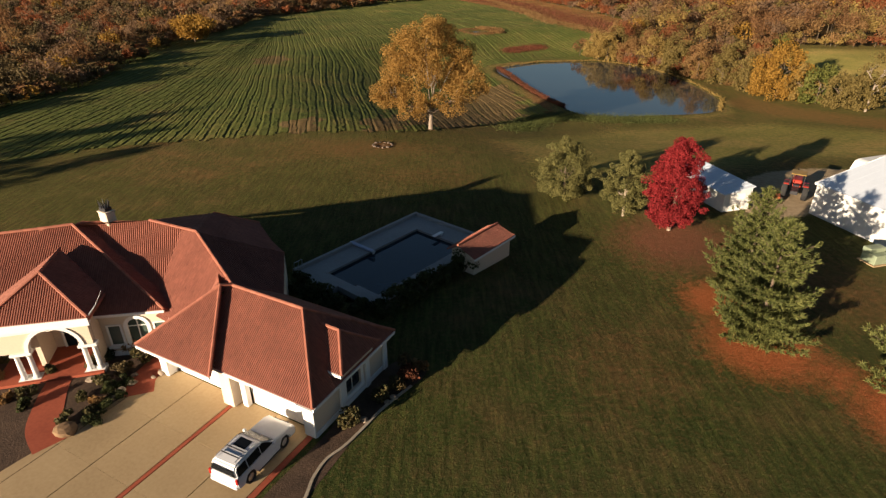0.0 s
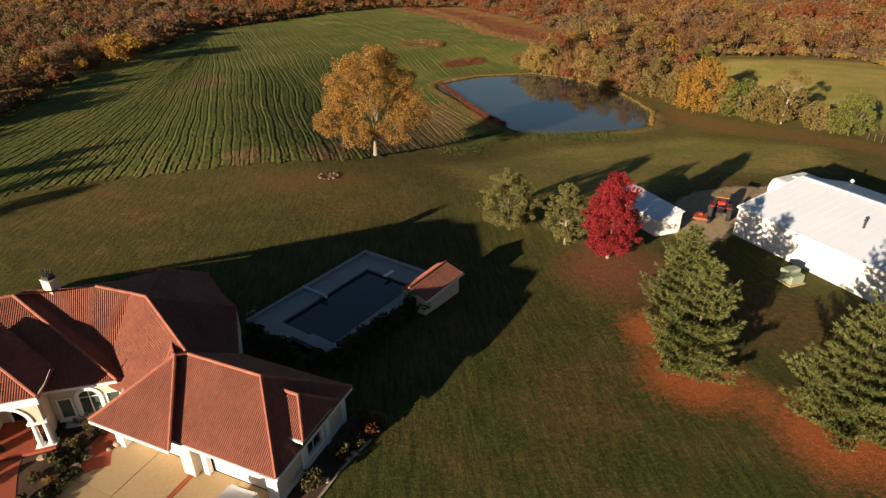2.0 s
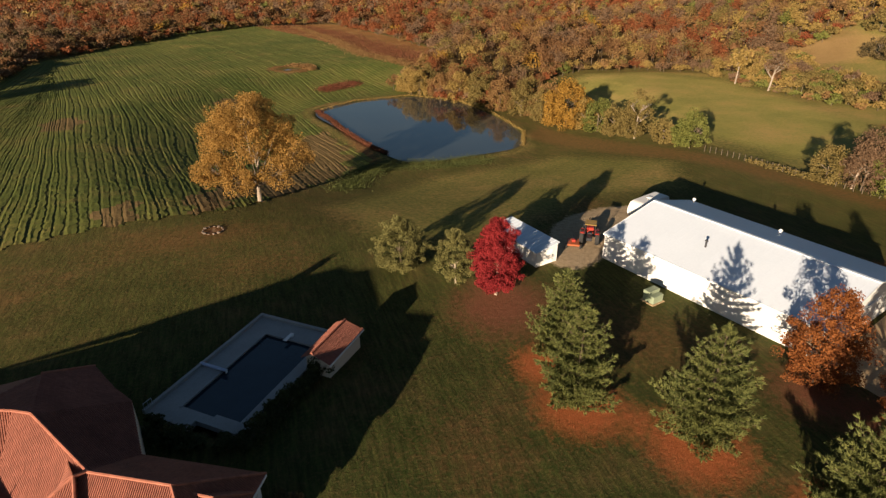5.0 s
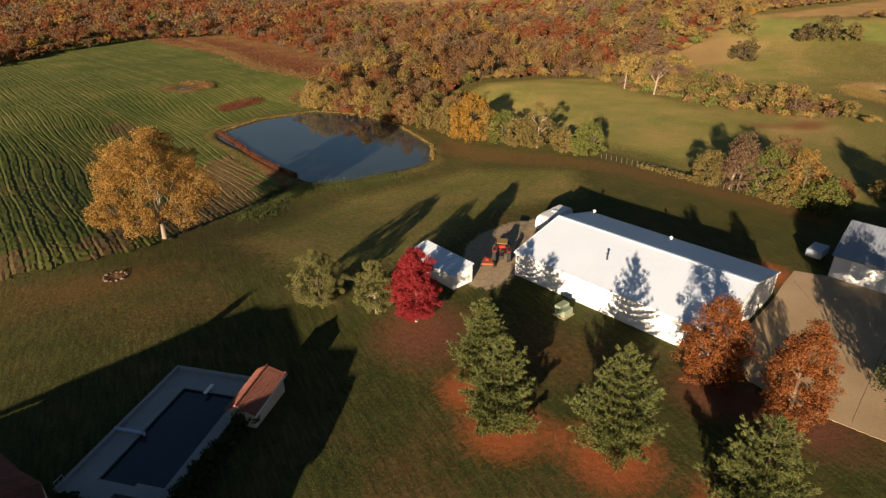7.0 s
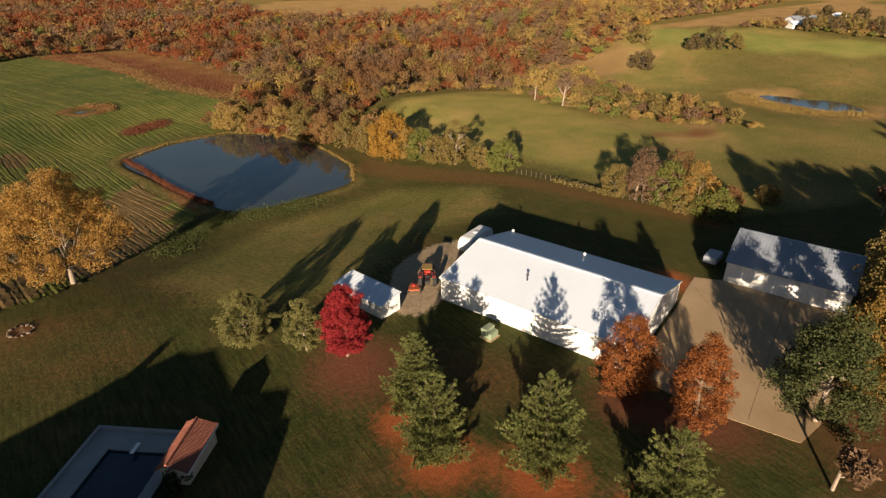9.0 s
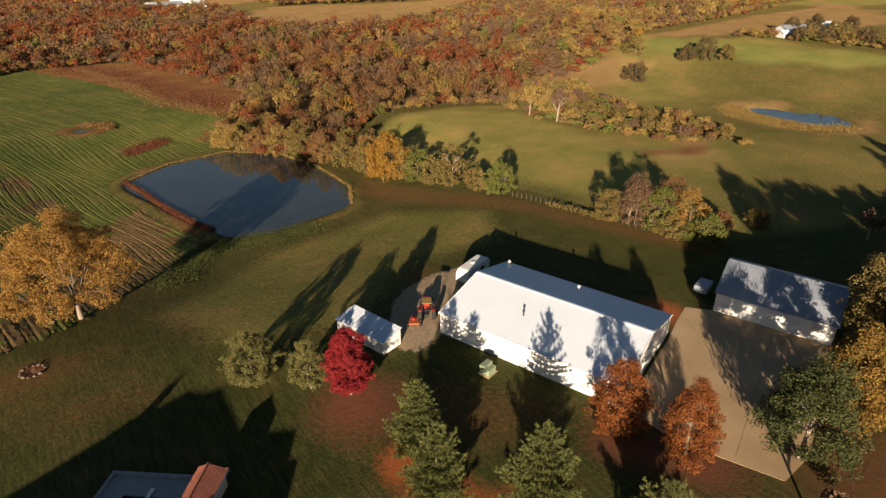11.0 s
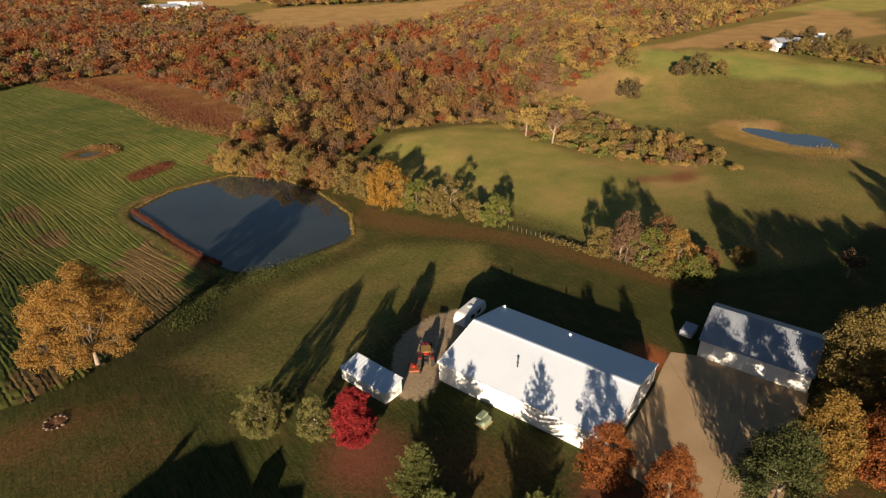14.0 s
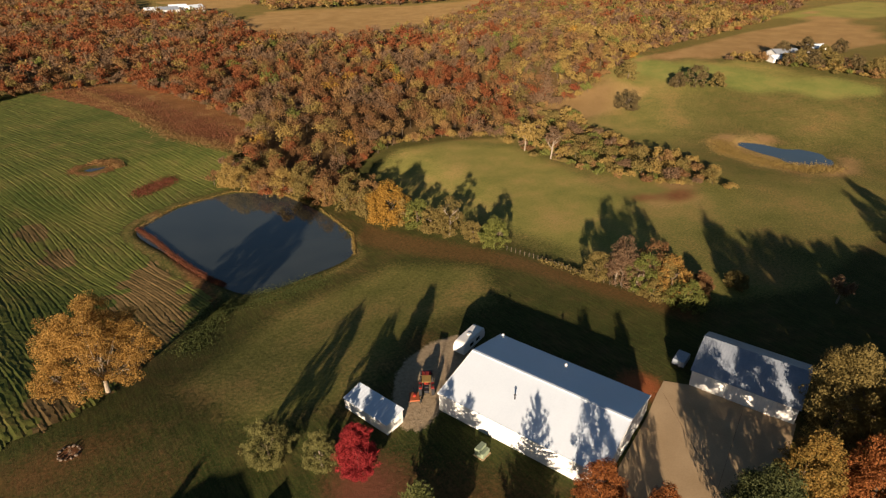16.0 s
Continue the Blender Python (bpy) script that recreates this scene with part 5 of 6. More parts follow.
def caps(parent, *pts, r=0.105):
    """A run of rounded ridge tiles."""
    bm = bmesh.new()
    for p, q in zip(pts[:-1], pts[1:]):
        p, q = Vector(p), Vector(q)
        n = max(1, int((q - p).length / 0.42))
        for i in range(n):
            tube(bm, p.lerp(q, i / n), p.lerp(q, (i + 1.08) / n), r * 1.08, r * 0.92, 7)
    bmesh.ops.translate(bm, vec=(0, 0, 0.06), verts=bm.verts)
    tagged(part("ridge_tiles", bm, TILE_CAP, parent), kind="stuff")


def gutter(parent, *pts, mat=None, deep=0.22):
    bm = bmesh.new()
    for p, q in zip(pts[:-1], pts[1:]):
        p, q = Vector(p), Vector(q)
        d = (q - p)
        m = Matrix.Translation((p + q) / 2) @ Matrix.Rotation(math.atan2(d.y, d.x), 4, "Z")
        box(bm, -d.length / 2, d.length / 2, -0.06, 0.06, -deep, -0.04, m)
    part("fascia", bm, mat or TRIM, parent)


def wall_run(parent, p, q, h, thick=0.25, z0=0.0, mat=None, name="wall"):
    """A straight wall between two plan points, its outer face on the line, to the right of p to q."""
    d = Vector((q[0] - p[0], q[1] - p[1], 0))
    m = Matrix.Translation((p[0], p[1], 0)) @ Matrix.Rotation(math.atan2(d.y, d.x), 4, "Z")
    return part(name, boxed(0, d.length, 0, thick, z0, h, m), mat or STUCCO, parent)


def arch_panel(bm, x0, x1, z0, z1, cx, r, spring, y0, y1, steps=14):
    """An upright panel with a round-headed opening of half-width r, its foot at z0."""
    def strip(xa, xb, za, zb, ya=y0, yb=y1):
        box(bm, xa, xb, ya, yb, za, zb)
    strip(x0, cx - r, z0, z1)
    strip(cx + r, x1, z0, z1)
    pts = [(cx - r * math.cos(math.pi * i / steps), spring + r * math.sin(math.pi * i / steps)) for i in range(steps + 1)]
    for (xa, za), (xb, zb) in zip(pts[:-1], pts[1:]):
        v = [bm.verts.new((x, y, z)) for y in (y0, y1) for x, z in ((xa, za), (xb, zb), (xb, z1), (xa, z1))]
        for f in ((0, 1, 2, 3), (7, 6, 5, 4), (0, 4, 5, 1), (2, 6, 7, 3)):
            bm.faces.new([v[k] for k in f])
    return bm


def arch_ring(bm, cx, spring, r0, r1, y0, y1, steps=16):
    for i in range(steps):
        a, b = math.pi * i / steps, math.pi * (i + 1) / steps
        p = [(cx - r * math.cos(t), spring + r * math.sin(t)) for r, t in ((r0, a), (r1, a), (r1, b), (r0, b))]
        v = [bm.verts.new((x, y, z)) for y in (y0, y1) for x, z in p]
        for f in ((0, 1, 2, 3), (7, 6, 5, 4), (0, 4, 5, 1), (1, 5, 6, 2), (2, 6, 7, 3), (3, 7, 4, 0)):
            bm.faces.new([v[k] for k in f])
    return bm


def garage_door(parent, x0, x1, y, h):
    d = part("garage_door", boxed(x0, x1, y, y + 0.06, 0.02, h), DOORWHITE, parent, "white panelled garage door")
    nx, nz = 8, 4
    for i in range(nx):
        for j in range(nz):
            a, b = x0 + (x1 - x0) * (i + 0.1) / nx, x0 + (x1 - x0) * (i + 0.9) / nx
            c, e = h * (j + 0.12) / nz, h * (j + 0.88) / nz
            part("panel", boxed(a, b, y - 0.025, y, c + 0.02, e + 0.02, bevel=0.01), DOORWHITE, d)


def build_house():
    ob = thing("house", G, "sprawling stucco house with red clay-tiled hip roofs", "house")
    # world places turned into the house's own axes
    def g(x, y, z):
        return tuple(GI @ Vector((x, y, z)))
    E, R = 2.75, 5.85
    # garage, right bay
    fe, be = -0.55, 7.5
    rA, rB = (-8.7, 3.2, R), (-2.9, 3.2, R)
    roof_face("roof_slope", [(-6.84, fe, E), (0.5, fe, E), rB, (-8.85, 3.2, R), (-8.85, 2.6, 5.27)], (0, 1), ob)
    roof_face("roof_slope", [(0.5, fe, E), (0.5, be, E), rB], (-1, 0), ob)
    roof_face("roof_slope", [(0.5, be, E), (-9.5, be, E), rA, rB], (0, -1), ob)
    caps(ob, (0.5, fe, E), rB, (0.5, be, E))
    caps(ob, rA, rB)
    # garage, left bay: a hip roof that stands a little forward
    A, B, Q, P = (-12.8, -1.25, E), (-6.4, -1.25, E), (-5.72, -0.5, E), (-8.85, 2.6, R + 0.2)
    roof_face("roof_slope", [A, B, P], (0, 1), ob)
    bm = bmesh.new()
    for q in ([(-6.84, fe, E), (-8.83, 2.6, 5.2), (-8.83, 2.6, R + 0.2), (-6.84, fe, 3.34)], [(-6.4, -1.25, E), (-6.84, fe, E), (-6.84, fe, 3.34)]):
        bm.faces.new([bm.verts.new(p) for p in q])
    part("step_flashing", bm, TILE, ob)
    roof_face("roof_slope", [A, P, (-11.8, 5.0, R), (-12.8, 4.5, E)], (1, 0.0), ob)
    caps(ob, A, P, (-8.5, 3.2, R + 0.02))
    caps(ob, B, P)
    gutter(ob, (-12.8, -1.25, E), (-6.4, -1.25, E))
    gutter(ob, (-6.0, fe, E), (-0.6, fe, E))
    gutter(ob, (0.5, fe, E), (0.5, be, E))
    part("soffit", boxed(-12.7, 0.4, -0.6, 0.1, E - 0.2, E - 0.12), TRIM, ob)
    # dormer on the east slope
    dr, db = (-0.7, 3.6, 4.8), (-2.0, 3.6, 4.85)
    roof_face("roof_slope", [(-1.1, 1.75, 3.42), (0.75, 1.75, 3.42), dr, db], (0, 1), ob)
    roof_face("roof_slope", [(0.75, 1.75, 3.42), (0.75, 5.4, 3.42), dr], (-1, 0), ob)
    roof_face("roof_slope", [(0.75, 5.4, 3.42), (-1.1, 5.4, 3.42), db, dr], (0, -1), ob)
    caps(ob, db, dr, (0.75, 5.4, 3.42))
    caps(ob, dr, (0.75, 1.75, 3.42))
    gutter(ob, (-0.4, 1.72, 3.46), (0.75, 1.72, 3.46))
    part("dormer_wall", boxed(-0.6, 0.45, 2.0, 5.15, 2.7, 3.36), STUCCO, ob)
    # garage walls
    t = E - 0.14
    wall_run(ob, (-12.3, 0.3), (-11.75, 0.3), t)
    wall_run(ob, (-6.7, 0.3), (-5.7, 0.3), t)
    part("lintel", boxed(-11.75, -6.7, 0.3, 0.5, 2.2, t), STUCCO, ob)
    part("lintel", boxed(-5.7, -0.6, 0.3, 0.5, 2.2, t), STUCCO, ob)
    wall_run(ob, (-0.6, 0.0), (0.0, 0.0), t)
    wall_run(ob, (-12.05, 7.2), (-12.3, 0.55), t)
    part("pillar", boxed(-6.75, -5.85, -0.45, 0.3, 0, t, bevel=0.02), STUCCO, ob)
    part("pillar", boxed(-12.35, -11.7, -0.35, 0.3, 0, t, bevel=0.02), TRIM, ob)
    part("pillar", boxed(-5.55, -5.15, -0.05, 0.3, 0, t, bevel=0.02), TRIM, ob)
    part("pillar", boxed(-0.75, 0.03, -0.12, 0.0, 0, t, bevel=0.02), TRIM, ob)
    garage_door(ob, -11.7, -6.75, 0.42, 2.2)
    garage_door(ob, -5.15, -0.75, 0.42, 2.2)
    # east wall with an arched window
    mE = Matrix.Rotation(math.pi / 2, 4, "Z")
    bm = arch_panel(bmesh.new(), 0.25, 7.2, 0.75, t, 3.6, 0.75, 1.75, -0.0, 0.25)
    box(bm, 0.25, 7.2, 0.0, 0.25, 0, 0.75)
    bmesh.ops.transform(bm, matrix=mE, verts=bm.verts)
    part("wall", bm, STUCCO, ob)
    win = part("window", boxed(-0.16, -0.13, 2.86, 4.34, 0.75, 2.5), GLASSDARK, ob, "dark arched window")
    bm = arch_ring(bmesh.new(), 3.6, 1.75, 0.75, 0.98, -0.07, 0.0)
    box(bm, 2.62, 2.85, -0.07, 0.0, 0.55, 1.75), box(bm, 4.35, 4.58, -0.07, 0.0, 0.55, 1.75), box(bm, 2.6, 4.6, -0.1, 0.0, 0.5, 0.75)
    bmesh.ops.transform(bm, matrix=mE, verts=bm.verts)
    part("frame", bm, TRIM, win)
    bm = box(bmesh.new(), -0.13, -0.09, 3.58, 3.62, 0.75, 2.5)
    box(bm, -0.13, -0.09, 2.86, 4.34, 1.7, 1.75)
    part("glazing_bar", bm, TRIM, win)
    for y in (2.2, 4.75, 6.7):
        part("pilaster", boxed(0.0, 0.16, y, y + 0.4, 0, t, bevel=0.02), TRIM, ob)
    part("plinth", boxed(0.002, 0.06, 0.0, 7.2, 0, 0.35), TRIM, ob)
    # the middle block: its ridge runs with the garage
    V, mW, mE_, gp = g(-18.44, 36.51, 6.91), g(-20.91, 37.11, 7.25), g(-17.01, 35.57, 7.1), (-8.6, 3.3, 5.8)
    e1, e2, eL, vb = g(-17.7, 30.65, 2.93), g(-17.98, 31.53, 3.41), g(-19.4, 31.9, 2.8), g(-19.2, 33.2, 3.95)
    vt = g(-25.9, 37.35, 7.1)
    roof_face("roof_slope", [e2, eL, e1, gp, mE_, V, vb], (0.05, 1), ob)
    xE, xN = g(-11.0, 33.4, 2.9), g(-12.7, 40.4, 2.9)
    roof_face("roof_slope", [gp, xE, xN, mE_], (-0.93, 0.36), ob)
    caps(ob, mW, V, mE_, gp)
    bk, bR, bL = g(-18.6, 42.5, 5.4), g(-16.3, 46.0, 2.9), g(-24.0, 45.5, 2.9)
    bE = g(-14.2, 42.4, 2.9)
    roof_face("roof_slope", [xN, bE, bk, mE_], (-0.95, -0.2), ob)
    roof_face("roof_slope", [bE, bR, bk], (-0.95, -0.2), ob)
    roof_face("roof_slope", [bR, bL, mW, bk], (0.2, -1), ob)
    roof_face("roof_slope", [mE_, bk, mW, V], (0.2, 1), ob)
    caps(ob, bk, bR)
    # the west wing: its ridge runs a little across
    uL, vL = (GI.to_3x3() @ Vector((0.982, 0.19, 0))).to_2d(), (GI.to_3x3() @ Vector((-0.19, 0.982, 0))).to_2d()
    hW, h78, w3 = g(-26.0, 36.4, 7.25), g(-27.6, 35.9, 7.2), g(-38.0, 32.9, 7.0)
    mr, ml = g(-18.2, 31.25, 3.6), g(-23.5, 30.35, 3.6)
    aw = g(-26.8, 36.9, 7.2)
    roof_face("roof_slope", [vb, V, mW, vt], vL, ob)
    roof_face("roof_slope", [g(-30.5, 29.0, 3.6), ml, mr, hW, h78], vL, ob)
    roof_face("roof_slope", [mr, e2, vb, vt, hW], -uL, ob)
    roof_face("roof_slope", [g(-38.0, 27.6, 3.6), g(-30.5, 29.0, 3.6), h78, w3], vL, ob)
    roof_face("roof_slope", [bL, g(-40, 42, 2.75), w3, h78, hW, mW], -vL, ob)
    caps(ob, w3, h78, hW, mr)
    caps(ob, h78, g(-31.5, 33.4, 4.6))
    # entrance roof
    dA, dB, dL, dR_ = g(-25.09, 30.86, 6.54), g(-25.72, 34.07, 6.54), g(-27.47, 27.66, 4.6), g(-21.6, 28.88, 4.6)
    roof_face("roof_slope", [dL, dR_, dA], vL, ob)
    roof_face("roof_slope", [dR_, g(-22.2, 32.0, 4.6), dB, dA], -uL, ob)
    roof_face("roof_slope", [dL, dA, dB, g(-28.5, 31.3, 4.6)], uL, ob)
    caps(ob, dL, dA, dR_)
    caps(ob, dA, dB)
    gutter(ob, dL, dR_, deep=0.55)
    gutter(ob, dR_, g(-22.1, 31.8, 4.6), mat=TILE_CAP)
    am = Vector(g(-21.65, 28.95, 4.55))
    bm = tube(bmesh.new(), am, am + Vector((0.35, 0.55, 0.75)), 0.07, 0.03, 8)
    tube(bm, am + Vector((0.33, 0.52, 0.71)), am + Vector((0.6, 0.95, 1.55)), 0.022, 0.014, 6)
    part("aerial", bm, CHROME, ob)
    gutter(ob, ml, mr)
    gutter(ob, e2, e1)
    # the entrance porch: an arch on paired columns
    def wing(name, bm, mat, parent=ob, label="", at=GI @ pose(-22.15, 29.55, 0, 0, 0, 15)):
        bmesh.ops.transform(bm, matrix=at, verts=bm.verts)
        return part(name, bm, mat, parent, label)
    wing("porch_front", arch_panel(bmesh.new(), -6.2, -0.1, 2.2, 3.62, -2.25, 1.5, 2.2, 0.0, 0.3), STUCCO)
    wing("arch_band", arch_ring(bmesh.new(), -2.25, 2.2, 1.44, 1.66, -0.08, 0.34, 20), TRIM)
    wing("keystone", box(bmesh.new(), -2.36, -2.14, -0.14, 0.0, 3.55, 3.86, bevel=0.02), TRIM)
    wing("entablature", box(bmesh.new(), -6.3, 0.02, -0.14, 0.36, 3.62, 3.92), TRIM)
    for x0, x1 in ((-4.75, -3.65), (-0.95, 0.05)):
        wing("beam", box(bmesh.new(), x0 - 0.05, x1 + 0.05, -0.12, 0.42, 2.0, 2.2, bevel=0.02), TRIM)
        wing("pier", box(bmesh.new(), x0 - 0.1, x1 + 0.1, -0.2, 0.5, 0.0, 0.22, bevel=0.02), TRIM)
        for x in (x0 + 0.2, x1 - 0.2):
            bm = tube(bmesh.new(), (x, 0.12, 0.22), (x, 0.12, 2.0), 0.17, 0.14, 16)
            tube(bm, (x, 0.12, 0.22), (x, 0.12, 0.36), 0.24, 0.2, 16), tube(bm, (x, 0.12, 1.88), (x, 0.12, 2.0), 0.16, 0.23, 16)
            wing("column", bm, TRIM)
    wing("porch_floor", box(bmesh.new(), -6.2, 0.1, -0.4, 3.4, 0.0, 0.2), REDPATH)
    wing("wall", box(bmesh.new(), -6.2, -0.1, 3.2, 3.4, 0.2, 3.9), STUCCO)
    wing("wall", box(bmesh.new(), -3.9, -3.6, 1.2, 3.2, 0.2, 3.6), STUCCO)
    d = wing("entrance_door", box(bmesh.new(), -2.9, -1.5, 3.12, 3.2, 0.22, 2.7), GLASSDARK, ob, "dark glass entrance doors")
    bm = box(bmesh.new(), -3.05, -2.9, 3.08, 3.2, 0.2, 2.85)
    box(bm, -1.5, -1.35, 3.08, 3.2, 0.2, 2.85), box(bm, -2.9, -1.5, 3.08, 3.2, 2.7, 2.85), box(bm, -2.25, -2.15, 3.08, 3.13, 0.2, 2.7)
    wing("door_frame", bm, TRIM, d)
    wing("wall", box(bmesh.new(), -0.3, 0.0, 0.3, 3.2, 0.0, 3.7), STUCCO)
    wing("wall", box(bmesh.new(), -16.0, -6.2, 0.5, 0.8, 0.0, 3.5), STUCCO)
    w3_ = wing("window", box(bmesh.new(), -7.9, -6.5, 0.44, 0.5, 0.7, 2.3), GLASSGREEN, ob, "dark window beside the porch")
    bm = box(bmesh.new(), -8.05, -7.9, 0.38, 0.5, 0.6, 2.4)
    box(bm, -6.5, -6.35, 0.38, 0.5, 0.6, 2.4), box(bm, -7.9, -6.5, 0.38, 0.5, 0.6, 0.7), box(bm, -7.9, -6.5, 0.38, 0.5, 2.3, 2.4)
    wing("frame", bm, TRIM, w3_)
    # the wall between porch and garage, with an arched window and side lights
    mid = GI @ pose(-22.75, 31.0, 0, 0, 0, 9.5)
    bm = arch_panel(bmesh.new(), 0.0, 4.6, 0.85, 3.4, 2.45, 0.62, 2.2, 0.0, 0.25)
    box(bm, 0.0, 4.6, 0.0, 0.25, 0.0, 0.85)
    wing("wall", bm, STUCCO, at=mid)
    w1 = wing("window", box(bmesh.new(), 1.83, 3.07, 0.14, 0.18, 0.85, 2.85), GLASSGREEN, ob, "tall arched window with white trim", at=mid)
    bm = arch_ring(bmesh.new(), 2.45, 2.2, 0.6, 0.84, -0.09, 0.02, 18)
    box(bm, 1.61, 1.85, -0.09, 0.02, 0.8, 2.2), box(bm, 3.05, 3.29, -0.09, 0.02, 0.8, 2.2)
    wing("frame", bm, TRIM, w1, at=mid)
    wing("glazing_bar", box(box(bmesh.new(), 2.42, 2.48, 0.08, 0.14, 0.85, 2.8), 1.83, 3.07, 0.08, 0.14, 2.15, 2.2), TRIM, w1, at=mid)
    for x in (0.65, 3.55):
        w2 = wing("window", box(bmesh.new(), x, x + 0.72, -0.02, 0.0, 0.9, 2.35), GLASSGREEN, ob, "narrow side window", at=mid)
        bm = box(bmesh.new(), x - 0.12, x, -0.07, 0.0, 0.8, 2.45)
        box(bm, x + 0.72, x + 0.84, -0.07, 0.0, 0.8, 2.45), box(bm, x, x + 0.72, -0.07, 0.0, 0.78, 0.9), box(bm, x, x + 0.72, -0.07, 0.0, 2.35, 2.45)
        wing("frame", bm, TRIM, w2, at=mid)
    wing("window_sill", box(bmesh.new(), 0.4, 4.5, -0.22, 0.0, 0.66, 0.8, bevel=0.02), TRIM, at=mid)
    wing("plinth", box(bmesh.new(), 0.0, 4.6, -0.12, 0.0, 0.0, 0.35), TRIM, at=mid)
    wing("wall", box(bmesh.new(), 4.35, 4.6, 0.25, 4.0, 0.0, 3.3), STUCCO, at=mid)
    # rear walls
    for p, q in ((xE, xN), (xN, bE), (bE, bR), (bR, bL), ((0.0, 7.2), (-4.6, 7.2)), (bL, g(-40, 42, 2))):
        wall_run(ob, p, q, 2.75)
    # chimney
    c = g(-24.0, 37.4, 0)
    ch = part("chimney", boxed(c[0] - 0.45, c[0] + 0.45, c[1] - 0.35, c[1] + 0.35, 5.5, 7.85, bevel=0.04), STUCCO, ob)
    part("chimney_cap", boxed(c[0] - 0.49, c[0] + 0.49, c[1] - 0.39, c[1] + 0.39, 7.85, 7.93, bevel=0.02), STUCCO, ch)
    bm = boxed(c[0] - 0.34, c[0] + 0.34, c[1] - 0.25, c[1] + 0.25, 7.93, 8.2)
    for k in range(12):
        a = k * math.pi / 6
        tube(bm, (c[0] + 0.32 * math.cos(a), c[1] + 0.24 * math.sin(a), 8.15), (c[0] + 0.40 * math.cos(a), c[1] + 0.32 * math.sin(a), 8.6 + 0.1 * (k % 2)), 0.045, 0.015, 5)
    part("flue", bm, DARK, ch, "dark spiked metal chimney crown")
    pole = g(-23.3, 31.6, 0)
    part("downpipe", tube(bmesh.new(), (pole[0], pole[1], 0), (pole[0], pole[1], 2.9), 0.05, 0.05, 8), TRIM, ob)


build_house()


# ---- pool behind the house ----
def build_pool():
    m = Matrix.Translation((-2.8, 53.7, 0)) @ Matrix(((-0.64, 0.768, 0, 0), (-0.768, -0.64, 0, 0), (0, 0, 1, 0), (0, 0, 0, 1)))
    # axes: x along the pool, y across
    ob = thing("swimming_pool", m, "dark rectangular pool in a pale concrete deck", "swimming pool")
    part("deck", (box(bmesh.new(), 0, 15.2, 0, 2.1, -0.4, 0.12)), POOLDECK, ob)
    part("deck", (box(bmesh.new(), 0, 2.2, 2.1, 9.0, -0.4, 0.12)), POOLDECK, ob)
    part("deck", (box(bmesh.new(), 13.4, 15.2, 2.1, 4.4, -0.4, 0.12)), POOLDECK, ob)
    part("deck", (box(bmesh.new(), 13.4, 14.3, 4.4, 9.0, -0.4, 0.12)), POOLDECK, ob)
    part("deck", (box(bmesh.new(), 2.2, 13.4, 7.9, 9.0, -0.4, 0.12)), POOLDECK, ob)
    part("coping", (box(bmesh.new(), 2.05, 13.55, 1.95, 2.2, 0.12, 0.17)), POOLDECK, ob)
    part("coping", (box(bmesh.new(), 2.05, 2.3, 2.2, 7.85, 0.12, 0.17)), POOLDECK, ob)
    part("parapet", (box(bmesh.new(), -0.3, 15.2, -0.3, 0.0, -0.2, 0.42)), POOLDECK, ob, "low pale wall round the pool deck")
    part("parapet", (box(bmesh.new(), -0.3, 0.0, 0.0, 9.0, -0.2, 0.42)), POOLDECK, ob, "low pale wall round the pool deck")
    part("basin", (box(bmesh.new(), 2.2, 13.4, 2.1, 7.9, -1.5, -1.4)), POOLDECK, ob)
    part("water", (box(bmesh.new(), 2.2, 13.4, 2.1, 7.9, -0.16, -0.1)), POOLWATER, ob, "dark still pool water")
    part("step", (box(bmesh.new(), 13.0, 13.4, 5.4, 7.9, -0.4, 0.05, bevel=0.05)), POOLDECK, ob)
    # diving board and slide rails
    b = part("diving_board", (box(bmesh.new(), 1.5, 2.85, 4.6, 5.0, 0.34, 0.39, bevel=0.015)), TRIM, ob, "white diving board")
    part("stand", (box(bmesh.new(), 1.55, 1.9, 4.65, 4.95, 0.12, 0.34)), TRIM, b)
    s = part("pool_cover_reel", tube(bmesh.new(), (8.55, -0.2, 0.36), (8.55, 2.6, 0.36), 0.15, 0.15, 12), COVER, ob, "rolled pale blue pool cover on a low reel")
    for y in (-0.3, 2.62):
        part("leg", box(bmesh.new(), 8.43, 8.67, y, y + 0.06, 0.12, 0.46, bevel=0.01), TRIM, s)
    part("flap", box(bmesh.new(), 8.15, 8.5, 0.1, 2.5, 0.125, 0.15), COVER, s, "loose edge of the pale blue cover")
    bm = bmesh.new()
    for x in (14.3, 14.7, 15.1):
        tube(bm, (x, -0.1, 0.1), (x, -0.1, 1.0), 0.03, 0.03, 6)
    tube(bm, (14.3, -0.1, 1.0), (15.1, -0.1, 1.0), 0.03, 0.03, 6)
    part("handrail", bm, CHROME, ob)


build_pool()


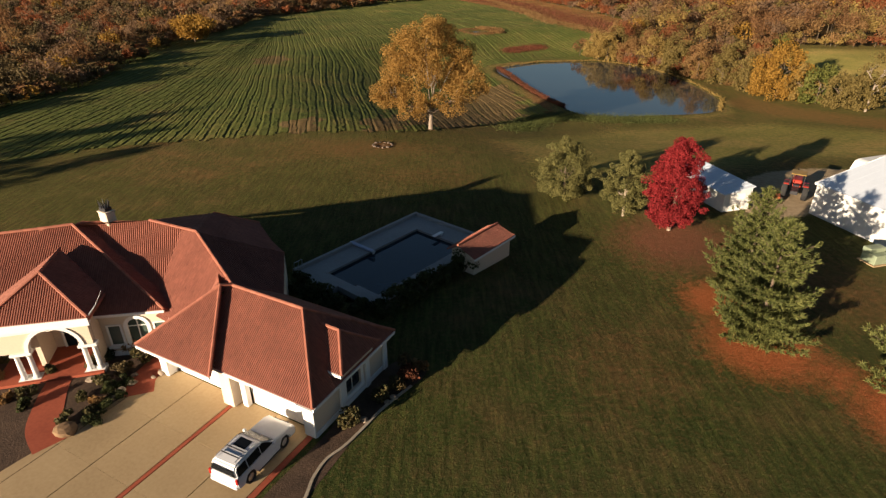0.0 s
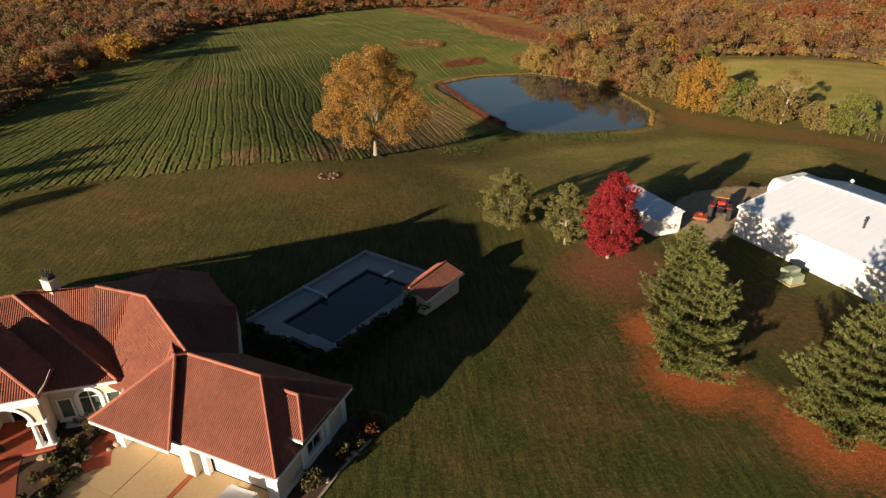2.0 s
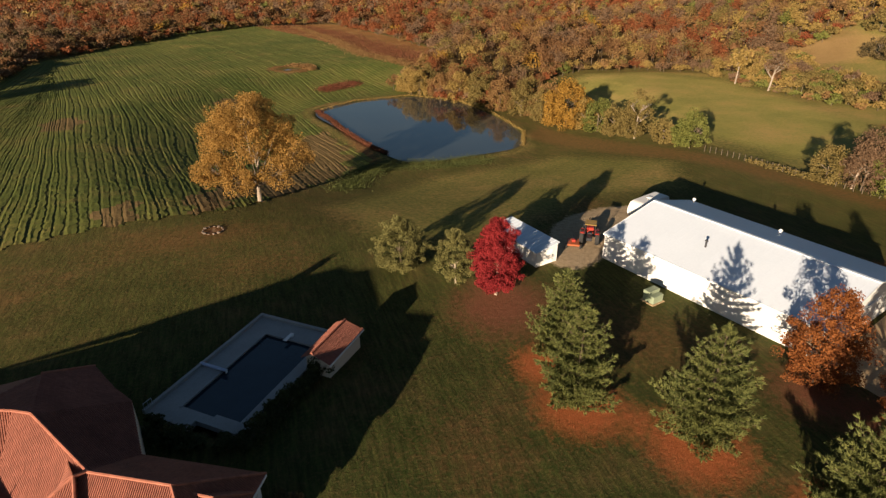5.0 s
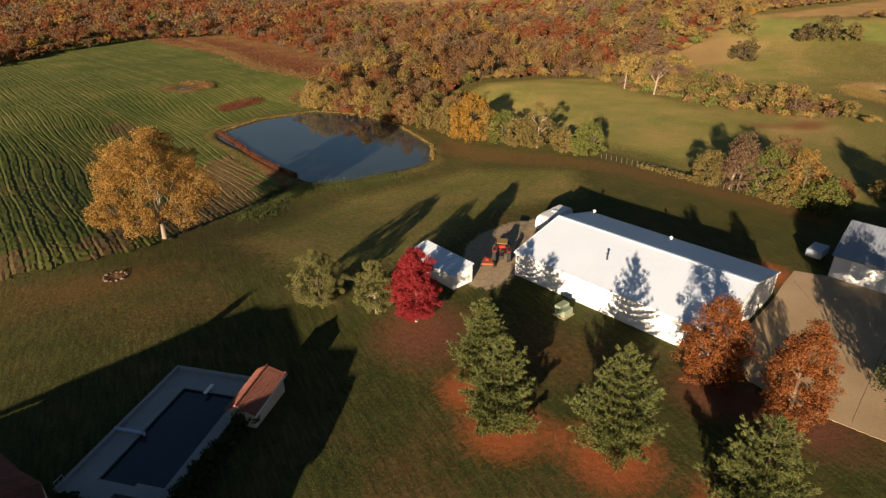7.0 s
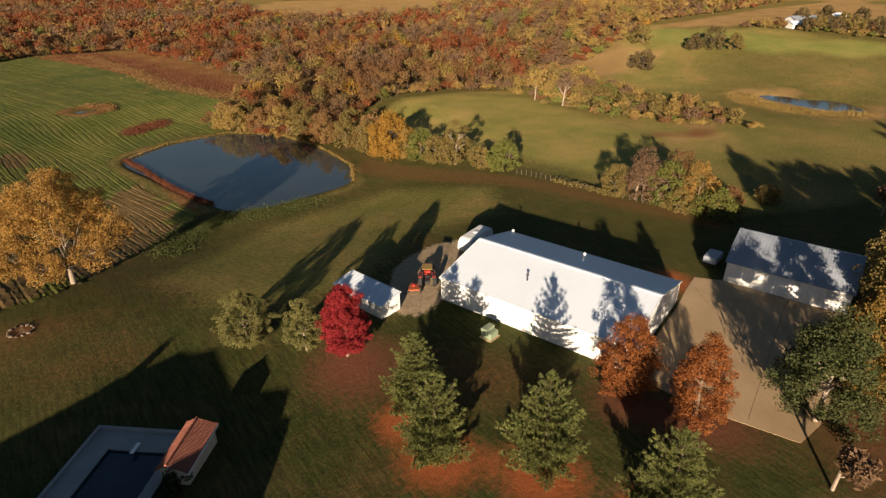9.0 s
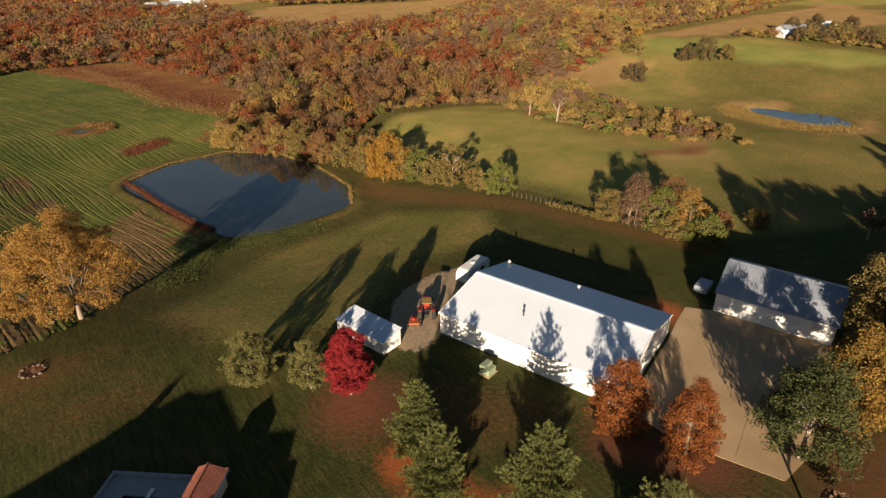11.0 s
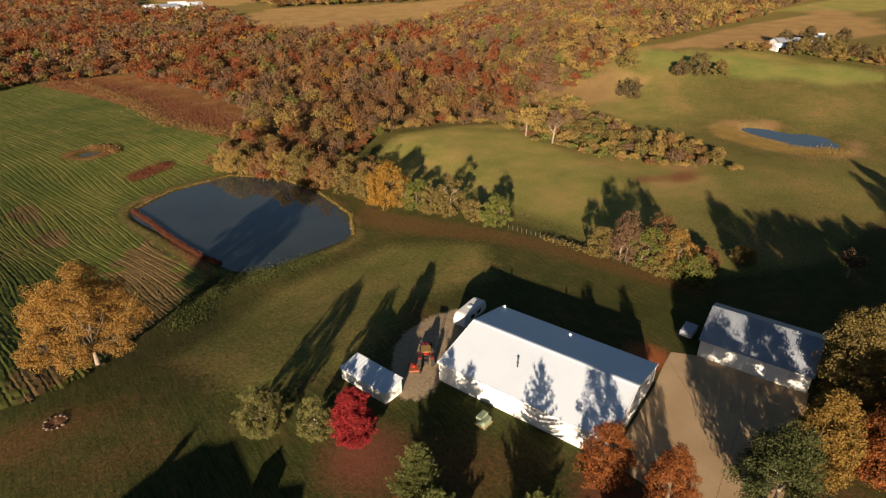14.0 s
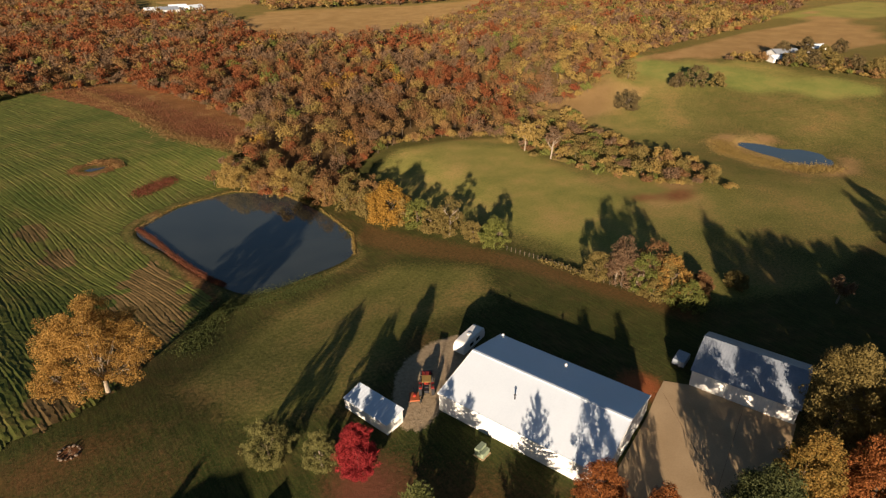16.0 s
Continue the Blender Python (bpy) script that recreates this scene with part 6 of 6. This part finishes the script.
def build_pool_house():
    m = pose(-2.8, 53.7, 0, 0, 0, -39.8)
    ob = thing("pool_house", m, "small white pool house with a clay-tiled roof", "pool house")
    # x across the pool, y back along it (towards minus)
    x0, x1, y0, y1 = 9.05, 11.45, -5.3, 0.1
    for a, b, c, d in ((x0, x1, y0, y0 + 0.2), (x0, x1, y1 - 0.2, y1), (x0, x0 + 0.2, y0 + 0.2, y1 - 0.2), (x1 - 0.2, x1, y0 + 0.2, y1 - 0.2)):
        part("wall", boxed(a, b, c, d, -0.7, 1.5), STUCCO, ob)
    r0, r1 = (9.85, y0 - 0.2, 2.1), (9.85, y1 + 0.2, 2.1)
    roof_face("roof_slope", [(x1 + 0.3, y0 - 0.3, 1.5), (x1 + 0.3, y1 + 0.3, 1.5), r1, r0], (-1, 0), ob)
    roof_face("roof_slope", [(x0 - 0.3, y1 + 0.3, 1.5), (x0 - 0.3, y0 - 0.3, 1.5), r0, r1], (1, 0), ob)
    for y in (y0, y1):
        bm = bmesh.new()
        v = [bm.verts.new(p) for p in ((x0, y, 1.5), (x1, y, 1.5), (9.85, y, 2.03))]
        w = [bm.verts.new((p.co.x, p.co.y + 0.1, p.co.z)) for p in v]
        bm.faces.new(v), bm.faces.new(w[::-1])
        for i in range(3):
            bm.faces.new((v[i], w[i], w[(i + 1) % 3], v[(i + 1) % 3]))
        bmesh.ops.recalc_face_normals(bm, faces=bm.faces)
        part("gable_wall", bm, STUCCO, ob)
    caps(ob, r0, r1)
    gutter(ob, (x1 + 0.3, y0 - 0.3, 1.5), (x1 + 0.3, y1 + 0.3, 1.5))


build_pool_house()


# ---- driveway, yard and paths ----
def slabs():
    """The driveway in slabs with recessed dark joints, in the garage's axes."""
    ob = thing("driveway", G, "tan concrete driveway with a red dividing strip", "driveway", kind="structure")
    xs, ys = [-12.4, -9.4, -6.35, -6.05, -3.2, -0.55, -0.15], [0.35, -3.4, -7.2, -11.5, -16.0, -21.0]
    bed = part("bed", boxed(-13.5, -0.1, -21.0, 0.4, -0.1, -0.005), JOINT, ob)
    for i, (a, b) in enumerate(zip(xs[:-1], xs[1:])):
        red = i in (2, 5)
        for c, d in zip(ys[:-1], ys[1:]):
            part("slab", boxed(a + 0.018, b - 0.018, d + 0.005, c - 0.005, -0.05, 0.025 if not red else 0.03, bevel=0.008), REDPATH if red else CONCRETE, ob)
    # the western verge bends outwards
    for c, d, w0, w1 in ((0.0, -3.4, 0.0, 0.25), (-3.4, -7.2, 0.25, 0.5), (-7.2, -11.5, 0.5, 0.9), (-11.5, -16, 0.9, 1.3), (-16, -21, 1.3, 1.6)):
        part("slab", solid(bmesh.new(), [(-12.44 - w1, d + 0.02), (-12.42, d + 0.02), (-12.42, c - 0.02), (-12.44 - w0, c - 0.02)], -0.05, 0.025), CONCRETE, ob)


slabs()


def ribbon(name, line, width, z0, z1, mat, label, category, parent=None):
    p = np.array(line, float)
    t = np.gradient(p, axis=0)
    t /= np.linalg.norm(t, axis=1, keepdims=True)
    nrm = np.stack([-t[:, 1], t[:, 0]], 1)
    w = np.broadcast_to(np.asarray(width, float), (len(p),))[:, None] / 2
    left, right = p + nrm * w, p - nrm * w
    bm = bmesh.new()
    for i in range(len(p) - 1):
        q = [left[i], left[i + 1], right[i + 1], right[i]]
        v = [bm.verts.new((x, y, z)) for z in (z0, z1) for x, y in q]
        for f in ((7, 6, 5, 4), (0, 4, 5, 1), (2, 6, 7, 3), (1, 5, 6, 2), (3, 7, 4, 0)):
            bm.faces.new([v[k] for k in f])
    bmesh.ops.recalc_face_normals(bm, faces=bm.faces)
    ob = part(name, bm, mat, parent)
    return tagged(ob, label, category, kind="structure")


ribbon("path", through_line([(-24.6, 30.2), (-24.4, 28.2), (-23.8, 26.3), (-23.0, 24.6), (-21.6, 23.2)]), [1.4 + 0.9 * abs(i / 24 - 0.15) for i in range(25)], -0.05, 0.03, REDPATH, "curving red concrete garden path", "path")
ribbon("path", through_line([(-18.8, 27.2), (-19.2, 28.6), (-18.8, 30.2), (-18.2, 31.6)]), 1.7, -0.05, 0.034, REDPATH, "short red concrete path beside the garage", "path")
sheet("garden_bed", [(-36, 18.5), (-22.9, 20.0), (-21.2, 22.6), (-19.4, 26.4), (-17.6, 29.2), (-18.6, 32.2), (-23.2, 31.4), (-29, 30.2), (-38, 28.4)], 0.012, MULCH, "dark mulched garden bed with rocks", "garden bed")
sheet("garden_bed", loop_through([(-7.0, 23.3), (-8.8, 20.2), (-9.6, 18.0), (-7.6, 18.4), (-6.2, 21.0), (-5.0, 23.6), (-3.6, 26.2), (-1.4, 28.6), (-1.2, 30.2), (-3.2, 30.4), (-5.0, 27.4)], 4), 0.012, MULCH, "narrow mulched bed along the garage", "garden bed")

EDGING = surface("pale_stone_edging", (0.24, 0.20, 0.15), (0.36, 0.31, 0.24), 6.0, 1.0, 0.9)
ribbon("kerb", through_line([(-7.3, 17.6), (-6.9, 19.7), (-6.75, 20.9), (-6.3, 22.1), (-5.5, 23.0), (-4.7, 24.2), (-3.6, 26.0), (-2.0, 28.0)]), 0.16, -0.05, 0.07, EDGING, "pale stone edging along the garden bed", "kerb")


def yard():
    ob = thing("yard", Matrix.Identity(4), "tan concrete yard between the barn and the shed", "yard", kind="structure")
    out = [(62.5, 35.2), (67.4, 37.2), (71.5, 38.6), (74.0, 35.6), (79.2, 21.3), (56.2, 14.0), (51.0, 13.9), (48.6, 19.5), (47.0, 24.5), (46.3, 29.9)]
    part("slab", solid(bmesh.new(), out[::-1], -0.08, 0.03), PADCONC, ob)
    bm = bmesh.new()
    for a, b in (((54.5, 15), (69, 37)), ((50, 18.5), (75.5, 27.5))):
        d = Vector((b[0] - a[0], b[1] - a[1], 0))
        box(bm, 0, d.length, -0.022, 0.022, 0.03, 0.034, Matrix.Translation((*a, 0)) @ Matrix.Rotation(math.atan2(d.y, d.x), 4, "Z"))
    part("joint", bm, JOINT, ob)


yard()


# ---- the parked car ----
def profile_block(bm, prof, half_low, half_top, zlow, ztop, bevel=0.05):
    """A side outline (x, z) drawn across, narrower towards the top."""
    def hw(z):
        return half_low + (half_top - half_low) * min(max((z - zlow) / (ztop - zlow), 0), 1)
    a, b = [bm.verts.new((x, -hw(z), z)) for x, z in prof], [bm.verts.new((x, hw(z), z)) for x, z in prof]
    bm.faces.new(a), bm.faces.new(b[::-1])
    n = len(prof)
    for i in range(n):
        bm.faces.new((a[i], b[i], b[(i + 1) % n], a[(i + 1) % n]))
    bmesh.ops.recalc_face_normals(bm, faces=bm.faces)
    if bevel:
        bmesh.ops.bevel(bm, geom=list(bm.edges), offset=bevel, segments=3, affect="EDGES", clamp_overlap=True)
    return bm


def wheel(parent, x, y, r, w):
    bm = bmesh.new()
    out = []
    for rr, yy in ((r * 0.66, -w / 2), (r * 0.93, -w / 2), (r, -w * 0.3), (r, w * 0.3), (r * 0.93, w / 2), (r * 0.66, w / 2)):
        out.append([bm.verts.new((x + rr * math.cos(a), y + yy, r + rr * math.sin(a))) for a in np.linspace(0, 2 * math.pi, 20, endpoint=False)])
    for p, q in zip(out, out[1:] + out[:1]):
        for i in range(20):
            bm.faces.new((p[i], p[(i + 1) % 20], q[(i + 1) % 20], q[i]))
    bmesh.ops.recalc_face_normals(bm, faces=bm.faces)
    wh = part("tyre", bm, RUBBER, parent)
    bm = tube(bmesh.new(), (x, y - w * 0.35, r), (x, y + w * 0.35, r), r * 0.2, r * 0.2, 12)
    for k in range(6):
        a = k * math.pi / 3
        tube(bm, (x, y, r), (x + math.cos(a) * r * 0.66, y, r + math.sin(a) * r * 0.66), 0.05, 0.06, 6)
    tube(bm, (x, y - w * 0.2, r), (x, y + w * 0.2, r), r * 0.66, r * 0.66, 20)
    part("rim", bm, CHROME, wh)


def build_car():
    ob = thing("car", pose(-10.62, 21.0, 0.03, 0, 0, 64.7) @ Matrix.Diagonal((0.94, 1.0, 1.0, 1.0)), "white sport utility car parked on the driveway", "car")
    body = [(-0.98, 0.42), (-1.02, 0.62), (-0.98, 1.02), (-0.9, 1.10), (2.35, 1.12), (3.35, 1.03), (3.72, 0.86), (3.78, 0.55), (3.7, 0.34), (3.25, 0.30), (3.18, 0.55), (2.98, 0.76), (2.6, 0.76), (2.4, 0.55), (2.33, 0.30), (0.46, 0.30), (0.4, 0.55), (0.2, 0.76), (-0.2, 0.76), (-0.4, 0.55), (-0.46, 0.34)]
    part("body", profile_block(bmesh.new(), body, 0.95, 0.90, 0.5, 1.1, 0.085), CARPAINT, ob)
    cab = [(-0.92, 1.06), (-0.90, 1.50), (-0.74, 1.70), (-0.2, 1.76), (0.9, 1.75), (1.2, 1.66), (2.15, 1.08)]
    part("cabin", profile_block(bmesh.new(), cab, 0.90, 0.72, 1.06, 1.76, 0.07), CARPAINT, ob)
    def pane(name, pts, label=""):
        bm = bmesh.new()
        bm.faces.new([bm.verts.new(p) for p in pts])
        r = bmesh.ops.extrude_face_region(bm, geom=list(bm.faces))
        part(name, bm, GLASSDARK, ob, label)
    def hw(z):
        return 0.90 - 0.18 * (z - 1.06) / 0.7 + 0.012
    for s in (-1, 1):
        for x0, x1, x2, x3 in ((-0.80, -0.74, -0.08, -0.08), (-0.02, -0.02, 0.94, 0.94), (0.99, 0.99, 1.24, 1.98)):
            pane("window", [(x0, s * hw(1.12), 1.12), (x1, s * hw(1.58), 1.58), (x2, s * hw(1.63), 1.63), (x3, s * hw(1.12), 1.12)], "dark side window")
    pane("windscreen", [(1.33, -0.66, 1.615), (1.33, 0.66, 1.615), (2.08, 0.80, 1.145), (2.08, -0.80, 1.145)])
    pane("rear_window", [(-0.945, -0.80, 1.14), (-0.925, -0.70, 1.54), (-0.925, 0.70, 1.54), (-0.945, 0.80, 1.14)])
    pane("sunroof", [(0.35, -0.40, 1.776), (0.35, 0.40, 1.776), (1.0, 0.40, 1.766), (1.0, -0.40, 1.766)], "dark glass sunroof")
    for s in (-1, 1):
        bm = tube(bmesh.new(), (-0.6, s * 0.6, 1.84), (1.0, s * 0.6, 1.83), 0.022, 0.022, 6)
        for x in (-0.6, 0.2, 1.0):
            tube(bm, (x, s * 0.6, 1.74), (x, s * 0.6, 1.84), 0.02, 0.02, 6)
        part("roof_rail", bm, CHROME, ob)
        part("tail_light", boxed(-1.03, -0.9, s * 0.88 - 0.07, s * 0.88 + 0.07, 0.78, 1.1, bevel=0.02), TAILRED, ob)
        part("headlight", boxed(3.5, 3.72, s * 0.72 - 0.16, s * 0.72 + 0.16, 0.72, 0.9, bevel=0.04), CHROME, ob)
        part("side_step", boxed(0.5, 2.3, s * 0.93 - 0.06, s * 0.93 + 0.1, 0.3, 0.36, bevel=0.02), DARK, ob)
        part("mirror", boxed(1.78, 1.95, s * 1.02 - 0.1, s * 1.02 + 0.1, 1.12, 1.3, bevel=0.04), CARPAINT, ob)
        for x in (0, 2.79):
            wheel(ob, x, s * 0.79, 0.385, 0.25)
    for x in (-0.3, 0.15):
        part("crossbar", boxed(x, x + 0.06, -0.6, 0.6, 1.80, 1.83), DARK, ob)
    part("rear_bumper", boxed(-1.1, -0.95, -0.88, 0.88, 0.42, 0.62, bevel=0.05), CARPAINT, ob)
    part("grille", boxed(3.72, 3.8, -0.5, 0.5, 0.6, 0.82, bevel=0.03), DARK, ob)


build_car()


# ---- machines and vehicles in the yard ----
def build_tractor():
    ob = thing("tractor", pose(38.9, 59.2, 0, 0, 0, 56) @ Matrix.Diagonal((1.25, 1.25, 1.25, 1.0)), "red tractor with a yellow canopy", "tractor")
    part("hood", boxed(0.3, 2.2, -0.38, 0.38, 0.8, 1.45, bevel=0.08), REDPAINT, ob)
    part("chassis", boxed(-0.9, 2.2, -0.3, 0.3, 0.45, 0.8, bevel=0.05), DARK, ob)
    part("seat", boxed(-0.7, -0.25, -0.25, 0.25, 1.15, 1.3, bevel=0.05), DARK, ob)
    for s in (-1, 1):
        part("fender", boxed(-1.1, 0.1, s * 0.75 - 0.22, s * 0.75 + 0.22, 1.35, 1.45, bevel=0.04), REDPAINT, ob)
        wheel(ob, -0.5, s * 0.8, 0.75, 0.42)
        wheel(ob, 1.8, s * 0.7, 0.45, 0.28)
        for x in (-1.0, 0.15):
            part("canopy_post", tube(bmesh.new(), (x, s * 0.5, 1.3), (x, s * 0.5, 2.3), 0.03, 0.03, 6), DARK, ob)
    part("canopy", boxed(-1.0, 0.3, -0.58, 0.58, 2.3, 2.38, bevel=0.03), YELLOWPAINT, ob)
    part("exhaust", tube(bmesh.new(), (1.4, 0.2, 1.4), (1.4, 0.2, 2.2), 0.04, 0.04, 8), DARK, ob)
    b = part("loader_arm", boxed(1.0, 3.0, -0.55, -0.45, 0.7, 0.85), REDPAINT, ob)
    part("loader_arm", boxed(1.0, 3.0, 0.45, 0.55, 0.7, 0.85), REDPAINT, ob)
    part("bucket", boxed(2.9, 3.4, -0.8, 0.8, 0.15, 0.6, bevel=0.04), DARK, ob)


def build_mower():
    ob = thing("mower", pose(36.4, 58.9, 0, 0, 0, 60), "orange and red field mower parked on the dirt", "mower")
    part("deck", boxed(-1.0, 1.0, -0.8, 0.8, 0.3, 0.55, bevel=0.08), surface("orange_paint", (0.26, 0.07, 0.025), (0.34, 0.10, 0.04), 5, 1, 0.5), ob)
    part("gearbox", boxed(-0.2, 0.3, -0.25, 0.25, 0.55, 0.85, bevel=0.05), REDPAINT, ob)
    part("drawbar", boxed(1.0, 2.2, -0.06, 0.06, 0.4, 0.5), DARK, ob)
    for s in (-1, 1):
        wheel(ob, -0.9, s * 0.9, 0.3, 0.2)


def build_camper():
    ob = thing("camper_trailer", pose(51.6, 64.4, 0, 0, 0, 19), "white rounded camper trailer behind the barn", "trailer")
    prof = [(-3.4, 0.6), (-3.5, 1.6), (-3.1, 2.45), (-2.6, 2.65), (2.7, 2.65), (3.2, 2.45), (3.5, 1.5), (3.3, 0.6)]
    part("body", profile_block(bmesh.new(), prof, 1.15, 1.1, 0.6, 2.65, 0.1), WALLWHITE, ob)
    for x in (-1.6, 0.4):
        part("window", boxed(x, x + 1.1, -1.19, -1.14, 1.3, 1.9, bevel=0.02), GLASSDARK, ob)
    part("window", boxed(3.34, 3.44, -0.6, 0.6, 1.35, 1.95), GLASSDARK, ob)
    for s in (-1, 1):
        wheel(ob, -0.4, s * 1.0, 0.33, 0.22)
    part("hitch", boxed(3.3, 4.4, -0.07, 0.07, 0.42, 0.54), DARK, ob)
    part("roof_vent", boxed(-0.4, 0.2, -0.3, 0.3, 2.65, 2.8, bevel=0.03), TRIM, ob)


def build_pickup():
    ob = thing("utility_trailer", pose(77.4, 39.6, 0, 0, 0, 15), "grey covered utility trailer beside the grey shed", "trailer")
    part("bed", boxed(-1.6, 1.6, -1.0, 1.0, 0.55, 0.65), DARK, ob)
    part("cover", boxed(-1.6, 1.6, -1.0, 1.0, 0.65, 1.7, bevel=0.12), METALGREY, ob)
    part("drawbar", boxed(1.6, 2.6, -0.06, 0.06, 0.5, 0.6), DARK, ob)
    for s in (-1, 1):
        wheel(ob, 0, s * 0.95, 0.33, 0.22)


def build_bin():
    ob = thing("utility_cabinet", pose(37.9, 44.2, 0, 0, 0, 14), "pale green utility cabinet on the grass", "utility cabinet")
    part("body", boxed(-0.8, 0.8, -0.7, 0.7, 0.08, 0.95, bevel=0.04), GREENPAINT, ob)
    part("lid", boxed(-0.85, 0.85, -0.1, 0.75, 0.95, 1.35, bevel=0.05), GREENPAINT, ob)
    part("base", boxed(-0.95, 0.95, -0.85, 0.85, 0.0, 0.08), PADCONC, ob)


build_tractor()
build_mower()
build_camper()
build_pickup()
build_bin()


# ---- garden plants and rocks ----
GARDEN = [(-25.6, 27.2, 0.7, 1.3), (-26.6, 26.6, 0.6, 1.0), (-25.2, 26.0, 0.6, 1.0), (-27.8, 26.0, 0.7, 1.2), (-22.0, 24.9, 0.8, 1.2), (-20.9, 25.6, 0.5, 0.9), (-20.9, 26.4, 0.6, 0.9), (-20.9, 27.6, 0.6, 1.1), (-20.8, 29.2, 0.9, 1.4), (-21.6, 28.2, 0.6, 1.2), (-19.8, 30.6, 1.2, 1.8), (-20.8, 31.4, 1.1, 1.6), (-22.4, 30.6, 0.8, 1.2), (-23.0, 29.9, 1.1, 1.0), (-22.0, 26.8, 0.6, 1.0), (-25.4, 29.2, 0.7, 0.9), (-28.4, 28.4, 0.8, 1.2)]
for i, (bx, by, bh, bw) in enumerate(GARDEN):
    bush(bx, by, bh, bw, ("garden", "tan", "green", "dusk", "garden")[i % 5], ("low olive shrub in the garden", "tan clump of ornamental grass", "dark green shrub in the garden", "russet shrub in the garden", "low olive-brown garden plant")[i % 5], 400 + i, "shrub", 420, 0.10, "garden shrubs")
for i, (bx, by, bh, bw, lf) in enumerate([(-5.4, 24.6, 1.2, 1.9, "garden"), (-3.9, 26.9, 1.0, 1.3, "garden"), (-2.9, 27.8, 0.9, 1.4, "dusk"), (-2.2, 28.6, 1.1, 1.5, "weed"), (-2.4, 29.6, 1.2, 1.6, "dusk"), (-1.6, 29.4, 0.9, 1.2, "tan")]):
    bush(bx, by, bh, bw, lf, {"garden": "round olive shrub beside the garage", "dusk": "dull brown shrub beside the garage", "weed": "dark russet shrub beside the garage", "tan": "tan grass clump beside the garage"}[lf], 430 + i, "shrub", 600, 0.10, "shrubs along the garage")
POOLSIDE = [(16.4, 1.9, 1.3, 2.2), (16.3, 3.6, 1.7, 2.6), (16.6, 5.2, 1.6, 2.6), (16.2, 6.7, 1.2, 2.2), (15.6, 8.4, 1.1, 2.0), (14.8, 9.9, 1.5, 2.6), (13.3, 10.3, 1.9, 2.7), (11.7, 10.1, 1.8, 2.4), (10.1, 10.2, 1.4, 2.2), (8.4, 10.3, 1.6, 2.3), (6.9, 10.3, 1.2, 1.8), (5.5, 10.5, 2.1, 2.3)]
for i, (u, v, bh, bw) in enumerate(POOLSIDE):
    bush(-2.8 - 0.64 * u + 0.768 * v, 53.7 - 0.768 * u - 0.64 * v, bh, bw, "green", "dark leafy shrub at the edge of the pool deck", 450 + i, "shrub", 900, 0.13, "shrubs round the pool")


def rock(x, y, r, seed, group="garden rocks", label="pale boulder in the garden bed", z=None, mat=None):
    rng = np.random.default_rng(seed)
    bm = bmesh.new()
    bmesh.ops.create_icosphere(bm, subdivisions=2, radius=r)
    for v in bm.verts:
        k = 1 + 0.3 * noise.noise(v.co * 1.7 / r + Vector((seed, 0, 0)))
        v.co = Vector((v.co.x * k * 1.2, v.co.y * k * 0.9, v.co.z * k * 0.6))
    bmesh.ops.translate(bm, vec=(0, 0, r * 0.3), verts=bm.verts)
    ob = part("rock", bm, mat or ROCK)
    ob.matrix_world = pose(x, y, float(height(x, y)) if z is None else z, 0, 0, rng.uniform(0, 360))
    tagged(ob, label, "rock", group)


rng0 = np.random.default_rng(7)
for i, (rx, ry) in enumerate([(-20.2, 26.9), (-20.0, 27.5), (-19.7, 28.2), (-19.9, 29.0), (-21.0, 27.9), (-22.4, 28.5), (-18.6, 28.8), (-18.2, 29.2), (-27.2, 24.4), (-26.0, 22.3), (-24.6, 21.4), (-28.2, 25.2), (-3.4, 26.5), (-3.0, 26.9), (-4.6, 25.0)]):
    rock(rx, ry, 0.16 + 0.16 * rng0.uniform(), 60 + i)
BOULDER = surface("brown_boulder", (0.12, 0.072, 0.038), (0.22, 0.14, 0.075), 4.0, 1.2, 0.9, relief=0.05)
rock(-21.5, 24.1, 0.6, 81, label="large tan boulder beside the red path", mat=BOULDER)
for i, (bx, by) in enumerate([(-20.3, 24.8), (-20.15, 25.8), (-20.05, 26.9), (-20.2, 28.2)]):
    bush(bx, by, 0.5, 1.3, "green", "dark green groundcover along the driveway", 470 + i, "shrub", 900, 0.06, "groundcover along the driveway")
FIRESTONE = surface("sooty_stone", (0.07, 0.05, 0.036), (0.17, 0.13, 0.10), 5.0, 1.5, 0.9, relief=0.04, per_object=0.25)
for i in range(13):
    a = i * 0.483
    rock(-8.5 + 1.35 * math.cos(a), 78.2 + 1.35 * math.sin(a), 0.15 + 0.05 * (i % 3), 90 + i, "fire pit stones", "sooty stone of the round fire pit", mat=FIRESTONE)
